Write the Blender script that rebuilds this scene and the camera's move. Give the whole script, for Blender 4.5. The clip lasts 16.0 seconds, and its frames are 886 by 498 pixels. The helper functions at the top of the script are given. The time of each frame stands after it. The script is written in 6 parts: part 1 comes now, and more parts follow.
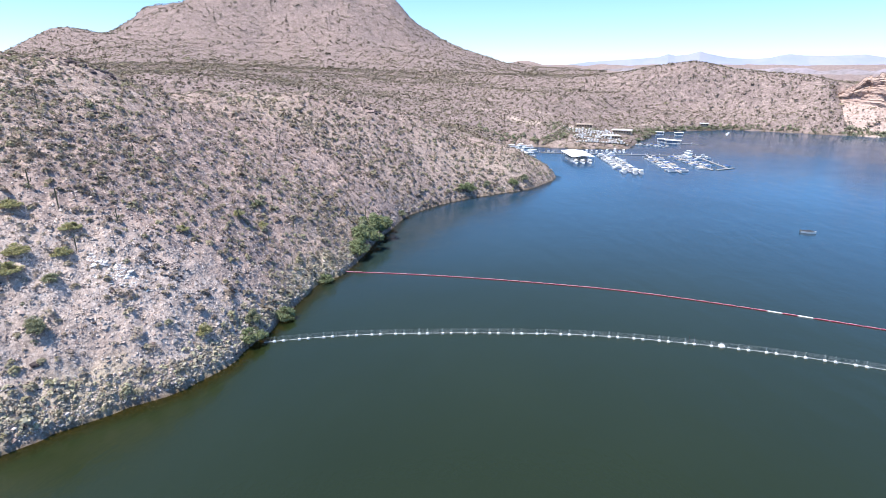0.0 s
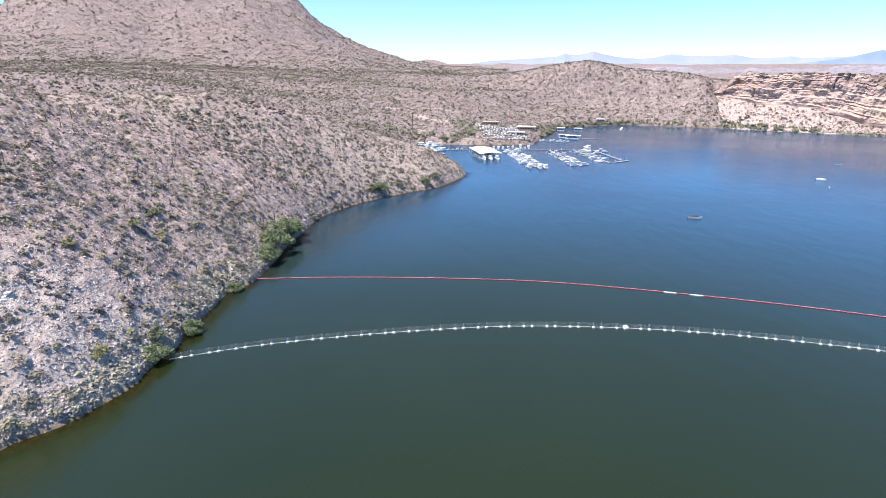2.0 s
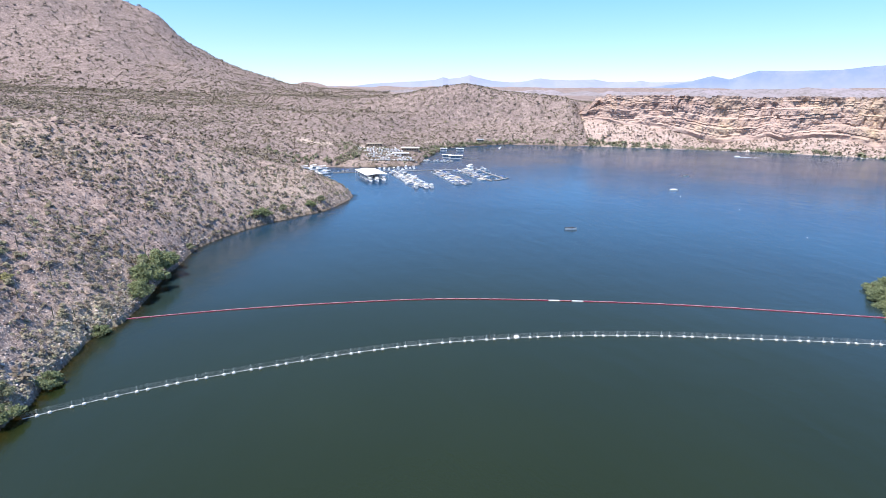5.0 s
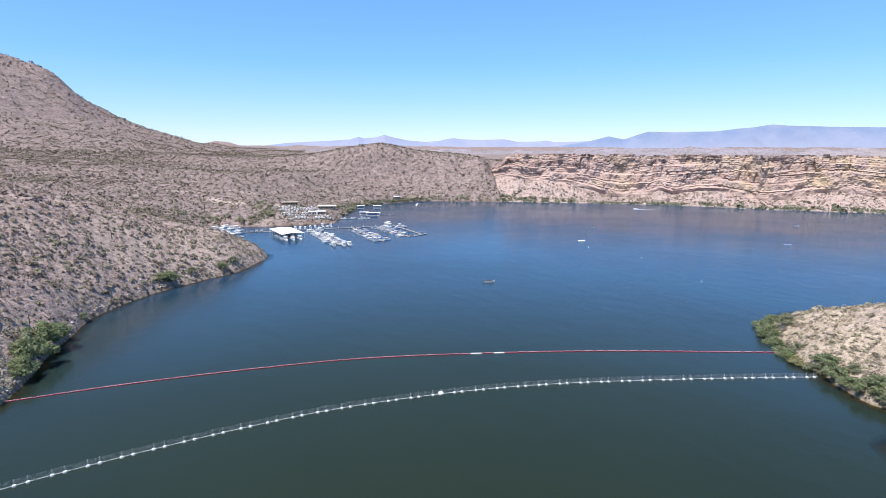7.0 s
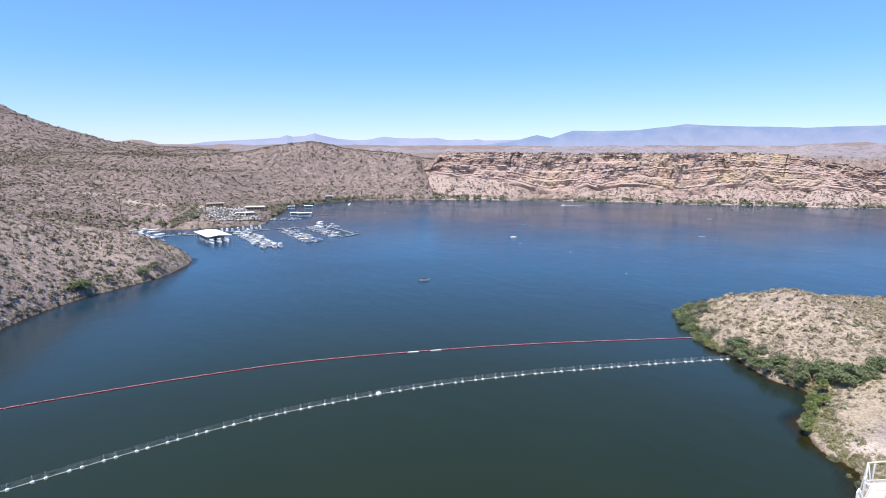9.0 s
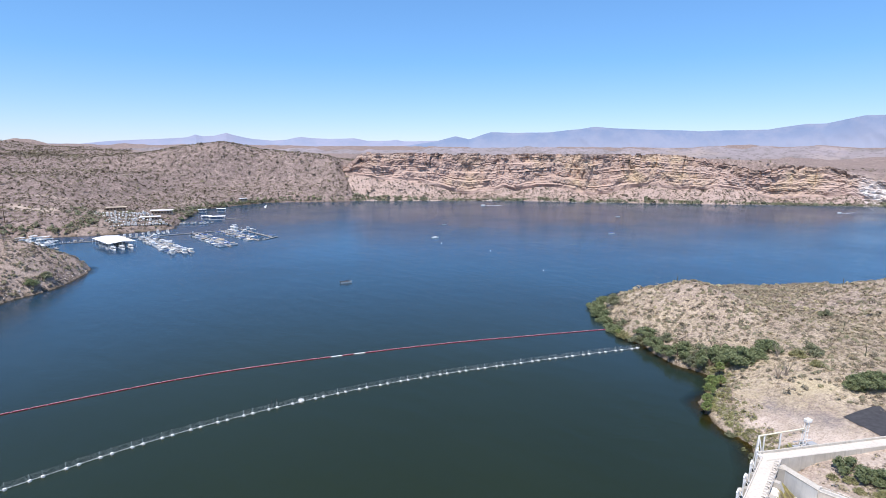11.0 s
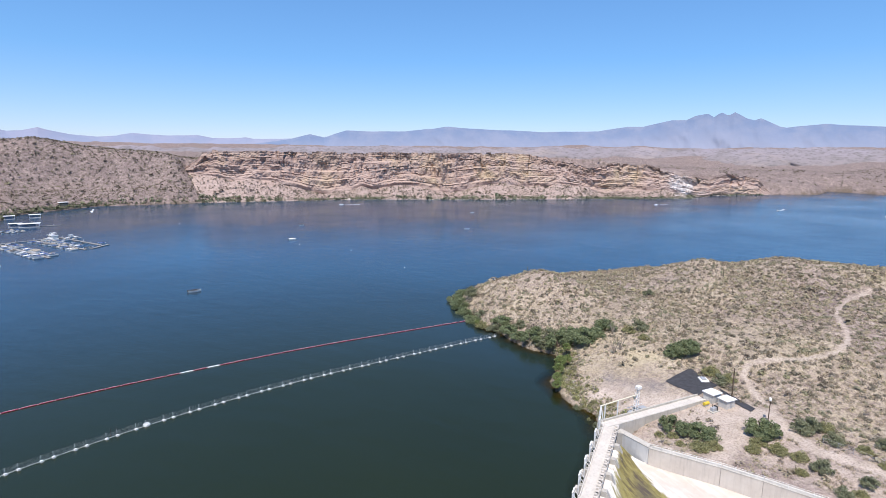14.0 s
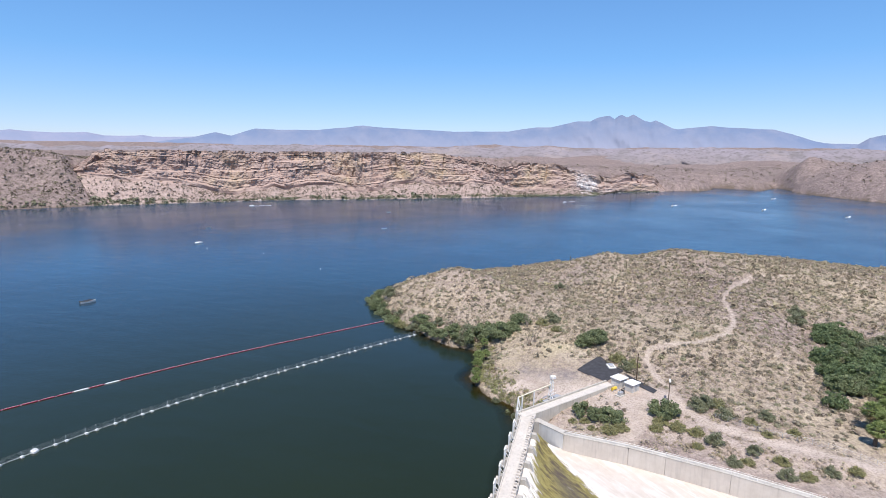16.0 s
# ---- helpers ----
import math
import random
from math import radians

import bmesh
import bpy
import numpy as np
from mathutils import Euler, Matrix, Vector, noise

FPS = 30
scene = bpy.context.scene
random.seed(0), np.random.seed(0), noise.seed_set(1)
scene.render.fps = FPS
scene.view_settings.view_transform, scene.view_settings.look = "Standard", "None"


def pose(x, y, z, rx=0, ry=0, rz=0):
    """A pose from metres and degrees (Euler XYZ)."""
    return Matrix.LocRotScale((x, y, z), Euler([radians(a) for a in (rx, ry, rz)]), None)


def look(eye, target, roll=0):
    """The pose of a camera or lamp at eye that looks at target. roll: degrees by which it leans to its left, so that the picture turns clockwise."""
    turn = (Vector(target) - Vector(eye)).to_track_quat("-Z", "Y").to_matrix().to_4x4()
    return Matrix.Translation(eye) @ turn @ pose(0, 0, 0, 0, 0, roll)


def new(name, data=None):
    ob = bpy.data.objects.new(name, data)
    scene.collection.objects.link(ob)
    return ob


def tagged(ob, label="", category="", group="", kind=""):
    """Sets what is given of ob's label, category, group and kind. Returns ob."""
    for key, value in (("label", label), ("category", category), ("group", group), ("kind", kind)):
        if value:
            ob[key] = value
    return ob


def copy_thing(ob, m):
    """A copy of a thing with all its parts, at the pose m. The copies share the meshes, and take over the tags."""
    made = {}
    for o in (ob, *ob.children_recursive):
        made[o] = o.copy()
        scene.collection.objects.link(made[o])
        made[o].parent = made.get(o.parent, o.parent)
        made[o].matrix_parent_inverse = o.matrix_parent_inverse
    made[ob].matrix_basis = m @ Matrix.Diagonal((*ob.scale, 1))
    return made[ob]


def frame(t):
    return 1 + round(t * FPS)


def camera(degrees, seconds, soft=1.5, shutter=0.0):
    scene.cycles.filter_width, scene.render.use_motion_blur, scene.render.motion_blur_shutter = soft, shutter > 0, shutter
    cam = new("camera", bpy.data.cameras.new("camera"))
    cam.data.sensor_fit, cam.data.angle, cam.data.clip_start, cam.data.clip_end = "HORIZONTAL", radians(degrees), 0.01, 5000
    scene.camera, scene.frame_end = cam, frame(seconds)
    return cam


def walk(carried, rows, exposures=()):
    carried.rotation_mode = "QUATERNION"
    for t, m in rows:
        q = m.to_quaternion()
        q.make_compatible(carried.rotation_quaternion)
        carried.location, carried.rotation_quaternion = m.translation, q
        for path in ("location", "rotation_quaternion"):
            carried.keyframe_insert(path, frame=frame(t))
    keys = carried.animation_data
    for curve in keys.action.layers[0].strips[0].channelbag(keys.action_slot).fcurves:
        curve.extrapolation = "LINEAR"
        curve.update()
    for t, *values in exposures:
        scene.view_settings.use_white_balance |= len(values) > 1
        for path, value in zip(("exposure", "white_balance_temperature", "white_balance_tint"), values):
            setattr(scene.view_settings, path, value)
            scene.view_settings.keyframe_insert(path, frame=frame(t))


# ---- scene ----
EYE = 75.0
cam = camera(78.28, 16.0, soft=0.9)
PATH = [
    (0.0, pose(0, 0, EYE, 71.80, -0.00, 0.00)),
    (0.5, pose(0, 0, EYE, 71.77, -0.02, -2.37)),
    (1.0, pose(0, 0, EYE, 71.75, -0.01, -4.85)),
    (1.5, pose(0, 0, EYE, 71.73, -0.04, -7.02)),
    (2.0, pose(0, 0, EYE, 71.68, -0.02, -9.40)),
    (2.5, pose(0, 0, EYE, 71.66, -0.02, -11.19)),
    (3.0, pose(0, 0, EYE, 71.62, -0.06, -12.99)),
    (3.5, pose(0, 0, EYE, 71.60, -0.06, -14.89)),
    (3.7, pose(0, 0, EYE, 71.60, -0.05, -15.80)),
    (4.3, pose(0, 0, EYE, 71.75, -0.05, -18.40)),
    (5.8, pose(0, 0, EYE, 78.62, -0.06, -24.65)),
    (6.0, pose(0, 0, EYE, 79.62, -0.03, -25.54)),
    (6.5, pose(0, 0, EYE, 79.76, -0.13, -27.84)),
    (7.0, pose(0, 0, EYE, 79.77, -0.08, -29.98)),
    (7.5, pose(0, 0, EYE, 79.76, -0.13, -31.87)),
    (8.0, pose(0, 0, EYE, 79.74, 0.02, -33.61)),
    (10.3, pose(0, 0, EYE, 79.68, -0.14, -42.31)),
    (10.5, pose(0, 0, EYE, 79.73, -0.12, -43.29)),
    (11.0, pose(0, 0, EYE, 79.72, -0.14, -45.30)),
    (11.5, pose(0, 0, EYE, 79.73, -0.18, -46.72)),
    (12.0, pose(0, 0, EYE, 79.68, -0.25, -49.57)),
    (12.5, pose(0, 0, EYE, 79.67, -0.28, -52.62)),
    (13.0, pose(0, 0, EYE, 79.66, -0.34, -54.85)),
    (13.5, pose(0, 0, EYE, 79.63, -0.38, -57.28)),
    (14.0, pose(0, 0, EYE, 79.65, -0.42, -60.07)),
    (14.5, pose(0, 0, EYE, 79.61, -0.48, -62.38)),
    (15.0, pose(0, 0, EYE, 79.63, -0.51, -64.57)),
    (15.5, pose(0, 0, EYE, 79.64, -0.52, -66.80)),
    (16.0, pose(0, 0, EYE, 79.65, -0.57, -68.87)),
]
EXPOSURES = [(0.0, 0.88, 6300, 15), (3.5, 0.92, 6300, 15), (6.0, 0.61, 6300, 15), (8.0, 0.47, 6300, 15), (11.0, 0.32, 6300, 15), (16.0, 0.17, 6300, 15)]
walk(cam, PATH, EXPOSURES)

# ---- daylight ----
SUN_AZ, SUN_EL = radians(254), radians(65)
world = bpy.data.worlds.new("world")
scene.world = world
world.use_nodes = True
wn = world.node_tree
sky = wn.nodes.new("ShaderNodeTexSky")
sky.sky_type = "NISHITA"
sky.sun_disc = False
sky.sun_elevation, sky.sun_rotation = SUN_EL, SUN_AZ
sky.altitude, sky.air_density, sky.dust_density, sky.ozone_density = 900, 1.0, 0.0, 3.0
wn.nodes["Background"].inputs["Strength"].default_value = 0.185
soft_sky = wn.nodes.new("ShaderNodeGamma")
soft_sky.inputs[1].default_value = 0.68
wn.links.new(sky.outputs[0], soft_sky.inputs[0])
tone = wn.nodes.new("ShaderNodeMix")
tone.data_type, tone.blend_type = "RGBA", "MULTIPLY"
tone.inputs[0].default_value = 1.0
# paler haze towards the horizon, all the way round
up = wn.nodes.new("ShaderNodeTexCoord")
height = wn.nodes.new("ShaderNodeSeparateXYZ")
wn.links.new(up.outputs["Generated"], height.inputs[0])
haze = wn.nodes.new("ShaderNodeValToRGB")
haze.color_ramp.elements[0].position, haze.color_ramp.elements[0].color = 0.0, (0.84, 0.95, 1.20, 1)
haze.color_ramp.elements[1].position, haze.color_ramp.elements[1].color = 0.15, (0.55, 0.92, 1.27, 1)
wn.links.new(height.outputs[2], haze.inputs[0])
wn.links.new(haze.outputs[0], tone.inputs[7])
wn.links.new(soft_sky.outputs[0], tone.inputs[6])
wn.links.new(tone.outputs[2], wn.nodes["Background"].inputs["Color"])
sun = new("sun", bpy.data.lights.new("sun", "SUN"))
sun.data.energy, sun.data.angle, sun.data.color = 5.0, radians(0.53), (1.0, 0.93, 0.82)
sun_dir = Vector((math.sin(SUN_AZ) * math.cos(SUN_EL), math.cos(SUN_AZ) * math.cos(SUN_EL), math.sin(SUN_EL)))
sun.matrix_basis = look(sun_dir * 300, (0, 0, 0))


# ---- materials ----
class Nodes:
    def __init__(self, name):
        self.mat = bpy.data.materials.new(name)
        self.mat.use_nodes = True
        self.tree = self.mat.node_tree
        self.bsdf = self.tree.nodes["Principled BSDF"]
        self.out = self.tree.nodes["Material Output"]
        self.place = self.add("ShaderNodeNewGeometry").outputs["Position"]

    def add(self, kind, **settings):
        n = self.tree.nodes.new(kind)
        for k, v in settings.items():
            setattr(n, k, v)
        return n

    def put(self, socket, value):
        if isinstance(value, bpy.types.NodeSocket):
            self.tree.links.new(value, socket)
        elif socket.type == "RGBA" and len(value) == 3:
            socket.default_value = (*value, 1)
        else:
            socket.default_value = value

    def noise(self, scale, detail=4.0, rough=0.55, warp=0.0, vector=None):
        n = self.add("ShaderNodeTexNoise")
        self.put(n.inputs["Vector"], vector or self.place)
        n.inputs["Scale"].default_value = scale
        n.inputs["Detail"].default_value = detail
        n.inputs["Roughness"].default_value = rough
        n.inputs["Distortion"].default_value = warp
        return n.outputs["Fac"]

    def cells(self, scale, feature="F1", out="Distance", vector=None):
        n = self.add("ShaderNodeTexVoronoi", feature=feature)
        self.put(n.inputs["Vector"], vector or self.place)
        n.inputs["Scale"].default_value = scale
        return n.outputs[out]

    def stretch(self, sx, sy, sz, turn=0.0):
        n = self.add("ShaderNodeMapping")
        self.put(n.inputs["Vector"], self.place)
        n.vector_type = "TEXTURE" if turn else "POINT"
        n.inputs["Rotation"].default_value = (0, 0, turn)
        n.inputs["Scale"].default_value = (1 / sx, 1 / sy, 1 / sz) if turn else (sx, sy, sz)
        return n.outputs[0]

    def ramp(self, fac, *stops):
        n = self.add("ShaderNodeValToRGB")
        self.put(n.inputs[0], fac)
        e = n.color_ramp.elements
        while len(e) < len(stops):
            e.new(0.5)
        for el, (p, c) in zip(e, stops):
            el.position, el.color = p, (*c, 1) if len(c) == 3 else c
        return n.outputs[0]

    def grey(self, fac, a, b, lo=0.0, hi=1.0):
        n = self.add("ShaderNodeMapRange")
        self.put(n.inputs[0], fac)
        for i, v in enumerate((a, b, lo, hi)):
            n.inputs[i + 1].default_value = v
        return n.outputs[0]

    def mix(self, fac, a, b, blend="MIX"):
        n = self.add("ShaderNodeMix", data_type="RGBA", blend_type=blend)
        self.put(n.inputs[0], fac)
        self.put(n.inputs[6], a)
        self.put(n.inputs[7], b)
        return n.outputs[2]

    def math(self, op, a, b=0.0):
        n = self.add("ShaderNodeMath", operation=op)
        self.put(n.inputs[0], a)
        self.put(n.inputs[1], b)
        return n.outputs[0]

    def attr(self, name):
        return self.add("ShaderNodeAttribute", attribute_name=name).outputs["Fac"]

    def rand(self):
        return self.add("ShaderNodeObjectInfo").outputs["Random"]

    def island(self):
        return self.add("ShaderNodeNewGeometry").outputs["Random Per Island"]

    def bump(self, height, strength=0.5, distance=0.1):
        n = self.add("ShaderNodeBump")
        n.inputs["Strength"].default_value = strength
        n.inputs["Distance"].default_value = distance
        self.put(n.inputs["Height"], height)
        self.put(self.bsdf.inputs["Normal"], n.outputs[0])

    def done(self, color, rough=0.85, metal=0.0, spec=0.3):
        self.put(self.bsdf.inputs["Base Color"], color)
        self.put(self.bsdf.inputs["Roughness"], rough)
        self.put(self.bsdf.inputs["Metallic"], metal)
        self.put(self.bsdf.inputs["Specular IOR Level"], spec)
        return self.mat


def plain(name, color, rough=0.7, metal=0.0, vary=0.15, scale=1.5):
    m = Nodes(name)
    n = m.noise(scale, 5)
    c = m.mix(m.grey(n, 0.3, 0.7), tuple(v * (1 - vary) for v in color), tuple(min(1, v * (1 + vary)) for v in color))
    m.bump(m.noise(scale * 9, 3), 0.15, 0.02)
    return m.done(c, rough, metal)


def leafy(name, dark, light, dry=None, thin=0.0, clump=0.0):
    m = Nodes(name)
    c = m.mix(m.island(), dark, light)
    tint = m.attr("tint")  # from plant to plant: darker and browner below nought, greener above
    c = m.mix(m.grey(tint, 0, -1, 0, 0.6), c, tuple(v * k for v, k in zip(dark, (0.75, 0.7, 0.7))))
    c = m.mix(m.grey(tint, 0.2, 1, 0, 0.6), c, (light[0] * 0.92, light[1] * 1.02, light[2] * 0.72))
    if clump:
        c = m.mix(m.grey(m.noise(clump, 3, 0.7), 0.40, 0.58, 0.75, 0.0), c, tuple(v * 0.55 for v in dark))
    if dry:
        c = m.mix(m.grey(m.noise(0.12, 2), 0.5, 0.65), c, dry)
    if thin:
        glow = m.add("ShaderNodeBsdfTranslucent")
        m.put(glow.inputs[0], c)
        both = m.add("ShaderNodeMixShader")
        both.inputs[0].default_value = thin
        m.tree.links.new(m.bsdf.outputs[0], both.inputs[1])
        m.tree.links.new(glow.outputs[0], both.inputs[2])
        m.tree.links.new(both.outputs[0], m.out.inputs[0])
    return m.done(c, 0.8, 0, 0.15)


def make_ground():
    m = Nodes("desert_ground")
    big = m.noise(0.012, 5, 0.6)
    mid = m.noise(0.09, 5, 0.6)
    fine = m.noise(0.9, 6, 0.7)
    soil = m.ramp(mid, (0.3, (0.35, 0.275, 0.22)), (0.5, (0.43, 0.345, 0.28)), (0.7, (0.50, 0.41, 0.335)))
    stone = m.ramp(m.cells(0.55, out="Color"), (0.15, (0.15, 0.115, 0.11)), (0.5, (0.27, 0.205, 0.185)), (0.9, (0.40, 0.33, 0.29)))
    soil = m.mix(m.attr("warm"), soil, m.ramp(mid, (0.3, (0.36, 0.295, 0.205)), (0.5, (0.45, 0.375, 0.265)), (0.7, (0.52, 0.44, 0.32))))
    rocky = m.grey(m.math("ADD", m.math("MULTIPLY", fine, 0.5), m.math("MULTIPLY", big, 0.5)), 0.44, 0.58)
    c = m.mix(rocky, soil, stone)
    scrub = m.grey(m.noise(0.6, 6, 0.8), 0.5, 0.58)
    c = m.mix(m.math("MULTIPLY", scrub, 0.6), c, (0.15, 0.12, 0.09))
    chip = m.grey(m.noise(1.3, 5, 0.8), 0.57, 0.64)
    c = m.mix(m.math("MULTIPLY", chip, 0.6), c, (0.50, 0.42, 0.36))
    mauve = m.ramp(m.noise(0.35, 6, 0.7), (0.36, (0.125, 0.092, 0.086)), (0.5, (0.29, 0.217, 0.192)), (0.62, (0.47, 0.365, 0.315)))
    c = m.mix(m.math("MULTIPLY", m.attr("mauve"), 0.85), c, mauve)
    grit = m.ramp(m.noise(0.13, 8, 0.8), (0.38, (0.125, 0.092, 0.094)), (0.5, (0.25, 0.19, 0.182)), (0.6, (0.38, 0.295, 0.27)))
    c = m.mix(m.math("MULTIPLY", m.attr("wild"), 0.8), c, grit)
    c = m.mix(m.math("MULTIPLY", m.attr("wild"), m.grey(m.noise(0.045, 6, 0.75), 0.46, 0.56, 0, 0.5)), c, (0.17, 0.13, 0.125))
    for size, lo, share, shade in ((0.42, 0.30, 0.6, (0.19, 0.162, 0.135)), (0.24, 0.24, 0.75, (0.14, 0.117, 0.092)), (0.13, 0.20, 0.7, (0.115, 0.093, 0.078)), (0.31, 0.16, 0.6, (0.42, 0.35, 0.30))):
        speck = m.grey(m.cells(size), lo, lo + 0.12, 1, 0)
        c = m.mix(m.math("MULTIPLY", m.math("MULTIPLY", speck, m.attr("wild")), share), c, shade)
    pale = m.ramp(m.noise(0.5, 7, 0.75), (0.32, (0.16, 0.135, 0.13)), (0.5, (0.43, 0.36, 0.315)), (0.62, (0.58, 0.495, 0.44)), (0.72, (0.70, 0.66, 0.63)))
    c = m.mix(m.attr("pale"), c, pale)
    sand = m.ramp(m.noise(0.25, 6, 0.65), (0.3, (0.44, 0.365, 0.295)), (0.6, (0.56, 0.47, 0.40)), (0.8, (0.64, 0.545, 0.47)))
    c = m.mix(m.attr("sand"), c, sand)
    c = m.mix(m.math("MULTIPLY", m.attr("ash"), m.grey(m.noise(0.3, 5, 0.7), 0.35, 0.6, 0.2, 0.85)), c, (0.20, 0.178, 0.175))
    straw = m.ramp(m.noise(0.8, 6, 0.7), (0.3, (0.36, 0.30, 0.19)), (0.7, (0.55, 0.47, 0.32)))
    c = m.mix(m.attr("straw"), c, straw)
    mud = m.ramp(m.noise(0.6, 4), (0.3, (0.07, 0.055, 0.035)), (0.7, (0.13, 0.10, 0.06)))
    c = m.mix(m.attr("wet"), c, mud)
    grain = m.noise(1.9, 5, 0.8)
    c = m.mix(m.grey(grain, 0.50, 0.38, 0, 0.55), c, (0.10, 0.078, 0.066))
    c = m.mix(m.grey(grain, 0.54, 0.66, 0, 0.4), c, (0.60, 0.51, 0.44))
    m.bump(m.math("ADD", m.noise(0.7, 8, 0.7), m.math("MULTIPLY", m.cells(0.8), 0.5)), 0.9, 0.5)
    return m.done(c, 0.95, 0, 0.1)


def make_water():
    m = Nodes("lake_water")
    depth = m.attr("depth")
    clear = m.grey(depth, 0.0, 2.6, 0.75, 0.0)
    patch = m.noise(0.006, 3)
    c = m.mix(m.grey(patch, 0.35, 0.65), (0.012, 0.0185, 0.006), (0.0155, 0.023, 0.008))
    # open lake's own blue plus reflected sky, both put into the base colour
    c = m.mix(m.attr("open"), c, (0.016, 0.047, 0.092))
    small = m.noise(0.9, 3, 0.5, 0.4, m.stretch(1.0, 0.55, 1.0))
    large = m.noise(0.12, 3, 0.5, 0.3, m.stretch(1.0, 0.5, 1.0))
    rip = m.noise(3.2, 2)
    h = m.math("ADD", m.math("MULTIPLY", large, 1.2), m.math("ADD", m.math("MULTIPLY", small, 0.35), m.math("MULTIPLY", rip, 0.06)))
    m.bump(h, 0.45, 0.32)
    m.done(c, m.grey(m.noise(0.01, 4), 0.35, 0.7, 0.13, 0.24), 0, 0.5)
    m.bsdf.inputs["IOR"].default_value = 1.36
    tr = m.add("ShaderNodeBsdfTransparent")
    tr.inputs[0].default_value = (0.62, 0.55, 0.32, 1)
    mix = m.add("ShaderNodeMixShader")
    m.put(mix.inputs[0], clear)
    m.tree.links.new(m.bsdf.outputs[0], mix.inputs[1])
    m.tree.links.new(tr.outputs[0], mix.inputs[2])
    m.tree.links.new(mix.outputs[0], m.out.inputs[0])
    return m.mat


def make_cliff():
    m = Nodes("cliff_rock")
    strata = m.noise(1.0, 5, 0.6, 0.3, m.stretch(0.004, 0.004, 0.22))
    blotch = m.noise(0.035, 5, 0.65)
    c = m.ramp(strata, (0.32, (0.25, 0.172, 0.148)), (0.45, (0.38, 0.28, 0.24)), (0.55, (0.455, 0.345, 0.295)), (0.66, (0.33, 0.24, 0.205)))
    c = m.mix(m.grey(m.attr("bed"), 0, 1, 0, 0.15), c, (0.50, 0.40, 0.355))
    c = m.mix(m.math("MULTIPLY", m.attr("ochre"), m.grey(blotch, 0.40, 0.60, 0.05, 0.75)), c, (0.45, 0.35, 0.225))
    c = m.mix(m.math("MULTIPLY", m.attr("crown"), m.grey(m.noise(0.07, 5, 0.7), 0.42, 0.58)), c, (0.25, 0.185, 0.15))
    c = m.mix(m.grey(m.noise(0.16, 6, 0.75), 0.55, 0.68, 0, 0.5), c, (0.19, 0.14, 0.12))
    c = m.mix(m.attr("talus"), c, m.ramp(m.noise(0.2, 6, 0.7), (0.32, (0.25, 0.19, 0.165)), (0.5, (0.38, 0.295, 0.258)), (0.7, (0.47, 0.375, 0.33))))
    c = m.mix(m.math("MULTIPLY", m.attr("bleach"), 0.9), c, m.ramp(m.noise(0.15, 5, 0.7), (0.4, (0.42, 0.36, 0.33)), (0.6, (0.78, 0.74, 0.71))))
    m.bump(m.math("ADD", m.noise(0.25, 8, 0.7), m.noise(1.0, 5, 0.6, 0.2, m.stretch(0.02, 0.02, 0.5))), 0.6, 1.0)
    return m.done(c, 0.95, 0, 0.1)


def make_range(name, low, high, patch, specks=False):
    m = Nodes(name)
    # distance haze is painted into the base colour, from foot to top
    c = m.mix(m.attr("haze_rise"), low, high)
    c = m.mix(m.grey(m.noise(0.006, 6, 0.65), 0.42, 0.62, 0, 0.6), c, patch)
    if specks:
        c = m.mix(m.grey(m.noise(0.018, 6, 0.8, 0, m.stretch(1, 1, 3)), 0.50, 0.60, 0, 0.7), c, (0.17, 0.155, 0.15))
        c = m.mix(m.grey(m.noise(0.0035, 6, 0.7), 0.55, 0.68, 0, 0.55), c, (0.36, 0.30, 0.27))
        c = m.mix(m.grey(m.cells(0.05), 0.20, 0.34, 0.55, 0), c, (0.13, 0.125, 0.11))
        m.bump(m.noise(0.01, 7, 0.7), 0.8, 20)
    return m.done(c, 1.0, 0, 0.0)


def make_concrete(name, a, b, streak=0.5):
    m = Nodes(name)
    c = m.mix(m.grey(m.noise(0.35, 6, 0.65), 0.3, 0.7), a, b)
    run = m.noise(1.0, 4, 0.6, 0.2, m.stretch(1.6, 1.6, 0.12))
    c = m.mix(m.grey(run, 0.5, 0.75, 0, streak), c, tuple(v * 0.55 for v in a))
    m.bump(m.noise(6, 5), 0.2, 0.03)
    return m.done(c, 0.9, 0, 0.2)


GROUND = make_ground()
WATER = make_water()
CLIFF = make_cliff()
CONCRETE = make_concrete("old_concrete", (0.42, 0.39, 0.34), (0.56, 0.53, 0.47))
CONCRETE_PALE = make_concrete("pale_concrete", (0.49, 0.45, 0.40), (0.62, 0.575, 0.515), 0.45)
CONCRETE_GREY = make_concrete("grey_concrete", (0.36, 0.34, 0.31), (0.47, 0.45, 0.41), 0.6)
ASPHALT = plain("asphalt", (0.05, 0.05, 0.055), 0.9, 0, 0.25, 0.8)
WHITE_STEEL = plain("white_painted_steel", (0.78, 0.77, 0.74), 0.5, 0, 0.08)
GREY_STEEL = plain("grey_steel", (0.42, 0.43, 0.44), 0.5, 0.3, 0.15)
DARK_STEEL = plain("dark_steel", (0.06, 0.06, 0.06), 0.6, 0.2, 0.2)
WOOD_POLE = plain("weathered_wood", (0.11, 0.08, 0.055), 0.9, 0, 0.25)
WHITE_PLASTIC = plain("white_float_plastic", (0.66, 0.67, 0.67), 0.45, 0, 0.06)
RED_FLOAT = plain("red_float_plastic", (0.25, 0.014, 0.06), 0.5, 0, 0.2, 0.6)
RED_PALE = plain("sun_bleached_red_plastic", (0.60, 0.36, 0.38), 0.6, 0, 0.15)
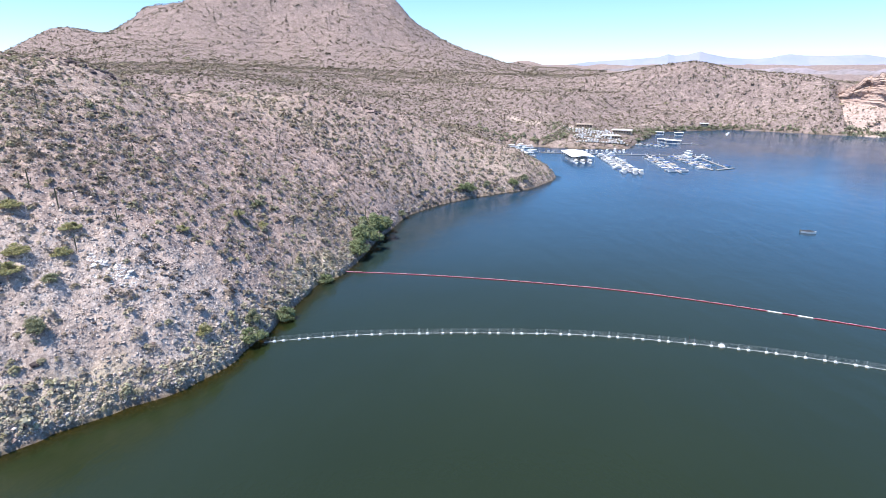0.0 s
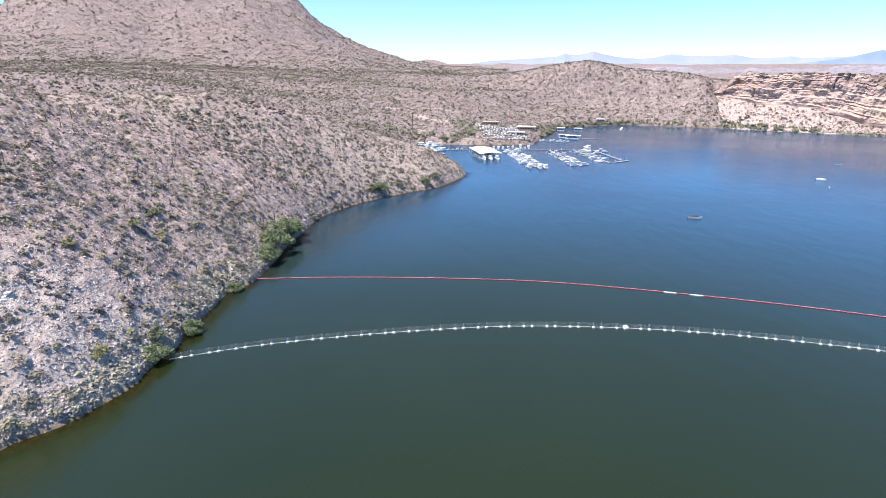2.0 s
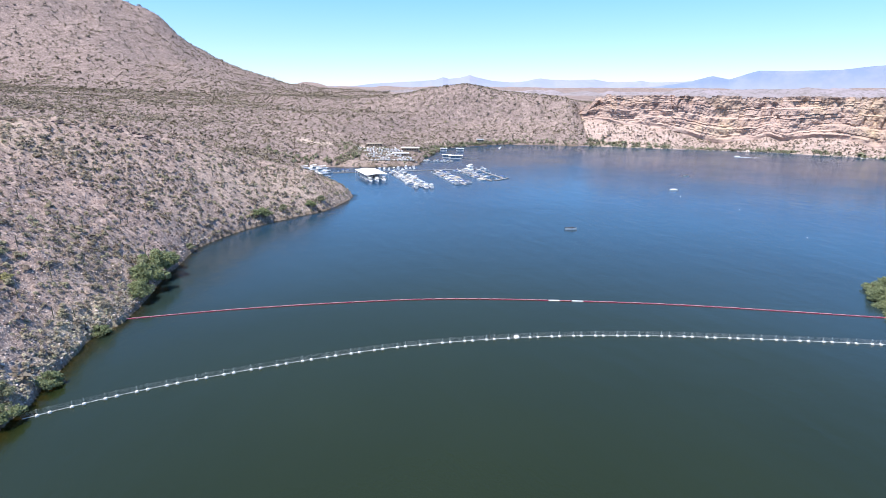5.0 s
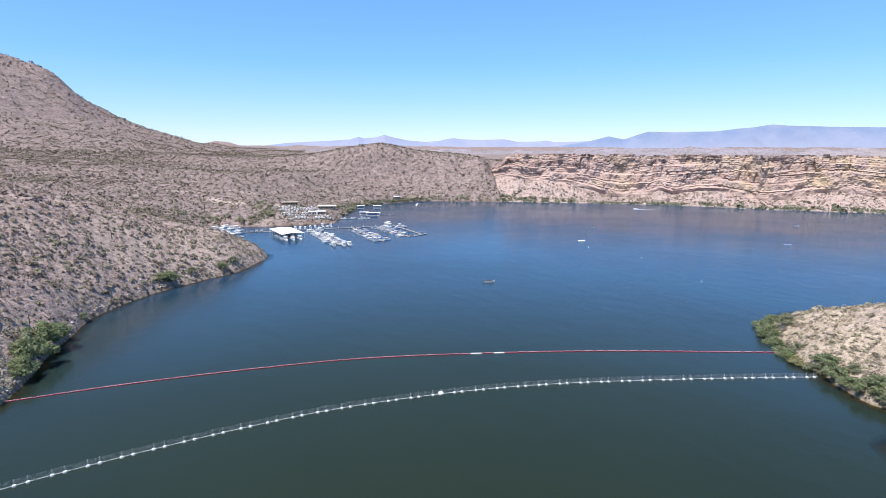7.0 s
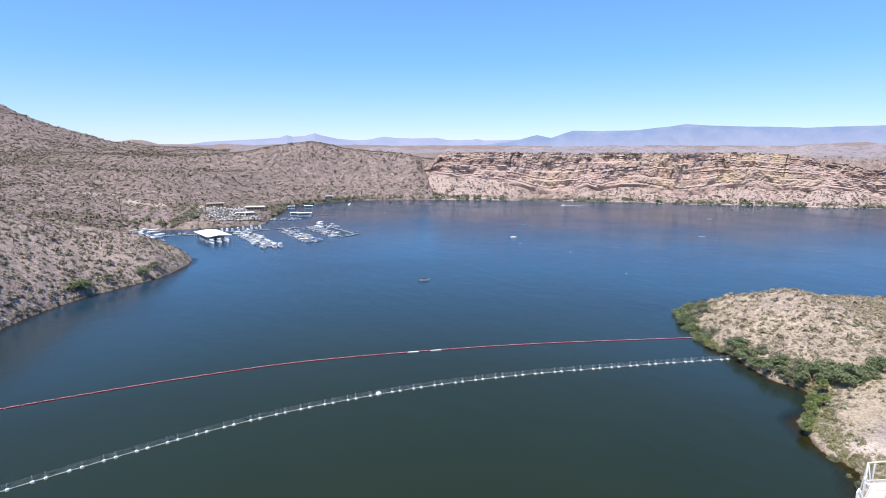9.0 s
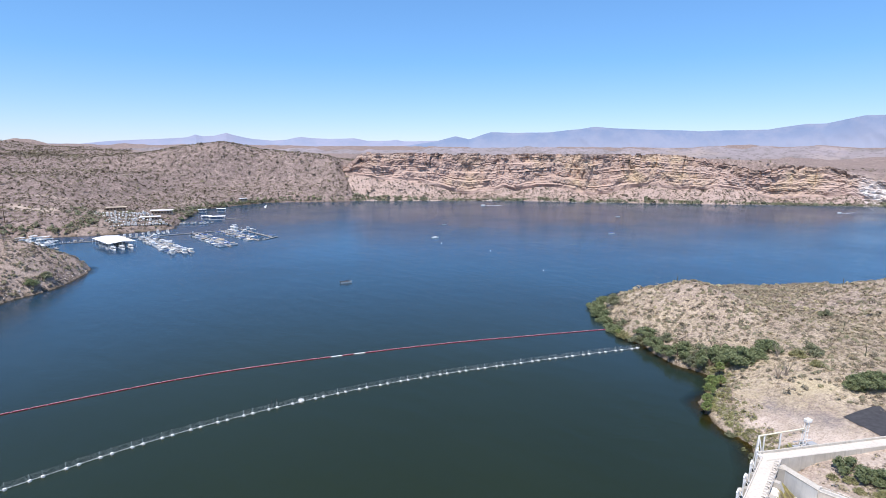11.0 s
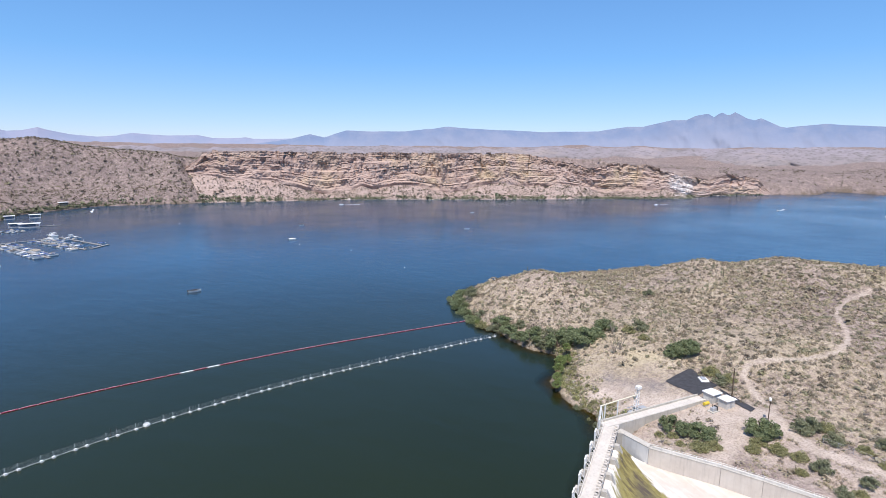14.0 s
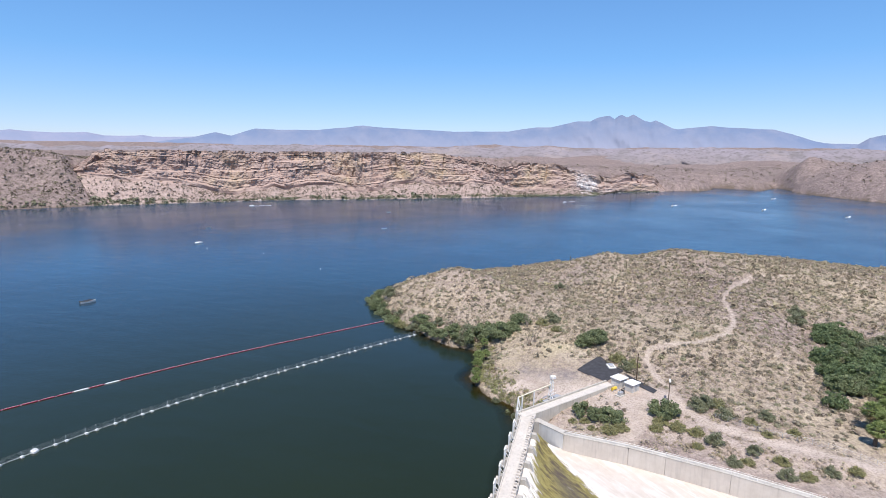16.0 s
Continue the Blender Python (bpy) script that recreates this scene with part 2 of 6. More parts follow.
NET = plain("galvanised_wire_net", (0.30, 0.32, 0.32), 0.6, 0.3, 0.1)
GEL = plain("white_gelcoat", (0.74, 0.74, 0.72), 0.3, 0, 0.05)
GLASS_DARK = plain("tinted_window_glass", (0.02, 0.025, 0.03), 0.1, 0, 0.1)
CANVAS_BLUE = plain("blue_canvas", (0.05, 0.09, 0.22), 0.9, 0, 0.15)
CANVAS_TAN = plain("tan_canvas", (0.42, 0.36, 0.28), 0.9, 0, 0.15)
CANVAS_DARK = plain("dark_canvas", (0.035, 0.04, 0.05), 0.9, 0, 0.2)
DECK_GREY = plain("grey_dock_planks", (0.25, 0.24, 0.23), 0.9, 0, 0.2)
ROOF_WHITE = plain("white_metal_roof", (0.76, 0.76, 0.75), 0.5, 0, 0.06)
ROOF_TAN = plain("tan_roof", (0.45, 0.38, 0.30), 0.8, 0, 0.12)
STUCCO = plain("tan_stucco", (0.42, 0.34, 0.26), 0.9, 0, 0.1)
CACTUS = leafy("cactus_skin", (0.10, 0.098, 0.065), (0.15, 0.145, 0.095))
BARK = plain("bark", (0.13, 0.10, 0.075), 0.95, 0, 0.25)
LEAF_GREEN = leafy("green_leaves", (0.15, 0.185, 0.095), (0.30, 0.34, 0.185), thin=0.46)
LEAF_DEEP = leafy("deep_green_leaves", (0.12, 0.165, 0.08), (0.26, 0.325, 0.165), thin=0.5)
LEAF_OLIVE = leafy("olive_leaves", (0.195, 0.21, 0.13), (0.35, 0.36, 0.23), thin=0.46)
LEAF_FAR = leafy("hazy_olive_leaves", (0.15, 0.16, 0.105), (0.28, 0.285, 0.19), thin=0.3)
LEAF_YELLOW = leafy("yellow_green_leaves", (0.255, 0.25, 0.125), (0.44, 0.425, 0.225), thin=0.46)
LEAF_PALM = leafy("palm_fronds", (0.11, 0.155, 0.045), (0.38, 0.44, 0.18), thin=0.42)
LEAF_DRY = leafy("dry_fronds", (0.22, 0.17, 0.09), (0.36, 0.29, 0.16))
SCRUB = leafy("dry_scrub", (0.27, 0.225, 0.165), (0.51, 0.43, 0.325), (0.40, 0.35, 0.24), thin=0.3)
SCRUB_WEST = leafy("pale_scrub", (0.25, 0.21, 0.165), (0.48, 0.41, 0.33), (0.38, 0.335, 0.255), thin=0.35, clump=0.5)
SCRUB_FAR = leafy("far_scrub", (0.12, 0.102, 0.078), (0.27, 0.23, 0.175), thin=0.1)
SCRUB_DARK = leafy("dark_scrub", (0.12, 0.105, 0.075), (0.26, 0.225, 0.16), thin=0.2)
SCRUB_BROWN = leafy("brown_scrub", (0.14, 0.115, 0.09), (0.29, 0.24, 0.19), thin=0.2)
ROCKS = leafy("loose_rock", (0.16, 0.12, 0.108), (0.48, 0.375, 0.325), clump=0.4)
ROCKS_PALE = leafy("pale_rock", (0.28, 0.232, 0.20), (0.62, 0.535, 0.475))
ROCKS_DARK = leafy("dark_rock", (0.05, 0.04, 0.04), (0.13, 0.10, 0.095))
YELLOW = plain("yellow_paint", (0.62, 0.45, 0.05), 0.5)
FOAM = plain("foam", (0.8, 0.82, 0.84), 0.7, 0, 0.1, 0.4)


# ---- mesh tools ----
def mesh_object(name, verts, faces, mat, parent=None, smooth=False, attrs=()):
    me = bpy.data.meshes.new(name)
    verts = np.asarray(verts, np.float32)
    faces = np.asarray(faces, np.int32)
    k = faces.shape[1]
    me.vertices.add(len(verts))
    me.vertices.foreach_set("co", verts.ravel())
    me.loops.add(faces.size)
    me.loops.foreach_set("vertex_index", faces.ravel())
    me.polygons.add(len(faces))
    me.polygons.foreach_set("loop_start", np.arange(0, faces.size, k, dtype=np.int32))
    me.update(calc_edges=True)
    me.polygons.foreach_set("use_smooth", np.full(len(faces), smooth))
    for key, values in attrs:
        me.attributes.new(key, "FLOAT", "POINT").data.foreach_set("value", np.asarray(values, np.float32))
    me.materials.append(mat)
    ob = new(name, me)
    if parent:
        ob.parent = parent
    return ob


def part(name, bm, mat, parent, label="", smooth=False):
    me = bpy.data.meshes.new(name)
    bm.normal_update()
    bm.to_mesh(me)
    bm.free()
    if smooth:
        for p in me.polygons:
            p.use_smooth = True
    me.materials.append(mat)
    ob = new(name, me)
    if parent:
        ob.parent = parent
    if label:
        ob["label"] = label
    return ob


def part_copy(ob, m, parent=None):
    c = ob.copy()
    scene.collection.objects.link(c)
    c.parent = parent or ob.parent
    c.matrix_basis = m
    return c


def thing(name, m, label, category, group="", kind=""):
    ob = new(name)
    ob.matrix_basis = m
    return tagged(ob, label, category, group, kind)


def box(bm, x0, x1, y0, y1, z0, z1, bevel=0.0):
    r = bmesh.ops.create_cube(bm, size=1, matrix=Matrix.LocRotScale(((x0 + x1) / 2, (y0 + y1) / 2, (z0 + z1) / 2), None, (x1 - x0, y1 - y0, z1 - z0)))
    if bevel:
        edges = list({e for v in r["verts"] for e in v.link_edges})
        bmesh.ops.bevel(bm, geom=edges, offset=bevel, segments=1, affect="EDGES")
    return bm


def rod(bm, a, b, r0, r1=None, n=8):
    a, b = Vector(a), Vector(b)
    d = b - a
    m = Matrix.Translation((a + b) / 2) @ d.to_track_quat("Z", "Y").to_matrix().to_4x4()
    bmesh.ops.create_cone(bm, cap_ends=True, segments=n, radius1=r0, radius2=r0 if r1 is None else r1, depth=d.length, matrix=m)
    return bm


def bent(bm, pts, radii, n=8):
    for (a, b), (r0, r1) in zip(zip(pts, pts[1:]), zip(radii, radii[1:])):
        rod(bm, a, b, r0, r1, n)
    return bm


# ---- the lie of the land ----
def hashed(ix, iy, seed):
    h = (ix.astype(np.int64) * 374761393 + iy.astype(np.int64) * 668265263 + seed * 974634777) & 0x7FFFFFFF
    h = ((h ^ (h >> 13)) * 1274126177) & 0x7FFFFFFF
    return ((h ^ (h >> 16)) & 0xFFFF) / 65535.0


def value_noise(x, y, seed=0):
    ix, iy = np.floor(x), np.floor(y)
    fx, fy = x - ix, y - iy
    fx, fy = fx * fx * (3 - 2 * fx), fy * fy * (3 - 2 * fy)
    a, b = hashed(ix, iy, seed), hashed(ix + 1, iy, seed)
    c, d = hashed(ix, iy + 1, seed), hashed(ix + 1, iy + 1, seed)
    return (a * (1 - fx) + b * fx) * (1 - fy) + (c * (1 - fx) + d * fx) * fy - 0.5


def fbm(x, y, size, octaves=4, seed=0, gain=0.5):
    total, amp = 0.0, 1.0
    for o in range(octaves):
        total = total + amp * value_noise(x / size + 17.3 * o, y / size - 9.1 * o, seed + o)
        size, amp = size / 2.07, amp * gain
    return total


def nearest(px, py, line):
    """Distance to a line of points, and the values that its points carry, between them."""
    q = np.asarray(line, float)
    best = np.full(px.shape, 1e18)
    vals = np.zeros((q.shape[1] - 2,) + px.shape)
    for a, b in zip(q, q[1:]):
        d = b - a
        s = np.clip(((px - a[0]) * d[0] + (py - a[1]) * d[1]) / max(d[0] ** 2 + d[1] ** 2, 1e-9), 0, 1)
        e = (px - a[0] - s * d[0]) ** 2 + (py - a[1] - s * d[1]) ** 2
        near = e < best
        best = np.where(near, e, best)
        for k in range(len(vals)):
            vals[k] = np.where(near, a[k + 2] + s * d[k + 2], vals[k])
    return np.sqrt(best), vals


def inside(px, py, poly):
    hit = np.zeros(px.shape, bool)
    for (x0, y0), (x1, y1) in zip(poly, poly[1:] + poly[:1]):
        if y0 != y1:
            hit ^= ((y0 > py) != (y1 > py)) & (px < (x1 - x0) * (py - y0) / (y1 - y0) + x0)
    return hit


SHORE_WEST = [(-160, 40), (-112, 70), (-91, 93.5), (-85.5, 99), (-75.5, 108), (-64.5, 116.5), (-58, 127), (-55.5, 138), (-52, 150), (-49.5, 166), (-46, 186), (-39.5, 197),
              (-34, 217), (-28, 251), (-18, 290), (5, 319), (34, 341), (56, 354), (79, 388), (84, 401), (62, 432), (52, 500), (66, 574)]
SHORE_MARINA = [(100, 564), (122, 556), (140, 548), (186, 550), (196, 572), (214, 606), (237, 638), (266, 692), (308, 719), (385, 733)]
SHORE_CLIFF = [(462, 679), (522, 642), (575, 592), (672, 495), (778, 358), (846, 251), (890, 190), (940, 128), (1000, 88), (1060, 60), (1121, 5), (1149, -44), (1186, -96), (1298, -118), (1281, -157), (1251, -199),
               (1370, -246), (1317, -258), (1216, -257), (1155, -278), (1084, -309), (1034, -337), (900, -430), (650, -420), (430, -330)]
SHORE_EAST = [(405, -220), (402, -140), (392, -60), (376, 0), (346, 60), (304, 108), (262, 130), (233, 124), (215, 107), (203, 97), (198, 86), (191, 73), (189, 60),
              (182, 55), (166, 51), (159.5, 47.5), (151, 40.5), (147, 33), (134, 27)]
SHORE_DAM = [(62, 20), (-20, -30), (-120, -20)]
SHORE = SHORE_WEST + SHORE_MARINA + SHORE_CLIFF + SHORE_EAST + SHORE_DAM
# ridges, valleys and flats: x, y, height, and how far from the water the slope takes to reach it
WEST_RIDGE = [(-230, 120, 80, 70), (-185, 180, 78, 70), (-166, 213, 78, 70), (-152, 235, 77, 70), (-124, 273, 59, 70), (-113, 310, 60, 80), (-78, 341, 58.5, 80), (-48, 357, 52.6, 70),
              (-17, 375, 42, 60), (18, 390, 27, 40), (49, 402, 19.5, 25), (68, 408, 11, 12)]
WEST_BACK = [(-290, 270, 68, 60), (-215, 290, 52, 60), (-168, 325, 46, 60), (-125, 362, 42, 60), (-85, 385, 38, 60), (-40, 408, 32, 50), (5, 425, 20, 40)]
WEST_VALLEY = [(-480, 200, 90, 60), (-330, 420, 48, 60), (-180, 480, 30, 60), (-60, 500, 24, 50), (0, 480, 26, 30)]
MARINA_FLAT = [(-300, 680, 68, 40), (-60, 680, 40, 40), (60, 650, 20, 40), (140, 570, 4, 10), (170, 600, 5, 12), (200, 650, 6, 20), (260, 745, 10, 20), (350, 790, 14, 30), (450, 745, 16, 30)]
NORTH_SLOPE = [(-300, 950, 66, 50), (-60, 900, 52, 50), (90, 850, 45, 50), (200, 830, 38, 50)]
NORTH_HILL = [(120, 1010, 62, 60), (208, 978, 59, 60), (292, 956, 63, 60), (394, 897, 84, 60), (445, 873, 71, 60), (500, 819, 66, 50), (545, 775, 55, 50)]
PLATEAU = [(575, 775, 54, 20), (630, 705, 62, 20), (700, 580, 66, 20), (790, 470, 60, 20), (860, 370, 58, 20), (925, 290, 62, 20), (955, 200, 50, 20), (1035, 130, 40, 20), (1110, 50, 32, 20),
           (1190, -30, 20, 20)]
MESA = [(400, 1300, 58, 60), (800, 1000, 56, 60), (1050, 700, 50, 60), (1200, 420, 38, 60), (1330, 160, 24, 60)]
EAST_RISE = [(1290, 20, 30, 30), (1335, -46, 37, 30), (1395, -110, 35, 30), (1400, -160, 26, 30), (1420, -220, 10, 30)]
EAST_HILL = [(1440, -255, 20, 30), (1402, -278, 42, 30), (1388, -303, 66, 30), (1370, -340, 57, 30), (1340, -365, 51, 30), (1320, -405, 61, 30), (1300, -500, 60, 40), (1320, -640, 60, 60)]
POINT_RIDGE = [(240, 100, 12, 18), (247, 87, 17.5, 18), (274, 77, 7.5, 18), (295, 54, 9, 20), (314, 23, 18, 20), (325, 8, 14.5, 20), (332, -13, 19.5, 20), (343, -46, 17, 20), (350, -86, 15, 20),
               (352, -119, 13, 20), (350, -200, 12, 20)]
POINT_BACK = [(262, 104, 6, 18), (292, 84, 5, 18), (318, 58, 7, 18), (346, 24, 9, 18)]
POINT_BENCH = [(212, 78, 6, 10), (207, 50, 8, 10), (206, 18, 10, 10), (196, -10, 12, 10), (220, -28, 12.5, 10), (255, -32, 13.5, 10)]
DAM_FLAT = [(150, 40, 3.4, 6), (160, 30, 4.6, 6), (170, 14, 6.6, 6), (160, 2, 7.2, 6), (150, -8, 7.5, 6), (138, -20, 7.6, 6), (132, -50, 7.6, 6)]
DAM_BANK = [(143, 27, 3.6, 6), (149, 23, 4.8, 6), (156, 17, 5.9, 6)]
DAM_YARD = [(134, 19, 4.6, 6), (141, 13, 6.0, 6), (149, 6, 6.8, 6), (133, 8, 6.3, 6), (130, -4, 6.4, 6), (128, -60, 6.6, 6)]
GULLY = [(290, -120, 9, 20), (230, -75, 7, 20), (180, -62, 6, 20), (150, -75, 5, 20)]
SOUTH = [(160, -180, 14, 20), (40, -130, 14, 20), (-100, -140, 30, 20), (-220, -20, 60, 30)]
FAR_1 = [(2000 * math.sin(radians(a)), 2000 * math.cos(radians(a)), 68 - 18 * (a > 28) - 28 * (a > 60), 60) for a in range(-60, 135, 8)]
FAR_2 = [(3300 * math.sin(radians(a)), 3300 * math.cos(radians(a)), 86, 60) for a in range(0, 360, 9)]
FAR_3 = [(4700 * math.sin(radians(a)), 4700 * math.cos(radians(a)), 98, 60) for a in range(0, 361, 9)]
BREAKS = [WEST_RIDGE, WEST_BACK, WEST_VALLEY, MARINA_FLAT, NORTH_SLOPE, NORTH_HILL, PLATEAU, MESA, EAST_RISE, EAST_HILL, POINT_RIDGE, POINT_BACK, POINT_BENCH, DAM_FLAT, DAM_BANK, DAM_YARD, GULLY, SOUTH, FAR_1, FAR_2, FAR_3]


def shore_distance(x, y):
    """Metres to the water's edge, more than zero on land."""
    sway = 2 + 3 * np.clip((x - 60) / 60, 0, 1)
    wx = x + sway * fbm(x, y, 18, 3, 3)
    wy = y + sway * fbm(x, y, 18, 3, 7)
    d = nearest(wx, wy, SHORE + SHORE[:1])[0]
    return np.where(inside(wx, wy, SHORE), -d, d)


def full_height(line):
    q = np.asarray(line, float)
    d = nearest(q[:, 0], q[:, 1], SHORE + SHORE[:1])[0]
    q[:, 2] /= np.maximum(1 - np.exp(-d / q[:, 3]), 0.6)
    return q


BREAKS = [full_height(b) for b in BREAKS]


# the cliff by bearing from the dam: how far off its rim stands, and how high its rim, the face's foot and the water's edge show
RIM_FAR = [(33, 985), (35, 935), (37.8, 906), (44.5, 894), (49.5, 900), (56, 905), (61.7, 915), (65.2, 924), (69.8, 940), (72.8, 950), (78.6, 985), (83, 1010), (87, 1080), (89.6, 1122), (92.2, 1166)]
RIM_EL = [(33.5, -3.6), (34.4, -2.4), (35.0, -1.77), (35.9, -1.16), (36.4, -0.7), (37.5, -0.25), (40.1, -0.38), (44.7, -0.26), (51.7, -0.44), (55.5, -0.36), (61.7, -0.39), (65.0, -0.31), (69.7, -0.50), (71.9, -1.03),
          (73.8, -1.44), (75.3, -1.75), (77.1, -1.25), (80.4, -1.33), (82.4, -1.90), (84.2, -2.26), (86.0, -2.69), (87.4, -2.06), (88.8, -2.21), (90.0, -2.45), (90.5, -3.03), (91.1, -3.66)]
FOOT_EL = [(33.5, -3.9), (35.0, -2.6), (39.1, -3.25), (44.1, -3.9), (49.7, -4.0), (51.7, -3.85), (60.7, -4.05), (65.9, -3.8), (73.1, -3.85), (78.0, -4.05), (81.7, -4.25), (85.0, -4.35), (86.1, -3.85), (87.6, -3.55), (91.1, -3.7)]
EDGE_EL = [(33.5, -5.18), (35.1, -5.18), (41.8, -5.25), (51.7, -5.17), (60.7, -5.20), (70.8, -4.99), (80.8, -4.64), (85.0, -4.42), (86.1, -4.11), (91.1, -3.78)]


def by_bearing(a, table):
    return np.interp(a, [p[0] for p in table], [p[1] for p in table])


def rim_at(a):
    r = by_bearing(a, RIM_FAR)
    return r * math.sin(radians(a)), r * math.cos(radians(a)), EYE + r * math.tan(radians(by_bearing(a, RIM_EL)))


CLIFF_LINE = [rim_at(a) for a in (34.6, 36, 38, 41, 44.5, 48, 52, 56, 60, 64, 68, 72, 76, 80, 83, 85, 87, 89, 91, 92)]


def under_cliff(x, y):
    """One in the strip before and under the cliff, nought elsewhere."""
    d, (side,) = nearest(x, y, [(px, py, 0) for px, py, _ in CLIFF_LINE])
    front, _ = nearest(x, y, [(px - 40, py - 30, 0) for px, py, _ in CLIFF_LINE])
    back, _ = nearest(x, y, [(px + 40, py + 30, 0) for px, py, _ in CLIFF_LINE])
    return np.clip((front < back) * 1.0 * np.clip((120 - d) / 10, 0, 1) + np.clip((14 - d) / 8, 0, 1), 0, 1) * np.clip((800 - y) / 20, 0, 1) * np.clip((1180 - x) / 20, 0, 1) * np.clip((np.degrees(np.arctan2(x, y)) - 34.3) / 3.0, 0, 1)


def bump_at(x, y, cx, cy, r, h):
    return h * np.exp(-((x - cx) ** 2 + (y - cy) ** 2) / r**2)


def land(x, y):
    """Height of the ground and distance from the shore."""
    x, y = np.asarray(x, float), np.asarray(y, float)
    sd = shore_distance(x, y)
    total, z, reach = np.zeros(x.shape), np.zeros(x.shape), np.zeros(x.shape)
    for b in BREAKS:
        d, (bz, bl) = nearest(x, y, b)
        w = 1 / (d + 2) ** 2.6
        total, z, reach = total + w, z + w * bz, reach + w * bl
    z, reach = z / total, reach / total
    r = np.hypot(x, y)
    # the mountain and its shoulders
    md, _ = nearest(x + 60 * fbm(x, y, 300, 3, 21), y + 60 * fbm(x, y, 300, 3, 22), [(-680, 1670, 0), (-560, 1740, 0), (-330, 1790, 0), (-245, 1790, 0)])
    md = np.sqrt(md**2 + 70**2) - 70
    spur = 1 + 0.35 * fbm(x, y, 240, 5, 30)
    z = z + 254 * np.exp(-md / 208) * spur
    z = z + bump_at(x, y, -985, 1494, 90, 42) - bump_at(x, y, -930, 1590, 70, 20) + bump_at(x, y, -330, 1770, 60, 12) + bump_at(x, y, 420, 2900, 90, 30)
    # rolling and gullies, more of it farther away
    size = np.clip((r - 500) / 1500, 0, 1)
    z = z + fbm(x, y, 420, 5, 40) * 30 * size + fbm(x, y, 60, 4, 50) * (2.0 + 3 * np.clip((r - 450) / 700, 0, 1)) * np.clip(z / 20, 0.15, 1)
    land_z = z * (1 - np.exp(-np.maximum(sd, 0) / reach)) + fbm(x, y, 9, 4, 60, 0.6) * 0.9 * np.clip(sd / 6, 0, 1)
    land_z = land_z + fbm(x, y, 3.6, 3, 66, 0.65) * 1.5 * np.clip((20 - x) / 40, 0, 1) * np.clip(sd / 5, 0, 1) * np.clip((420 - r) / 100, 0, 1)
    flat = flatness(x, y)
    low = under_cliff(x, y)
    land_z = land_z * (1 - low) + np.minimum(land_z, 0.6) * low
    land_z = land_z - fbm(x, y, 9, 4, 60, 0.6) * 0.8 * flat
    return np.where(sd > 0, land_z + np.where(x < 60, 1.1, 0.4) * np.clip(sd / 0.8, 0, 1), np.maximum(-9, 0.45 * sd)), sd


def flatness(x, y):
    d, _ = nearest(x, y, [(150, 36, 0), (166, 16, 0), (150, -5, 0), (136, 8, 0)])
    return np.clip(1.5 - d / 14, 0, 1)


CHUTE = [(58, 23), (129.2, 24), (126, 16), (125.5, 1), (124.5, -7), (122.6, -20), (119.6, -34), (111.6, -62), (101.6, -100), (58, -100)]


def ground_z(x, y):
    return float(land(np.array([x]), np.array([y]))[0][0])


# ---- ground: one sheet to the horizon ----
fine_az = np.arange(-46, 116.01, 0.225)
wide_az = np.arange(118, 313, 3.0)
az = np.radians(np.concatenate([fine_az, wide_az]))
radii = np.concatenate([[0.02, 3, 15, 30, 45, 58, 68], 74 * np.exp(np.arange(0, 2.79, 0.009)), 1215 * np.exp(np.arange(0, 1.385, 0.015))])
RR, AA = np.meshgrid(radii, az, indexing="ij")
GX, GY = RR * np.sin(AA), RR * np.cos(AA)
GZ, SD = land(GX, GY)
chute = inside(GX, GY, CHUTE)
GZ = np.where(chute, np.minimum(GZ, 0.5), GZ)
rows_n, cols_n = GX.shape
idx = np.arange(rows_n * cols_n).reshape(rows_n, cols_n)
nxt = np.roll(idx, -1, axis=1)
QUADS = np.stack([idx[:-1], nxt[:-1], nxt[1:], idx[1:]], -1).reshape(-1, 4)[:, ::-1]


def near_line(x, y, line, width, soft):
    d, _ = nearest(x + 1.2 * fbm(x, y, 6, 2, 71), y + 1.2 * fbm(x, y, 6, 2, 72), [(*p, 0) for p in line])
    return np.clip((width + soft - d) / soft, 0, 1)


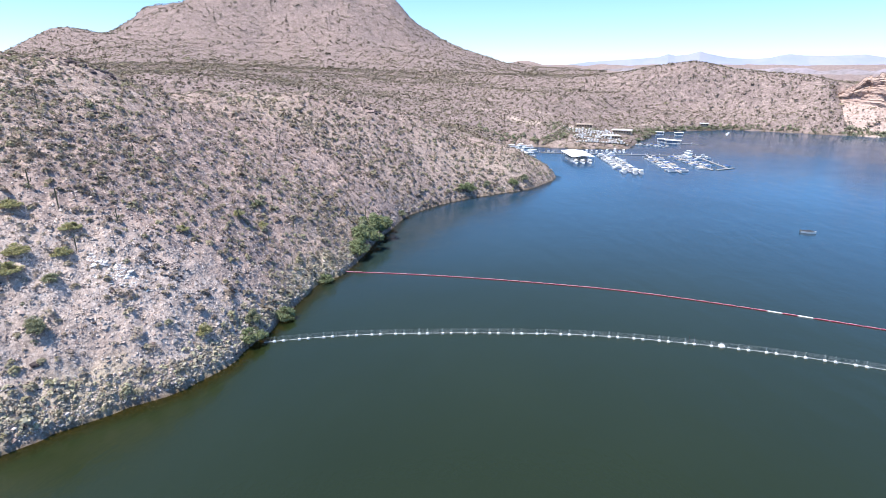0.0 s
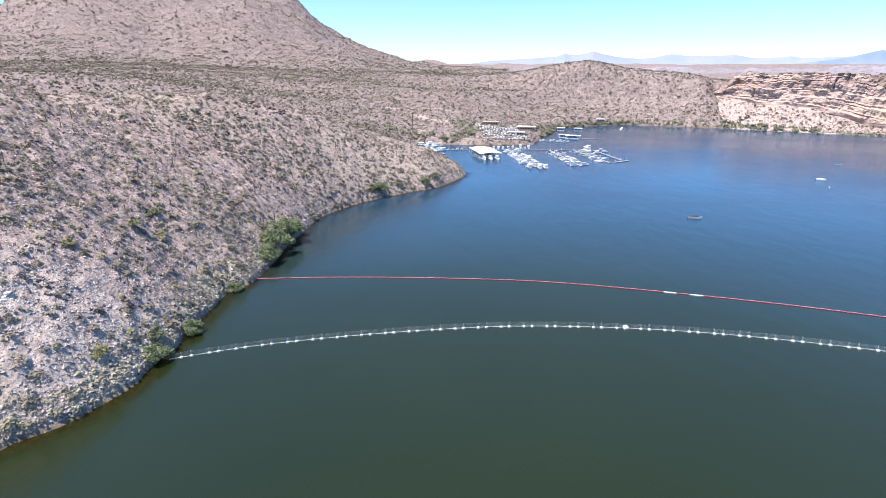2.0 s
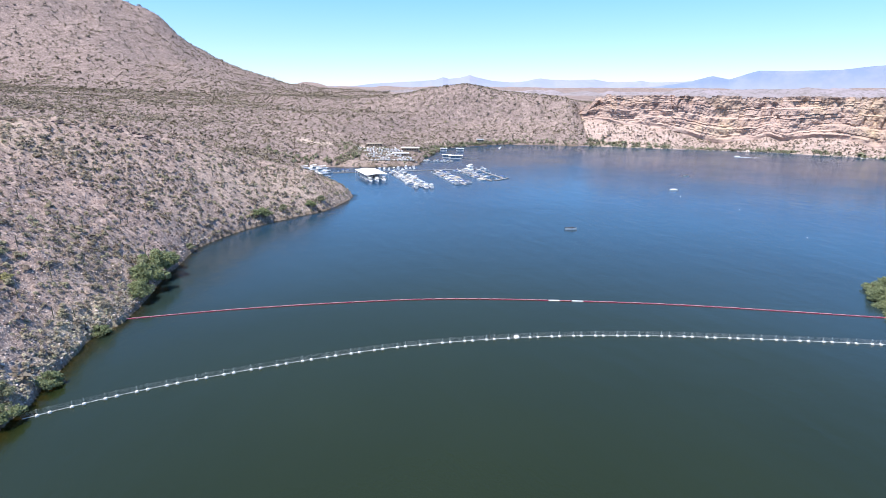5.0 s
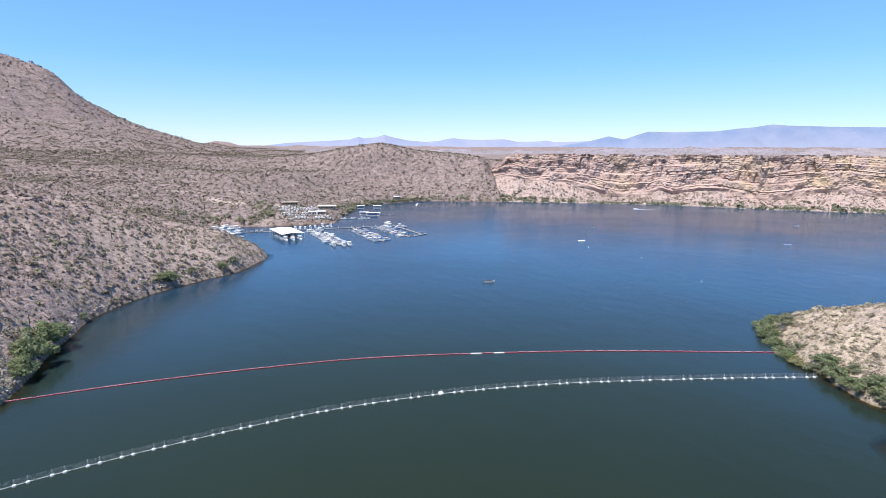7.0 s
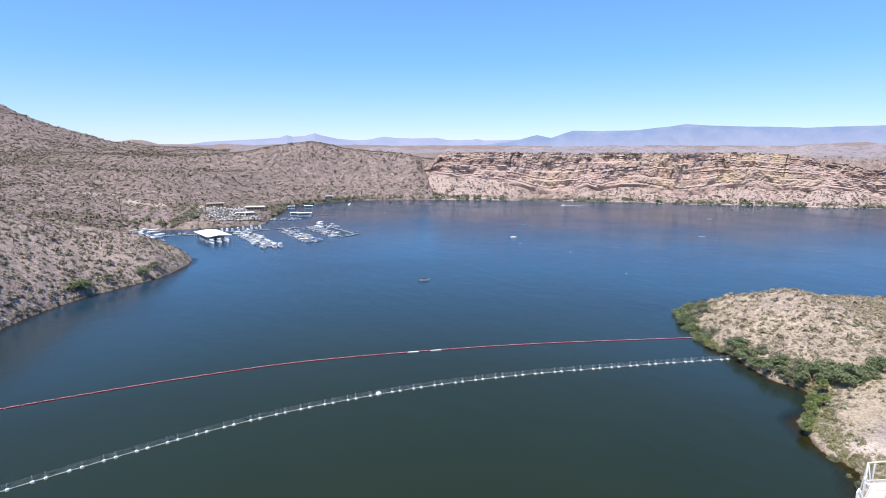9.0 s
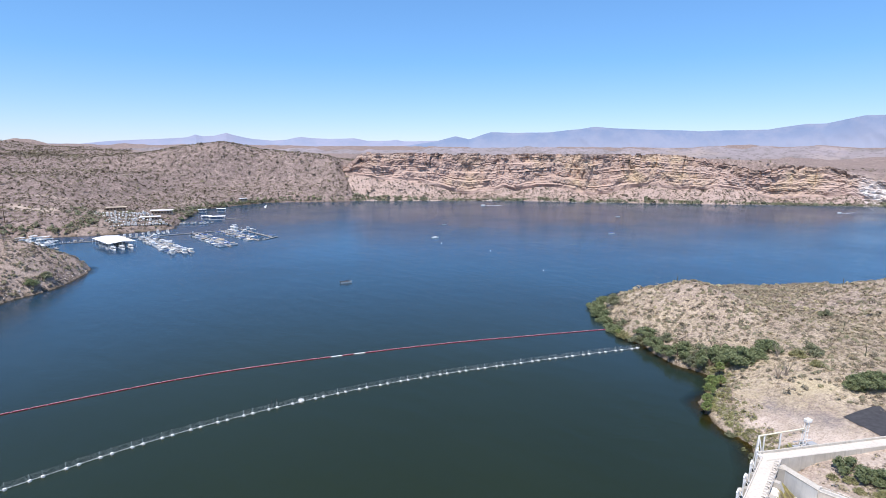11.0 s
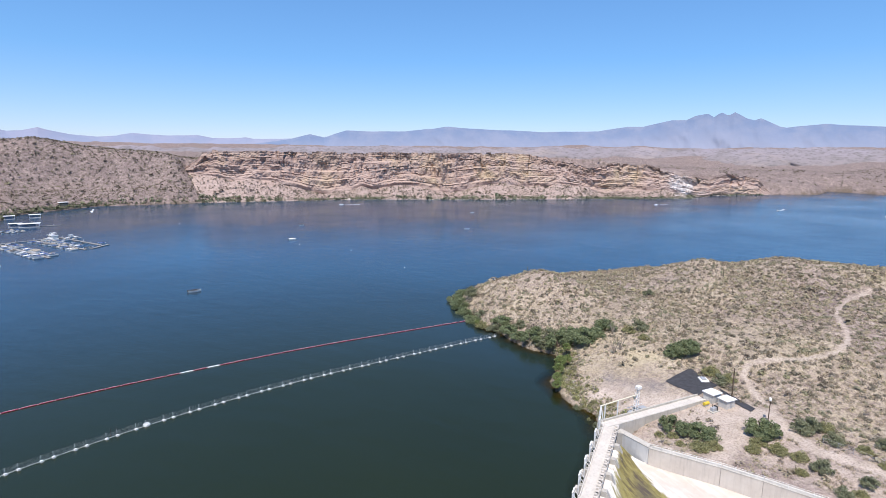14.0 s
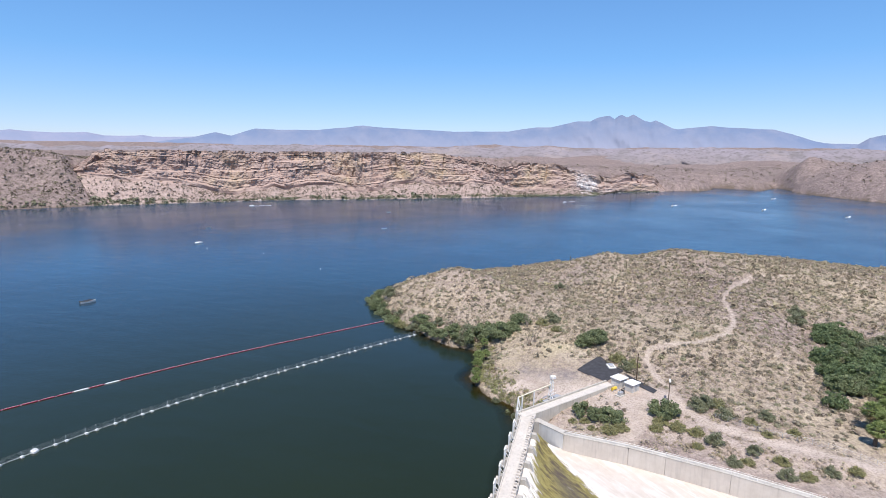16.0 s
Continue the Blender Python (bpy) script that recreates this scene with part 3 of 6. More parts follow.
TRAIL = [(154, -9), (162, -9), (167, -5), (178, -2), (184, -3), (188, -11), (198, -22), (208, -28), (223, -32), (233, -32), (253, -31), (281, -39), (296, -48)]
TRAIL_FAR = [(296, -48), (304, -62), (314, -78), (328, -95)]
DIRT_ROAD = [(158, -4), (154, -10), (147, -13), (142, -18), (140, -25), (138, -34), (135, -44), (135, -51), (130, -70)]
YARD_TRACK = [(154, -5), (148, -3), (138, -1), (127, 2)]
OLD_ROAD = [(-180, 700), (-60, 690), (30, 700), (110, 700), (160, 660), (200, 650), (240, 700), (290, 745)]
sand = np.maximum.reduce([near_line(GX, GY, TRAIL, 0.4, 1.0) * 0.7, near_line(GX, GY, TRAIL_FAR, 0.3, 1.0) * 0.7, near_line(GX, GY, DIRT_ROAD, 1.5, 1.0) * 0.9, near_line(GX, GY, YARD_TRACK, 1.6, 2.0) * 0.8,
                          near_line(GX, GY, [(148, 34), (156, 26), (154, 18)], 7, 5) * np.clip(0.85 + 1.4 * fbm(GX, GY, 7, 3, 88), 0, 1), near_line(GX, GY, OLD_ROAD, 0.8, 2.5) * 0.45, near_line(GX, GY, [(95, 655), (125, 640), (150, 655)], 10, 14) * np.clip(0.4 + 2 * fbm(GX, GY, 20, 3, 89), 0, 0.7),
                          near_line(GX, GY, [(152, 0), (145, 6)], 6, 8) * 0.8, near_line(GX, GY, [(142, 8), (135, 18)], 8, 8) * 0.45, near_line(GX, GY, [(140, -12), (131, -28), (126, -55)], 6, 9) * 0.5])
straw = np.maximum(near_line(GX, GY, [(172, 37), (181, 31), (187, 25)], 3, 5) * np.clip(0.55 + 1.6 * fbm(GX, GY, 9, 3, 86), 0, 0.9), near_line(GX, GY, [(146, 42), (140, 33), (137, 27)], 2, 3) * 0.6)
straw = np.maximum(straw, near_line(GX, GY, SHORE_WEST[:12], 4, 5) * np.clip(0.6 + 2 * fbm(GX, GY, 14, 3, 80), 0, 1) * 0.8)
pale = near_line(GX, GY, [(-150, 105), (-105, 112), (-80, 124), (-64, 134)], 14, 18) * np.clip(0.85 + 1.8 * fbm(GX, GY, 16, 4, 83), 0, 1) * 0.85
pale = np.maximum(pale, 0.9 * bump_at(GX, GY, 1005, 118, 30, 1))
west = np.clip((60 - GX) / 60, 0, 1) * (RR < 1000)
mauve = np.clip(near_line(GX, GY, [(-75, 175), (-70, 215), (-60, 250)], 20, 40) + 0.5 * near_line(GX, GY, [(-30, 325), (20, 365), (60, 398)], 30, 40) + 0.65 * west + np.clip((RR - 480) / 250, 0, 0.35) + np.clip((RR - 1000) / 500, 0, 0.35) * (GX < 300), 0, 1)
mauve = mauve * np.clip(0.8 + 1.3 * fbm(GX, GY, 45, 4, 84), 0, 1)
mauve = np.maximum(mauve, near_line(GX, GY, [(155, 33), (161, 29), (166, 24)], 1.5, 4) * np.clip(0.6 + 1.5 * fbm(GX, GY, 6, 3, 87), 0, 1))
warm = np.clip((GX - 100) / 30, 0, 1) * (RR < 700)
ash = near_line(GX, GY, [(165, 34), (164, 28), (163, 20)], 1.2, 4.5) * np.clip(0.75 + 1.6 * fbm(GX, GY, 7, 3, 92), 0, 1)
wet = np.clip((0.5 - SD) / 0.5, 0, 1)
wild = np.clip((RR - 420) / 200, 0, 1) * (1 - sand)
ground = mesh_object("ground", np.stack([GX, GY, GZ], -1).reshape(-1, 3), QUADS, GROUND, smooth=True,
                     attrs=[("sand", sand.ravel()), ("straw", straw.ravel()), ("pale", pale.ravel()), ("mauve", mauve.ravel()), ("wet", wet.ravel()), ("wild", wild.ravel()), ("warm", warm.ravel()), ("ash", ash.ravel())])
tagged(ground, "stony pinkish-tan desert ground with hills and a mountain", "ground", kind="structure")

# ---- lake ----
wet_quads = QUADS[(SD.ravel()[QUADS] < 9).any(1) & ~(inside(GX, GY, CHUTE) | ((GX > 60) & (GY < 22) & (GX < 132) & (GY > -120))).ravel()[QUADS].any(1)]
# "open" spreads that painted sky blue with distance from the dam bay
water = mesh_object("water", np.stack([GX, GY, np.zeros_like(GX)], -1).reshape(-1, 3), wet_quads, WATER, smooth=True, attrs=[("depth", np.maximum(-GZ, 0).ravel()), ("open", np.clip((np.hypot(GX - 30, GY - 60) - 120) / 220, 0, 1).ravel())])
tagged(water, "dark green-blue rippled lake water", "lake", kind="structure")


# ---- cliff ----
bearing = np.arange(33.8, 91.1, 0.055)
TALUS = 0.25
vs = np.concatenate([np.linspace(0, TALUS, 26)[:-1], np.linspace(TALUS, 1, 96)])
AZ, V = np.meshgrid(bearing, vs, indexing="ij")
U = np.radians(AZ) * 930
us = U[:, 0]
foot = np.full(V.shape, TALUS)
face = np.clip((V - TALUS) / (1 - TALUS), 0, 1)
apron = np.clip(V / TALUS, 0, 1)
rim_r = by_bearing(AZ, RIM_FAR) + 9 * fbm(U, 0 * U, 55, 3, 101)
foot_r = rim_r - 19
edge_r = EYE / np.tan(np.radians(-by_bearing(AZ, EDGE_EL))) - 5
end = np.clip((AZ - 34.2) / 2.2, 0, 1) * np.clip((91.1 - AZ) / 1.0, 0, 1)
rim_z = EYE + rim_r * np.tan(np.radians(by_bearing(AZ, RIM_EL)))
foot_z = np.minimum(EYE + foot_r * np.tan(np.radians(by_bearing(AZ, FOOT_EL) + 0.9 * fbm(U, 0 * U, 70, 4, 102))), rim_z - 3)
# blocks along the rim
cell = np.floor(U / 7.5 + 1.2 * fbm(U, 0 * U, 20, 2, 103))
notch = hashed(cell, 0 * cell, 104) ** 2
rim_z = rim_z + end * (1.2 - 4.2 * notch)
# beds of rock with ledges between them, broken into blocks and cut by clefts
beds = np.array([0.0, 0.10, 0.17, 0.31, 0.37, 0.52, 0.60, 0.74, 0.80, 0.91])
ledge = np.array([0.0, 0.08, 0.05, 0.16, 0.06, 0.17, 0.08, 0.20, 0.06, 0.14])
lift = face + 0.08 * fbm(U, 0 * U, 140, 3, 105) * np.clip(face * 6, 0, 1) * np.clip((1 - face) * 6, 0, 1)
back = np.zeros(U.shape)
bed = np.zeros(U.shape)
for k, (b, w) in enumerate(zip(beds, ledge)):
    wide = w * np.clip(0.4 + 2.8 * fbm(U, 0 * U + 40 * k, 38, 4, 106 + k), 0.02, 1.8)
    back = back + wide * np.clip((lift - b) / 0.022, 0, 1)
    bed = np.where(lift >= b, k, bed)
back = back / np.maximum(back[:, -1:], 0.3)
under = np.zeros(U.shape)
for b in beds[2:]:
    under = under + np.clip(1 - np.abs(lift - b + 0.02) / 0.02, 0, 1)
block = np.zeros(U.shape)
for width, size, seed in ((17, 3.4, 120), (6.5, 2.4, 121), (3.0, 1.4, 122)):
    row = np.floor(U / width + 0.9 * fbm(U, bed * 53, width * 2.2, 2, seed) + hashed(bed, 0 * bed, seed + 5))
    block = block + (hashed(row, bed, seed) - 0.5) * size
cleft = np.exp(-((fbm(U, face * 16, 48, 4, 124, 0.6) / 0.05) ** 2)) * np.clip(face * 3 - 0.6, 0, 1)
mass = fbm(U, face * 30, 34, 5, 125, 0.6)
hug = np.clip(face * 8, 0, 1) * end
out = hug * (block * np.clip(0.45 + 1.6 * fbm(U, face * 40, 80, 2, 126), 0.15, 1) + 6 * mass + 4 * fbm(U, face * 55, 11, 4, 134, 0.65) - 5 * cleft - 2.2 * under * np.clip(0.1 + 3.5 * fbm(U, bed * 37, 30, 3, 127), 0, 1))
RAD = np.where(V < TALUS, edge_r + (foot_r - edge_r) * apron, foot_r + (rim_r - foot_r) * back - out)
Z = np.where(V < TALUS, -1.5 + (foot_z + 1.5) * apron ** 1.15, foot_z + (rim_z - foot_z) * face)
gully = fbm(U, apron * 20, 24, 5, 128, 0.6)
RAD = RAD - np.where(V < TALUS, 9 * gully * np.clip(apron * 3, 0, 1), 0)
cx, cy = RAD * np.sin(np.radians(AZ)), RAD * np.cos(np.radians(AZ))
ci = np.arange(U.size).reshape(U.shape)
cq = np.stack([ci[:-1, :-1], ci[1:, :-1], ci[1:, 1:], ci[:-1, 1:]], -1).reshape(-1, 4)
cap_r = rim_r[:, -1] + 45
cap = np.stack([cap_r * np.sin(np.radians(bearing)), cap_r * np.cos(np.radians(bearing)), rim_z[:, -1] - 9], -1)
cv = np.concatenate([np.stack([cx, cy, Z], -1).reshape(-1, 3), cap])
k0 = U.size
capq = np.stack([ci[:-1, -1], ci[1:, -1], k0 + np.arange(1, len(us)), k0 + np.arange(len(us) - 1)], -1)
talus = np.clip((TALUS + 0.10 * fbm(U, V * 60, 30, 3, 129) + 0.03 - V) / 0.05, 0, 1)
crown = np.clip((face - 0.80 + 0.5 * fbm(U, face * 20, 70, 3, 130)) / 0.12, 0, 1)
ochre = np.clip(np.exp(-(((AZ - 66.5) / 4.5) ** 2)) + 0.9 * np.exp(-(((AZ - 80) / 3.0) ** 2)) + 0.7 * np.exp(-(((AZ - 88.5) / 1.6) ** 2)) + 0.5 * np.exp(-(((AZ - 38) / 2.0) ** 2)) + 0.35 + 1.6 * fbm(U, face * 50, 60, 4, 131) - 0.25, 0, 1) * np.clip(face * 4, 0, 1)
bleach = np.clip(np.exp(-(((AZ - 83.6 - 1.2 * (0.5 - face)) / 1.3) ** 2)) * (0.75 + 2.0 * fbm(U, face * 30, 12, 4, 132)), 0, 1) * np.clip(1.4 - face, 0, 1)
bed_shade = hashed(bed, 0 * bed, 133)
pad0 = np.zeros(len(us))
cliff = mesh_object("cliff", cv, np.concatenate([cq, capq]), CLIFF,
                    attrs=[("talus", np.concatenate([talus.ravel(), pad0])), ("crown", np.concatenate([crown.ravel(), pad0 + 1])), ("ochre", np.concatenate([ochre.ravel(), pad0])),
                           ("bleach", np.concatenate([bleach.ravel(), pad0])), ("bed", np.concatenate([bed_shade.ravel(), pad0]))])
tagged(cliff, "pink and ochre banded rock cliff above the lake shore", "cliff", kind="structure")


# ---- far mountain ranges ----
def far_range(name, dist, heights, mat, label, rough):
    a = np.radians(np.arange(heights[0][0], heights[-1][0], 0.1))
    deg = np.degrees(a)
    top = np.interp(deg, [h[0] for h in heights], [h[1] for h in heights])
    top = top + rough * (fbm(deg * 100, 0 * deg, 160, 5, int(dist)) - 0.1)
    v = np.linspace(0, 1, 26)
    A, T = np.meshgrid(a, v, indexing="ij")
    kern = np.ones(61) / 61
    calm = np.convolve(np.pad(top, 30, "edge"), kern, "valid")
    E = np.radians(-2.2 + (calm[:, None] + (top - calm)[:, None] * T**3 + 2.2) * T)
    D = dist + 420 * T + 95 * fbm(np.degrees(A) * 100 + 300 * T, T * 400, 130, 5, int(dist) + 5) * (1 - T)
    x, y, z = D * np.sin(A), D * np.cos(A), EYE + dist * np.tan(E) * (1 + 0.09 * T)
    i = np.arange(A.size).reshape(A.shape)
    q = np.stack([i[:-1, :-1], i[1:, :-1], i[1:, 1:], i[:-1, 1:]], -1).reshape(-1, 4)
    ob = mesh_object(name, np.stack([x, y, z], -1).reshape(-1, 3), q, mat, smooth=True, attrs=[("haze_rise", np.clip(T * 1.1, 0, 1).ravel())])
    return tagged(ob, label, "mountain range", kind="structure")


# aerial haze put into these colours: paler at the foot, bluer at the top
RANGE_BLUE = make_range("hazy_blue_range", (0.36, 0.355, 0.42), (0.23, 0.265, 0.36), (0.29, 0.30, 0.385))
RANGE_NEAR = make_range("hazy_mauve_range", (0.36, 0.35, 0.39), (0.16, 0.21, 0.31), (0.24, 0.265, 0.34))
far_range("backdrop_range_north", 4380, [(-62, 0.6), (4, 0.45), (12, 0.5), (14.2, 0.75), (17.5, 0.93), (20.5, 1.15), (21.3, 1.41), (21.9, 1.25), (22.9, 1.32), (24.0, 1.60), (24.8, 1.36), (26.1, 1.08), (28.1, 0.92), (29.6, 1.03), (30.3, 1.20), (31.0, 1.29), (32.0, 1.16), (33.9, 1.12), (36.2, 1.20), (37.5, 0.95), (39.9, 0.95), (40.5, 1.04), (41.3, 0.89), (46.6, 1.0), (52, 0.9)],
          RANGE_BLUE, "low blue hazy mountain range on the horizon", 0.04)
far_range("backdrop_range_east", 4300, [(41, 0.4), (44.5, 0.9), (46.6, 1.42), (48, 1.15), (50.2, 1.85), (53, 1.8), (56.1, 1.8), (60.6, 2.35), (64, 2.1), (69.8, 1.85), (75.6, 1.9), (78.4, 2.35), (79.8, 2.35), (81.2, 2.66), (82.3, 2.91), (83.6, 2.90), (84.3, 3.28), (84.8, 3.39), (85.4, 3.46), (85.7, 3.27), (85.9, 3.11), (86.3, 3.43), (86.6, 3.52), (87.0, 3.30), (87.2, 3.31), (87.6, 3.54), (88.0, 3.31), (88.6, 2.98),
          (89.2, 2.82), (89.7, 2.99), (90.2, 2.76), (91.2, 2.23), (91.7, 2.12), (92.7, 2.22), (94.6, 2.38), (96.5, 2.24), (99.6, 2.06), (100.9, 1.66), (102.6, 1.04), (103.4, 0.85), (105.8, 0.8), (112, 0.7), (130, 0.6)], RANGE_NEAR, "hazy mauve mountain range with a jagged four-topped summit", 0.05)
# the plain's colour has distance haze mixed in, paler and more mauve upwards
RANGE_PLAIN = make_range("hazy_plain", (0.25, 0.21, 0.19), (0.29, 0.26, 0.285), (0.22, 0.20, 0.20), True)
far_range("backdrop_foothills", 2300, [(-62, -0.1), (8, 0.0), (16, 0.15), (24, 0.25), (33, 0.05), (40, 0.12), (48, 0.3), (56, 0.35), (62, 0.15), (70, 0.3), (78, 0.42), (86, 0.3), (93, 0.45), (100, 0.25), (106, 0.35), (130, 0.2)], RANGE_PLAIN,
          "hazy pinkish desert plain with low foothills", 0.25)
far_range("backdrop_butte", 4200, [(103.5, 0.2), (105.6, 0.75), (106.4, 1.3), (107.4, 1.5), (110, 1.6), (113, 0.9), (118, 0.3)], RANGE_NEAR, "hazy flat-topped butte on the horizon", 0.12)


# ---- scrub and loose stones ----
rng = np.random.default_rng(5)


def tuft(n, seed, leaf=1.0):
    """A clump of n leaf triangles that face outwards, one unit across and high."""
    g = np.random.default_rng(seed)
    th, ph = g.uniform(0, 2 * np.pi, n), g.uniform(-0.45, 1.4, n)
    out = np.stack([np.cos(th) * np.cos(ph), np.sin(th) * np.cos(ph), np.sin(ph)], -1)
    c = out * g.uniform(0.3, 0.5, n)[:, None] * (1, 1, 1.1)
    c[:, 2] += 0.1
    face = out + (0, 0, 0.5) + g.normal(0, 0.35, (n, 3))
    face /= np.linalg.norm(face, axis=1)[:, None]
    a = np.cross(face, g.normal(0, 1, (n, 3)))
    a /= np.linalg.norm(a, axis=1)[:, None]
    b = np.cross(face, a)
    s = leaf * g.uniform(0.16, 0.34, n)[:, None]
    w = g.uniform(-0.5, 0.5, (n, 1))
    return np.stack([c + a * s, c - a * s * 0.6 + b * s, c - a * s * (0.6 + w) - b * s], 1).reshape(-1, 3)


def stone(seed):
    g = np.random.default_rng(seed)
    bm = bmesh.new()
    bmesh.ops.create_icosphere(bm, subdivisions=1, radius=0.5)
    v = np.array([p.co for p in bm.verts]) * g.uniform(0.7, 1.2, (len(bm.verts), 1)) * g.uniform([0.8, 0.7, 0.45], [1.2, 1.1, 0.8])
    f = np.array([[p.index for p in t.verts] for t in bm.faces])
    bm.free()
    return v[f].reshape(-1, 3)


def scatter(name, x, y, size, templates, mat, label, category, sink=0.1, flat=1.0):
    growth = category in ("scrub", "bushes", "grass")
    z, sd = land(x, y)
    keep = (sd > 0.4) & ~inside(x, y, CHUTE)
    x, y, z, size = x[keep], y[keep], z[keep], size[keep]
    blocks, tints = [], []
    which = rng.integers(0, len(templates), len(x))
    for k, t in enumerate(templates):
        m = which == k
        a = rng.uniform(0, 2 * np.pi, m.sum())
        c, s = np.cos(a)[:, None], np.sin(a)[:, None]
        sz = size[m][:, None]
        h = rng.uniform(0.75, 1.2, m.sum())[:, None] * flat
        vx = (t[None, :, 0] * c - t[None, :, 1] * s) * sz + x[m][:, None]
        vy = (t[None, :, 0] * s + t[None, :, 1] * c) * sz + y[m][:, None]
        vz = t[None, :, 2] * sz * h + (z[m] - sink * size[m])[:, None]
        blocks.append(np.stack([vx, vy, vz], -1).reshape(-1, 3))
        tints.append(np.repeat(rng.uniform(-1, 1, m.sum()) if growth else np.zeros(m.sum()), len(t)))
    v = np.concatenate(blocks)
    ob = mesh_object(name, v, np.arange(len(v)).reshape(-1, 3), mat, attrs=[("tint", np.concatenate(tints))])
    return tagged(ob, label, category, kind="stuff")


def sample(n, a0, a1, r0, r1):
    """Points spread evenly over a ring segment of ground."""
    a = np.radians(rng.uniform(a0, a1, n))
    r = np.sqrt(rng.uniform(r0**2, r1**2, n))
    return r * np.sin(a), r * np.cos(a)


def off_tracks(x, y):
    bare = np.maximum.reduce([near_line(x, y, TRAIL, 1.1, 0.3), near_line(x, y, DIRT_ROAD, 2.2, 0.3), near_line(x, y, YARD_TRACK, 3.2, 1), near_line(x, y, [(148, 34), (158, 28), (154, 18)], 9, 2), near_line(x, y, [(166, 36), (170, 14), (156, 4), (150, -2)], 7, 1)])
    return bare < 0.5


near_tufts = [tuft(15, s, 0.85) for s in range(10)]
fine_tufts = [tuft(30, 60 + s, 0.5) for s in range(8)]
far_tufts = [tuft(7, 20 + s) for s in range(6)]
bush_tufts = [tuft(54, 40 + s, 0.55) * (1, 1, 0.8) for s in range(6)]
LEAF_DUSTY = leafy("dusty_leaves", (0.19, 0.168, 0.125), (0.37, 0.33, 0.25), (0.29, 0.28, 0.18), thin=0.3)
STRAW = leafy("straw", (0.33, 0.29, 0.225), (0.54, 0.485, 0.395), thin=0.25)
ROCKS_WHITE = leafy("white_rock", (0.45, 0.43, 0.41), (0.78, 0.76, 0.74))
stones = [stone(s) for s in range(8)]


def chip(seed):
    """An angular eight-sided stone."""
    g = np.random.default_rng(seed)
    v = np.array([(0.5, 0, 0), (0, 0.5, 0), (-0.5, 0, 0), (0, -0.5, 0), (0, 0, 0.4), (0, 0, -0.3)]) + g.normal(0, 0.1, (6, 3))
    f = np.array([(0, 1, 4), (1, 2, 4), (2, 3, 4), (3, 0, 4), (1, 0, 5), (2, 1, 5), (3, 2, 5), (0, 3, 5)])
    return v[f].reshape(-1, 3)


chips = [chip(70 + s) for s in range(8)]

x, y = sample(50000, -44, 20, 120, 520)
xn, yn = sample(5000, -44, 0, 125, 235)
x, y = np.concatenate([x, xn]), np.concatenate([y, yn])
k = (fbm(x, y, 30, 3, 110) + rng.uniform(-0.5, 0.5, len(x)) > -0.12) & ~((near_line(x, y, [(-150, 120), (-108, 122), (-82, 134), (-66, 142)], 18, 12) > 0.3) & (rng.random(len(x)) < 0.8))
x, y = x[k], y[k]
k = np.hypot(x, y) < 290
scatter("bank_scrub", x[k], y[k], rng.gamma(3, 0.3, k.sum()) + 0.25, fine_tufts, SCRUB_WEST, "dry grey-olive desert scrub above the bank", "scrub")
x, y = x[~k], y[~k]
scatter("west_scrub", x, y, rng.gamma(3, 0.32, len(x)) + 0.25, near_tufts, SCRUB_WEST, "dry grey-olive desert scrub covering the slope", "scrub")
x, y = sample(18000, -44, 20, 150, 540)
k = fbm(x, y, 18, 3, 113) + rng.uniform(-0.3, 0.3, len(x)) > 0.0
x, y = x[k], y[k]
scatter("dark_scrub", x, y, rng.gamma(3, 0.33, len(x)) + 0.4, near_tufts, SCRUB_BROWN, "grey-brown desert scrub dotting the slope", "scrub")
x, y = sample(9000, 55, 112, 140, 420)
k = off_tracks(x, y) & (x > 128) & (fbm(x, y, 18, 3, 114) + rng.uniform(-0.3, 0.3, len(x)) > -0.05)
x, y = x[k], y[k]
scatter("point_dark_scrub", x, y, rng.gamma(3, 0.28, len(x)) + 0.35, fine_tufts, SCRUB_BROWN, "olive-brown desert scrub dotting the point", "scrub")
x, y = sample(44000, 55, 112, 124, 420)
k = off_tracks(x, y) & (x > 126) & (fbm(x, y, 26, 3, 111) + rng.uniform(-0.4, 0.4, len(x)) > -0.2)
x, y = x[k], y[k]
k = np.hypot(x, y) < 235
scatter("dam_scrub", x[k], y[k], rng.gamma(3, 0.24, k.sum()) + 0.25, fine_tufts, SCRUB, "dry tan and olive desert scrub beside the dam", "scrub")
x, y = x[~k], y[~k]
scatter("point_scrub", x, y, rng.gamma(3, 0.3, len(x)) + 0.3, near_tufts, SCRUB, "dry tan and olive desert scrub on the point", "scrub")
x, y = sample(14000, -44, 18, 128, 520)
k = (fbm(x, y, 40, 3, 116) + rng.uniform(-0.35, 0.35, len(x)) > -0.15) & ((near_line(x, y, [(-150, 120), (-108, 122), (-82, 134), (-66, 142)], 14, 8) < 0.3) | (rng.random(len(x)) < 0.15))
x, y = x[k], y[k]
scatter("west_bushes", x, y, rng.gamma(5, 0.24, len(x)) + 0.7, bush_tufts, LEAF_DUSTY, "dusty olive rounded desert bushes on the slope", "bushes")
x, y = sample(7000, 58, 112, 150, 420)
k = off_tracks(x, y) & (x > 128)
x, y = x[k], y[k]
scatter("point_bushes", x, y, rng.gamma(6, 0.16, len(x)) + 0.7, bush_tufts, LEAF_DUSTY, "dusty olive rounded desert bushes on the point", "bushes")
x, y = sample(80000, -46, 45, 480, 1200)
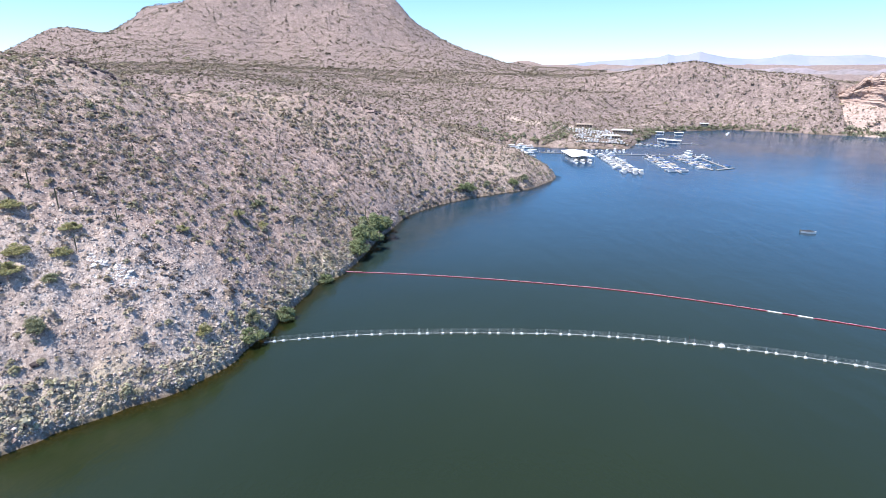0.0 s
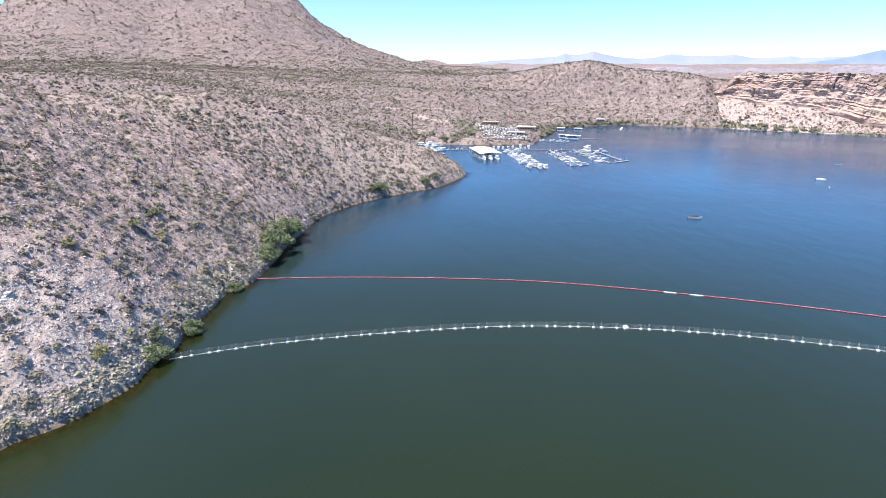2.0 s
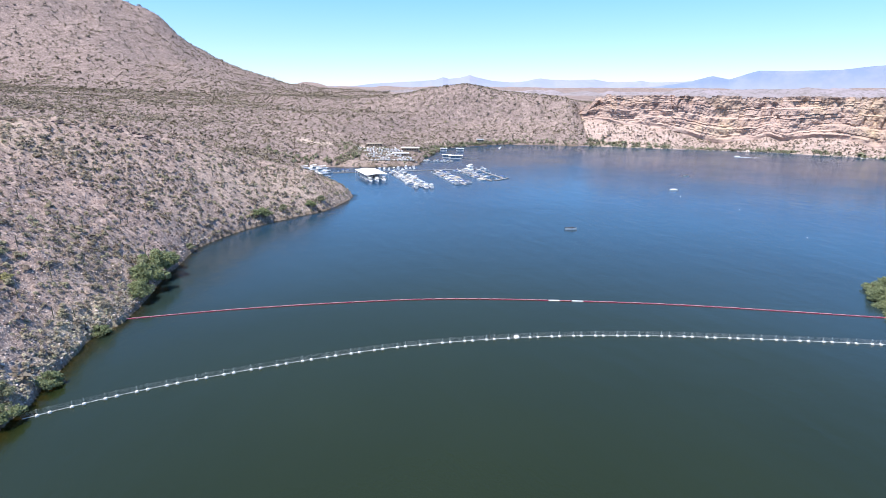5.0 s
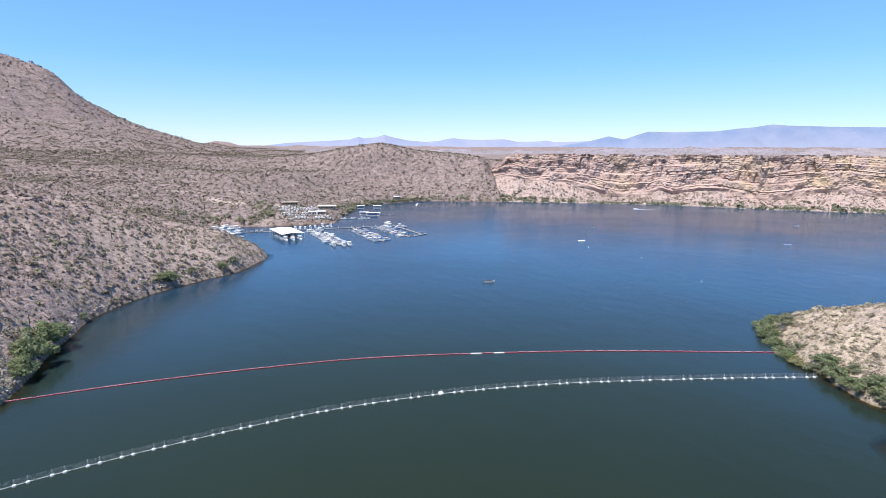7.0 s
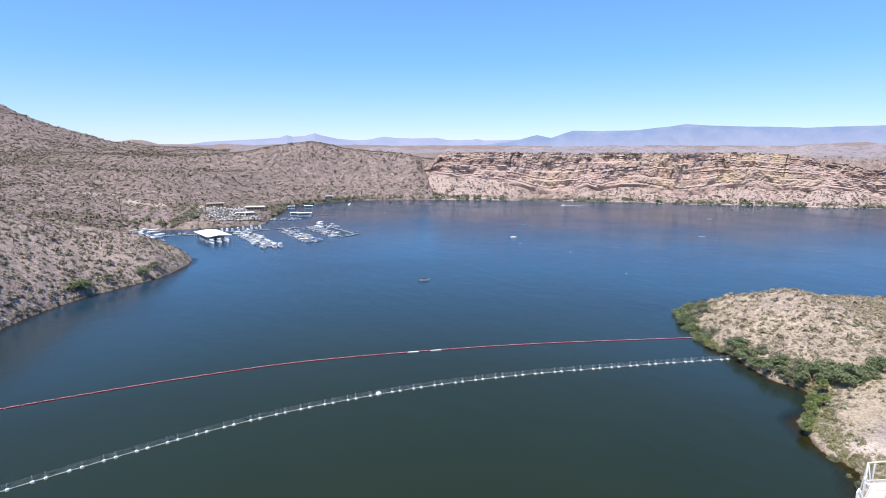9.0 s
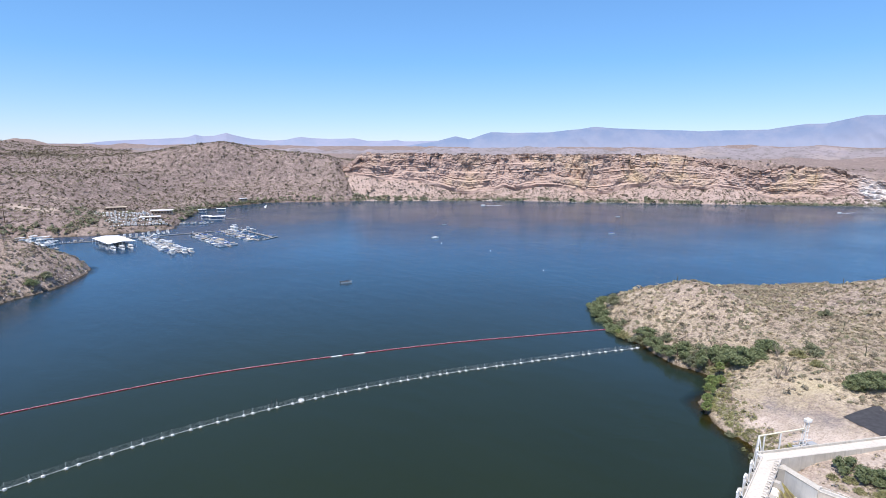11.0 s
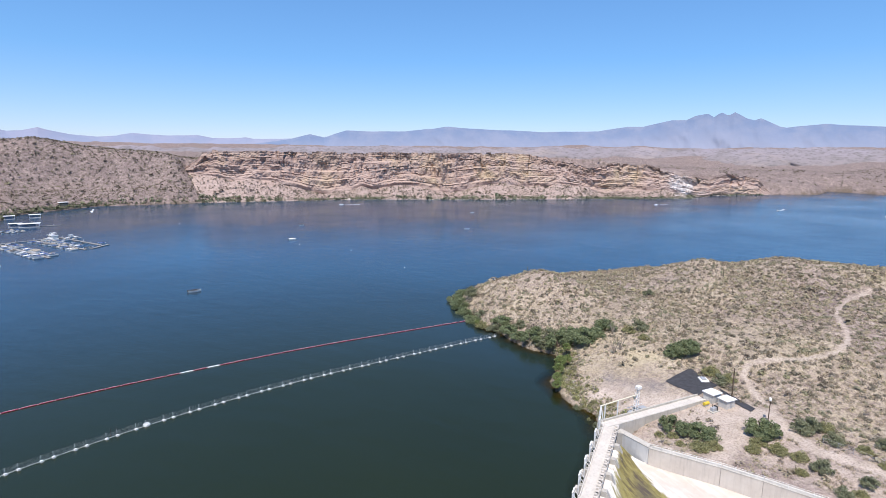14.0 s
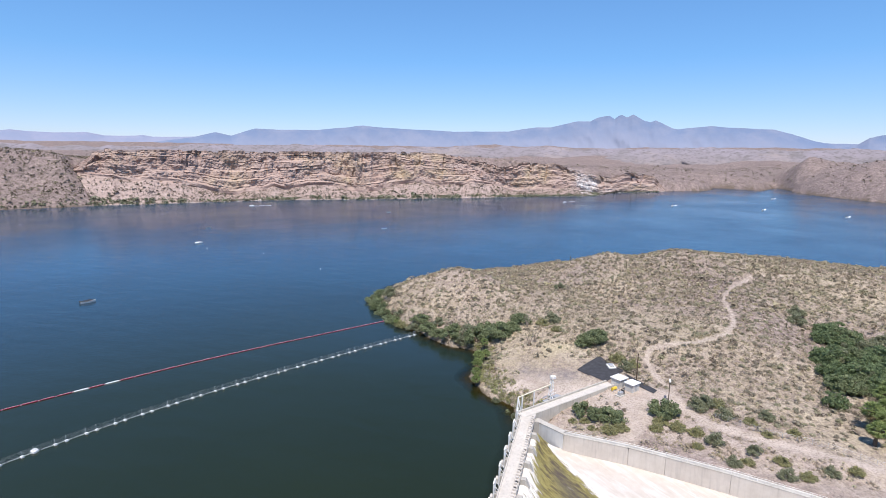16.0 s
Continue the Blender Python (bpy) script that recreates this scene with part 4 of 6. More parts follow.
scatter("north_scrub", x, y, rng.gamma(3.5, 0.55, len(x)) + 0.6, far_tufts, SCRUB_FAR, "sparse dark desert scrub on far hillsides", "scrub")
x, y = sample(36000, -40, 16, 1100, 1950)
scatter("mountain_scrub", x, y, rng.gamma(3, 0.9, len(x)) + 0.9, far_tufts, SCRUB_FAR, "sparse dark scrub on the mountain", "scrub")
x, y = sample(15000, 36, 116, 900, 2200)
scatter("mesa_scrub", x, y, rng.gamma(3, 0.75, len(x)) + 0.7, far_tufts, SCRUB_FAR, "sparse scrub on the plateau", "scrub")
x, y = sample(42000, -44, 10, 120, 400)
k = (fbm(x, y, 30, 3, 117) + rng.uniform(-0.4, 0.4, len(x)) > -0.2)
x, y = x[k], y[k]
scatter("slope_rubble", x, y, rng.gamma(2, 0.13, len(x)) + 0.15, chips, ROCKS, "broken pinkish-brown rubble on the slope", "stones")
x, y = sample(24000, -46, -2, 118, 250)
scatter("bank_rubble", x, y, rng.gamma(2, 0.13, len(x)) + 0.15, chips, ROCKS_PALE, "angular pinkish-grey rubble above the bank", "stones")
x, y = sample(15000, -44, 8, 120, 330)
scatter("slope_stones", x, y, rng.gamma(2, 0.16, len(x)) + 0.15, chips, ROCKS, "loose reddish-brown stones on the slope", "stones")
x, y = sample(7000, -44, 4, 120, 300)
k = fbm(x, y, 24, 3, 140) > 0.0
x, y = x[k], y[k]
scatter("dark_stones", x, y, rng.gamma(2, 0.24, len(x)) + 0.25, stones, ROCKS_DARK, "dark brown broken stones on the slope", "stones")
a = rng.uniform(0, 1, 15000)
x = -165 + 108 * a + rng.normal(0, 9, 15000)
y = 112 + 30 * a**1.5 + rng.normal(0, 11, 15000)
scatter("pale_stones", x, y, rng.gamma(2, 0.15, len(x)) + 0.15, chips, ROCKS_PALE, "pale grey-white broken rock on the bank", "stones")
for ox, oy, n, spread in ((-50, 353, 60, 6), (-152, 236, 60, 8), (-143, 240, 25, 3), (-78, 340, 14, 2)):
    x, y = rng.normal(ox, spread, n), rng.normal(oy, spread * 0.5, n)
    scatter("dark_outcrop", x, y, rng.gamma(3, 0.55, n) + 0.4, stones, ROCKS_DARK, "dark weathered rock outcrop on the ridge", "outcrop")
# stones and low growth along the water's edge
pts = np.array(SHORE_WEST[2:19], float)
t = rng.uniform(0, len(pts) - 1.001, 5000)
i = t.astype(int)
p = pts[i] + (pts[i + 1] - pts[i]) * (t - i)[:, None] + rng.normal(0, 2.5, (5000, 2))
scatter("bank_stones", p[:, 0], p[:, 1], rng.gamma(2, 0.22, 5000) + 0.2, stones, ROCKS_PALE, "pale stones along the waterline", "stones")
# bushes on the talus below the cliff
low = np.argwhere((V < foot) & (V > 0.03))
pick = low[rng.integers(0, len(low), 5000)]
bx, by, bz = cx[pick[:, 0], pick[:, 1]], cy[pick[:, 0], pick[:, 1]], Z[pick[:, 0], pick[:, 1]]
blocks = []
for k, t in enumerate(far_tufts):
    m = np.arange(len(bx)) % len(far_tufts) == k
    s = (rng.gamma(3, 0.6, m.sum()) + 0.6)[:, None, None]
    blocks.append((t[None] * s + np.stack([bx[m], by[m], bz[m] - 0.1], -1)[:, None]).reshape(-1, 3))
v = np.concatenate(blocks)
tagged(mesh_object("talus_scrub", v, np.arange(len(v)).reshape(-1, 3), SCRUB_DARK), "sparse bushes on the rubble below the cliff", "scrub", kind="stuff")
# dry grass along the bank
pts = np.array(SHORE_WEST[1:13], float)
t = rng.uniform(0, len(pts) - 1.001, 1900)
i = t.astype(int)
p = pts[i] + (pts[i + 1] - pts[i]) * (t - i)[:, None] + np.array([-0.75, 0.5]) * rng.gamma(2, 1.5, 1900)[:, None] + rng.normal(0, 0.7, (1900, 2))
scatter("bank_grass", p[:, 0], p[:, 1], rng.gamma(4, 0.17, 1900) + 0.3, near_tufts, STRAW, "dry straw-coloured grass and brush along the bank", "grass")
pts = np.array(SHORE_EAST[-8:], float)
t = rng.uniform(0, len(pts) - 1.001, 1500)
i = t.astype(int)
p = pts[i] + (pts[i + 1] - pts[i]) * (t - i)[:, None] + np.array([0.45, -0.85]) * rng.gamma(2, 1.3, 1500)[:, None] + rng.normal(0, 0.6, (1500, 2))
scatter("shore_grass", p[:700, 0], p[:700, 1], rng.gamma(4, 0.16, 700) + 0.3, fine_tufts, STRAW, "dry straw grass along the flat's edge", "grass")
scatter("shore_bushes", p[700:, 0], p[700:, 1], rng.gamma(4, 0.2, 800) + 0.4, fine_tufts, LEAF_YELLOW, "low yellow-green growth along the flat's edge", "bushes")
x, y = rng.normal(-86, 3.4, 260), rng.normal(132.5, 1.2, 260)
scatter("white_outcrop", x, y, rng.gamma(2, 0.45, 260) + 0.3, stones, ROCKS_WHITE, "white quartz rock outcrop on the slope", "outcrop", 0.3, 0.6)
x, y = rng.normal(-76, 3, 200), rng.normal(141, 2.0, 200)
scatter("dark_outcrop", x, y, rng.gamma(2, 0.35, 200) + 0.3, stones, ROCKS_DARK, "dark grey broken rock on the slope", "outcrop", 0.3, 0.7)
# green fringe where the cliff's rubble meets the water
low = np.argwhere((V > 0.015) & (V < 0.075))
pick = low[rng.integers(0, len(low), 1500)]
pick = pick[fbm(us[pick[:, 0]], 0 * us[pick[:, 0]], 35, 3, 150) + rng.uniform(-0.25, 0.25, len(pick)) > -0.05]
bx, by, bz = cx[pick[:, 0], pick[:, 1]], cy[pick[:, 0], pick[:, 1]], Z[pick[:, 0], pick[:, 1]]
blocks = []
for k, t in enumerate(near_tufts):
    m = np.arange(len(bx)) % len(near_tufts) == k
    s = (rng.gamma(4, 0.7, m.sum()) + 0.9)[:, None, None]
    blocks.append((t[None] * s + np.stack([bx[m], by[m], bz[m] - 0.1], -1)[:, None]).reshape(-1, 3))
v = np.concatenate(blocks)
tagged(mesh_object("shore_fringe", v, np.arange(len(v)).reshape(-1, 3), LEAF_FAR), "olive-green bushes at the foot of the cliff", "bushes", kind="stuff")
low = np.argwhere(V < 0.05)
pick = low[rng.integers(0, len(low), 600)]
bx, by, bz = cx[pick[:, 0], pick[:, 1]], cy[pick[:, 0], pick[:, 1]], np.maximum(Z[pick[:, 0], pick[:, 1]], 0.1)
blocks = []
for k, t in enumerate(stones):
    m = np.arange(len(bx)) % len(stones) == k
    s = (rng.gamma(2, 0.5, m.sum()) + 0.5)[:, None, None]
    blocks.append((t[None] * s + np.stack([bx[m], by[m], bz[m]], -1)[:, None]).reshape(-1, 3))
v = np.concatenate(blocks)
tagged(mesh_object("shore_boulders", v, np.arange(len(v)).reshape(-1, 3), ROCKS_PALE), "pale boulders at the foot of the cliff", "boulders", kind="stuff")


# ---- plants ----
def leaf_cloud(bm, centres, leaf, seed):
    g = random.Random(seed)
    for c, r, n in centres:
        for _ in range(n):
            u = Vector((g.gauss(0, 1), g.gauss(0, 1), g.gauss(0, 1))).normalized() * r * (1.08 - 0.5 * g.random() ** 2)
            u.z *= 0.8
            p = Vector(c) + u
            face = (u.normalized() + Vector((g.gauss(0, 0.7), g.gauss(0, 0.7), 0.35 + g.gauss(0, 0.6)))).normalized()
            a = face.cross(Vector((g.gauss(0, 1), g.gauss(0, 1), g.gauss(0, 1)))).normalized() * leaf * g.uniform(0.7, 1.7)
            b = face.cross(a)
            e = (a, b * 0.8 - a * 0.6, -b * 0.8 - a * g.uniform(0.2, 1.0))
            bm.faces.new([bm.verts.new(p + k) for k in e])
    return bm


def limb(pts, radii, n=6):
    """One bent, tapering limb, closed at both ends."""
    bm = bmesh.new()
    rings = []
    for k, (p, r) in enumerate(zip(pts, radii)):
        d = (Vector(pts[min(k + 1, len(pts) - 1)]) - Vector(pts[max(k - 1, 0)])).normalized()
        q = d.to_track_quat("Z", "Y")
        rings.append([bm.verts.new(Vector(p) + q @ Vector((math.cos(6.2832 * i / n) * r, math.sin(6.2832 * i / n) * r, 0))) for i in range(n)])
    for a, b in zip(rings, rings[1:]):
        for i in range(n):
            bm.faces.new((a[i], a[(i + 1) % n], b[(i + 1) % n], b[i]))
    bm.faces.new(rings[0][::-1])
    bm.faces.new(rings[-1])
    return bm


def tree(name, m, mat, seed, label, category="tree", group="", clumps=30, leaves=85, low=0.45):
    """A many-stemmed desert tree, four metres across and three and a half high."""
    g = random.Random(seed)
    ob = thing(name, m, label, category, group)
    crowns = []
    for k in range(4):
        a = k * 1.57 + g.uniform(-0.5, 0.5)
        tip = Vector((math.cos(a) * g.uniform(0.5, 1.1), math.sin(a) * g.uniform(0.5, 1.1), g.uniform(1.5, 2.2)))
        part("stem", limb([Vector((0.05 * k, 0, -0.4)), tip * 0.3 + Vector((0.1, -0.05, 0.1)), tip * 0.7, tip], [0.13, 0.1, 0.07, 0.03]), BARK, ob)
    for k in range(clumps):
        a, d = g.uniform(0, 6.28), 1.75 * math.sqrt(g.random())
        h = low + (1 - (d / 2.0) ** 2) * g.uniform(0.35, 2.35)
        crowns.append(((math.cos(a) * d, math.sin(a) * d, h), g.uniform(0.35, 0.8), leaves))
    part("crown", leaf_cloud(bmesh.new(), crowns, 0.125, seed), mat, ob)
    return ob


def palm(name, m, seed, label, group):
    g = random.Random(seed)
    ob = thing(name, m, label, "palm", group)
    part("trunk", bent(bmesh.new(), [(0, 0, -0.4), (0.1, 0, 2.2), (0.15, 0.05, 4.2)], [0.35, 0.28, 0.24], 8), BARK, ob)
    for nm, mat, n, lo, hi, droop in (("crown", LEAF_PALM, 62, -0.45, 1.35, 0.45), ("skirt", LEAF_DRY, 34, -1.35, -0.5, 0.3)):
        bm = bmesh.new()
        for k in range(n):
            a, e = g.uniform(0, 6.28), g.uniform(lo, hi)
            d = Vector((math.cos(a) * math.cos(e), math.sin(a) * math.cos(e), math.sin(e)))
            s = Vector((-math.sin(a), math.cos(a), 0))
            hub = Vector((0.15, 0.05, 4.2)) + d * g.uniform(0.75, 1.0) - Vector((0, 0, droop * 0.5))
            # a stalk, and a fan of narrow blades at its end
            bm.faces.new([bm.verts.new(p) for p in (Vector((0.15, 0.05, 4.2)) - s * 0.03, Vector((0.15, 0.05, 4.2)) + s * 0.03, hub)])
            for j in range(7):
                f = (j - 3) / 3
                w = (d * math.cos(f * 1.25) + s * math.sin(f * 1.25)).normalized()
                tip = hub + w * 0.85 - Vector((0, 0, droop * (0.35 + 0.3 * abs(f))))
                side = w.cross(Vector((0, 0, 1))).normalized() * 0.075
                mid = hub + w * 0.45
                bm.faces.new([bm.verts.new(p) for p in (hub, mid - side, tip, mid + side)])
        part(nm, bm, mat, ob, "hanging dry fronds" if nm == "skirt" else "")
    return ob


def saguaro(name, m, arms, label):
    ob = thing(name, m, label, "cactus", "saguaros on the slope")
    bm = bmesh.new()
    bent(bm, [(0, 0, -0.3), (0, 0, 1.0), (0.02, 0, 3.5), (0.0, 0.02, 5.4), (0, 0, 5.75)], [0.14, 0.18, 0.2, 0.16, 0.05], 10)
    part("trunk", bm, CACTUS, ob, smooth=False)
    for a, h, l in arms:
        c, s = math.cos(a), math.sin(a)
        bm = bmesh.new()
        bent(bm, [(c * 0.2, s * 0.2, h), (c * 0.65, s * 0.65, h + 0.12), (c * 0.78, s * 0.78, h + 0.5), (c * 0.8, s * 0.8, h + l), (c * 0.8, s * 0.8, h + l + 0.15)], [0.13, 0.15, 0.16, 0.14, 0.04], 8)
        part("arm", bm, CACTUS, ob)
    return ob


def put(x, y, scale=1.0, turn=0.0, dz=0.0, tall=1.0):
    return Matrix.Translation((x, y, ground_z(x, y) + dz)) @ Matrix.Rotation(turn, 4, "Z") @ Matrix.Diagonal((scale, scale, scale * tall, 1))


g0 = random.Random(11)
SAG_WEST = [(-103, 142), (-111, 144), (-91, 147), (-103, 182), (-108, 221), (-105, 224), (-102, 226), (-109, 242), (-101, 158), (-62, 185), (-66, 206), (-76, 192), (-57, 200), (-65, 157), (-51, 215), (-95, 134),
            (-78, 214), (-61, 234), (-44, 266), (-8, 317), (-28, 317), (-120, 157), (-143, 195), (-71, 183), (-54, 184), (-50, 189), (-37, 252), (-37, 225)]
SAG_MORE = [(-56, 244), (-46, 262), (29, 367), (7, 350), (42, 581), (69, 590), (20, 600), (-20, 330), (-60, 300), (-80, 270), (-90, 300), (-30, 290), (-10, 345), (30, 378), (-130, 180), (-75, 245)]
sag_types = []
for n_arms in range(3):
    arms = [(k * 2.7 + 0.5, 1.9 + 0.5 * k, 1.1 + 0.4 * k) for k in range(n_arms)]
    x, y = SAG_WEST[n_arms]
    sag_types.append(saguaro("saguaro", put(x, y, 0.95 - 0.1 * n_arms), arms, ("slender saguaro cactus with a single stem", "saguaro cactus with one raised arm", "saguaro cactus with two raised arms")[n_arms]))
for x, y in SAG_WEST[3:] + SAG_MORE:
    copy_thing(sag_types[g0.choice((0, 0, 1, 2))], put(x, y, g0.uniform(0.6, 0.95), g0.uniform(0, 6.28)))
for x, y in ((222, 60), (240, 30), (262, 5), (212, 20), (268, -60), (228, -50), (250, 95), (300, 40), (320, -30), (338, -70), (345, -100), (300, -75), (285, 10), (213, -60), (216, -66)):
    copy_thing(sag_types[g0.choice((0, 0, 1, 2))], put(x, y, g0.uniform(0.55, 0.85), g0.uniform(0, 6.28)))

GREEN, OLIVE, YELLOWISH = "bushy green mesquite tree at the water's edge", "grey-olive palo verde bush on stony ground", "yellow-green palo verde bush on dry ground"
kinds = [tree("mesquite", put(-50.5, 157, 1.8), LEAF_GREEN, 1, GREEN, group="trees on the bank"), tree("mesquite", put(-44, 189, 1.6, tall=0.8), LEAF_GREEN, 2, GREEN, group="trees on the bank"),
         tree("palo_verde", put(-56, 146, 1.25), LEAF_OLIVE, 3, OLIVE, "bush", "bushes on dry ground"), tree("palo_verde", put(-93, 112, 1.3), LEAF_OLIVE, 4, OLIVE, "bush", "bushes on dry ground"),
         tree("palo_verde", put(-64, 131, 1.1, tall=0.8), LEAF_YELLOW, 5, YELLOWISH, "bush", "bushes on dry ground")]
for k, x, y, s, tall in ((0, -34, 228, 2.1, 0.9), (0, -32, 244, 2.3, 0.9), (1, -36, 216, 1.7, 1), (2, -36, 236, 2.0, 0.9), (1, -30, 254, 1.7, 0.8), (0, -55, 141, 1.2, 0.8), (1, 16, 332, 1.5, 0.9), (1, 12, 330, 1.3, 0.8), (2, 28, 342, 1.2, 0.8),
                         (1, 46, 352, 1.2, 0.8), (2, 54, 360, 1.3, 0.8), (2, -22, 280, 1.1, 0.7), (4, -103, 120, 1.5, 0.7), (4, -104, 126, 1.4, 0.7), (4, -97, 131, 1.1, 0.7), (2, -95, 123, 0.8, 0.7), (4, -98, 138, 1.2, 0.6), (4, -112, 137, 1.3, 0.6),
                         (4, -72, 185, 1.0, 0.7), (4, -66, 192, 1.0, 0.7), (2, -70, 200, 1.1, 0.8), (4, -80, 160, 1.0, 0.7)):
    copy_thing(kinds[k], put(x, y, s * 0.95, g0.uniform(0, 6.28), -0.1, tall))
# green belt round the bay beside the dam
BELT = [(236, 128, 0), (230, 123, 1), (225, 119, 0), (219, 114, 1), (214, 109, 0), (210, 104, 1), (205, 98, 4), (203, 91, 2), (200, 84, 0), (196, 78, 1), (194, 72, 0), (192, 66, 2), (193, 61, 0),
        (195, 55, 0), (199, 53, 1), (193, 52, 0), (197, 48, 1), (203, 46, 0), (199, 58, 0), (197, 65, 2), (198, 72, 1), (203, 80, 2), (206, 90, 0), (216, 104, 2), (240, 126, 1), (245, 124, 2), (232, 117, 2)]
for x, y, k in BELT:
    copy_thing(kinds[k], put(x - 2.4, y - 1.6, g0.uniform(0.95, 1.5), g0.uniform(0, 6.28), -0.1, g0.uniform(0.7, 0.95)))
YARD = [(138, 13, 0, 1.0), (137, 6, 1, 1.35), (136, 9, 0, 0.9), (131, 6, 4, 1.1), (133, 3, 4, 1.0), (134, 15, 4, 0.6), (144, -7, 0, 1.25), (142, -6, 0, 0.9), (139, -6, 4, 1.0), (136, -5, 4, 0.9), (138, -10, 4, 1.1), (137, -14, 4, 1.0),
        (131, -14, 4, 0.7), (128, -24, 4, 0.8), (129, -40, 2, 0.8), (131, -45, 4, 0.8), (134, -58, 2, 0.9), (141, -30, 4, 0.7), (146, -27, 4, 0.9), (150, -31, 2, 0.9), (144, -36, 4, 0.8), (134, 12, 4, 0.7), (131, 10, 4, 0.6),
        (134, -18, 2, 1.0), (150, -15, 2, 1.2), (152, -17, 2, 1.3), (154, -20, 4, 1.2), (147, -21, 2, 1.0), (126, -21, 2, 0.8), (130, -31, 4, 0.9), (132, -26, 2, 0.8)]
POINT_TREES = [(124, -31, 2, 0.9), (125, -35, 4, 0.9), (188, 17, 0, 1.3), (189, 15, 0, 1.3), (186, 19, 1, 1.1), (178, 7, 4, 1.4), (174, 2, 4, 1.3), (172, 4, 2, 1.1), (201, 36, 4, 1.3), (205, 33, 2, 1.4), (196, 30, 4, 1.0), (248, -57, 2, 1.5),
               (260, 39, 2, 1.2), (150, 40, 2, 0.6), (147, 38, 4, 0.7), (145, 35, 4, 0.7), (142, 32, 2, 0.7)]
for x, y, k, s in YARD + POINT_TREES:
    copy_thing(kinds[k], put(x, y, s * 0.85, g0.uniform(0, 6.28), -0.1, 0.88))
deep = [tree("mesquite", put(230, -72, 1.6), LEAF_DEEP, 7, "deep green mesquite tree in the thicket", group="trees in the thicket"), tree("mesquite", put(196, -62, 1.5), LEAF_DEEP, 8, "deep green mesquite tree in the thicket", group="trees in the thicket")]
for i in range(90):
    f = i / 89
    x, y = 240 - 92 * f + g0.uniform(-8, 8), -68 + 8 * f + g0.triangular(-18, 13, 0)
    if min(math.hypot(x - 171, y + 62), math.hypot(x - 155, y + 55)) > 8:
        copy_thing(g0.choice((deep[0], deep[0], deep[1], deep[1], kinds[0], kinds[2])), put(x, y, g0.uniform(0.9, 1.75), g0.uniform(0, 6.28), -0.2, g0.uniform(0.75, 1.0)))
palm_a = palm("fan_palm", put(184, 54, 1.0), 1, "fan palm with a dry frond skirt at the shore", "palms at the shore")
for x, y, s in ((176, 52.5, 0.9), (170, 51.5, 1.0), (165, 50.5, 0.9), (161, 50, 0.8), (158, 49, 0.75), (173, 50, 0.8), (203, 99, 0.7), (180, 55, 0.8), (157, -55.5, 1.35), (171, -62, 1.4), (152.5, -57, 1.3), (147, -53, 1.1), (163, -60, 1.3), (178, -66, 1.4), (168, -66, 1.3)):
    copy_thing(palm_a, put(x, y, s * 1.35, g0.uniform(0, 6.28), -0.9 * s, 0.85))
bare = thing("dead_tree", put(182, 37, 1.1), "bare pale dead tree by the sandy flat", "tree", "dead trees")
bm = bmesh.new()
for k in range(6):
    a = k * 1.05
    bent(bm, [(0, 0, -0.3), (math.cos(a) * 0.5, math.sin(a) * 0.5, 1.8), (math.cos(a) * 1.2, math.sin(a) * 1.2, 3.4), (math.cos(a + 0.3) * 1.7, math.sin(a + 0.3) * 1.7, 4.6)], [0.16, 0.1, 0.06, 0.02], 6)
part("trunk", bm, plain("dead_wood", (0.30, 0.25, 0.20), 0.9), bare)
copy_thing(bare, put(185, 35.5, 0.9, 1))
copy_thing(bare, put(197, 41, 0.9, 2))

# growth along the far shores
pts = np.array(SHORE_MARINA[5:] + SHORE_CLIFF[:9], float)
t = rng.uniform(0, len(pts) - 1.001, 2600)
i = t.astype(int)
inland = np.array([0.75, 0.66]) * rng.gamma(2, 2.4, 2600)[:, None]
p = pts[i] + (pts[i + 1] - pts[i]) * (t - i)[:, None] + inland + rng.normal(0, 2.0, (2600, 2))
k = fbm(p[:, 0], p[:, 1], 40, 3, 120) + rng.uniform(-0.2, 0.2, len(p)) > -0.12
p = p[k]
scatter("far_shore_growth", p[:, 0], p[:, 1], rng.gamma(4, 0.5, len(p)) + 0.8, near_tufts, LEAF_FAR, "olive-green bushes along the far shore", "bushes", 0.05)
pts = np.array([(40, 600), (62, 588), (95, 576), (122, 580), (130, 600), (128, 640), (215, 650), (240, 655), (270, 705), (310, 728)], float)
t = rng.uniform(0, len(pts) - 1.001, 420)
i = t.astype(int)
p = pts[i] + (pts[i + 1] - pts[i]) * (t - i)[:, None] + rng.normal(0, 5, (420, 2))
scatter("marina_growth", p[:, 0], p[:, 1], rng.gamma(4, 0.55, len(p)) + 0.9, near_tufts, LEAF_FAR, "olive-green trees and bushes behind the marina", "bushes", 0.05)


# ---- floating barriers ----
def spaced(line, step):
    q = np.asarray(line, float)
    s = np.concatenate([[0], np.cumsum(np.hypot(*(q[1:] - q[:-1]).T))])
    fine = np.linspace(0, s[-1], 400)
    w = np.ones(41) / 41
    sx, sy = np.interp(fine, s, q[:, 0]), np.interp(fine, s, q[:, 1])
    pad = lambda v: np.convolve(np.concatenate([2 * v[0] - v[20:0:-1], v, 2 * v[-1] - v[-2:-22:-1]]), w, "valid")
    sx, sy = pad(sx), pad(sy)
    at = np.arange(0, s[-1], step)
    return np.stack([np.interp(at, fine, sx), np.interp(at, fine, sy)], -1)


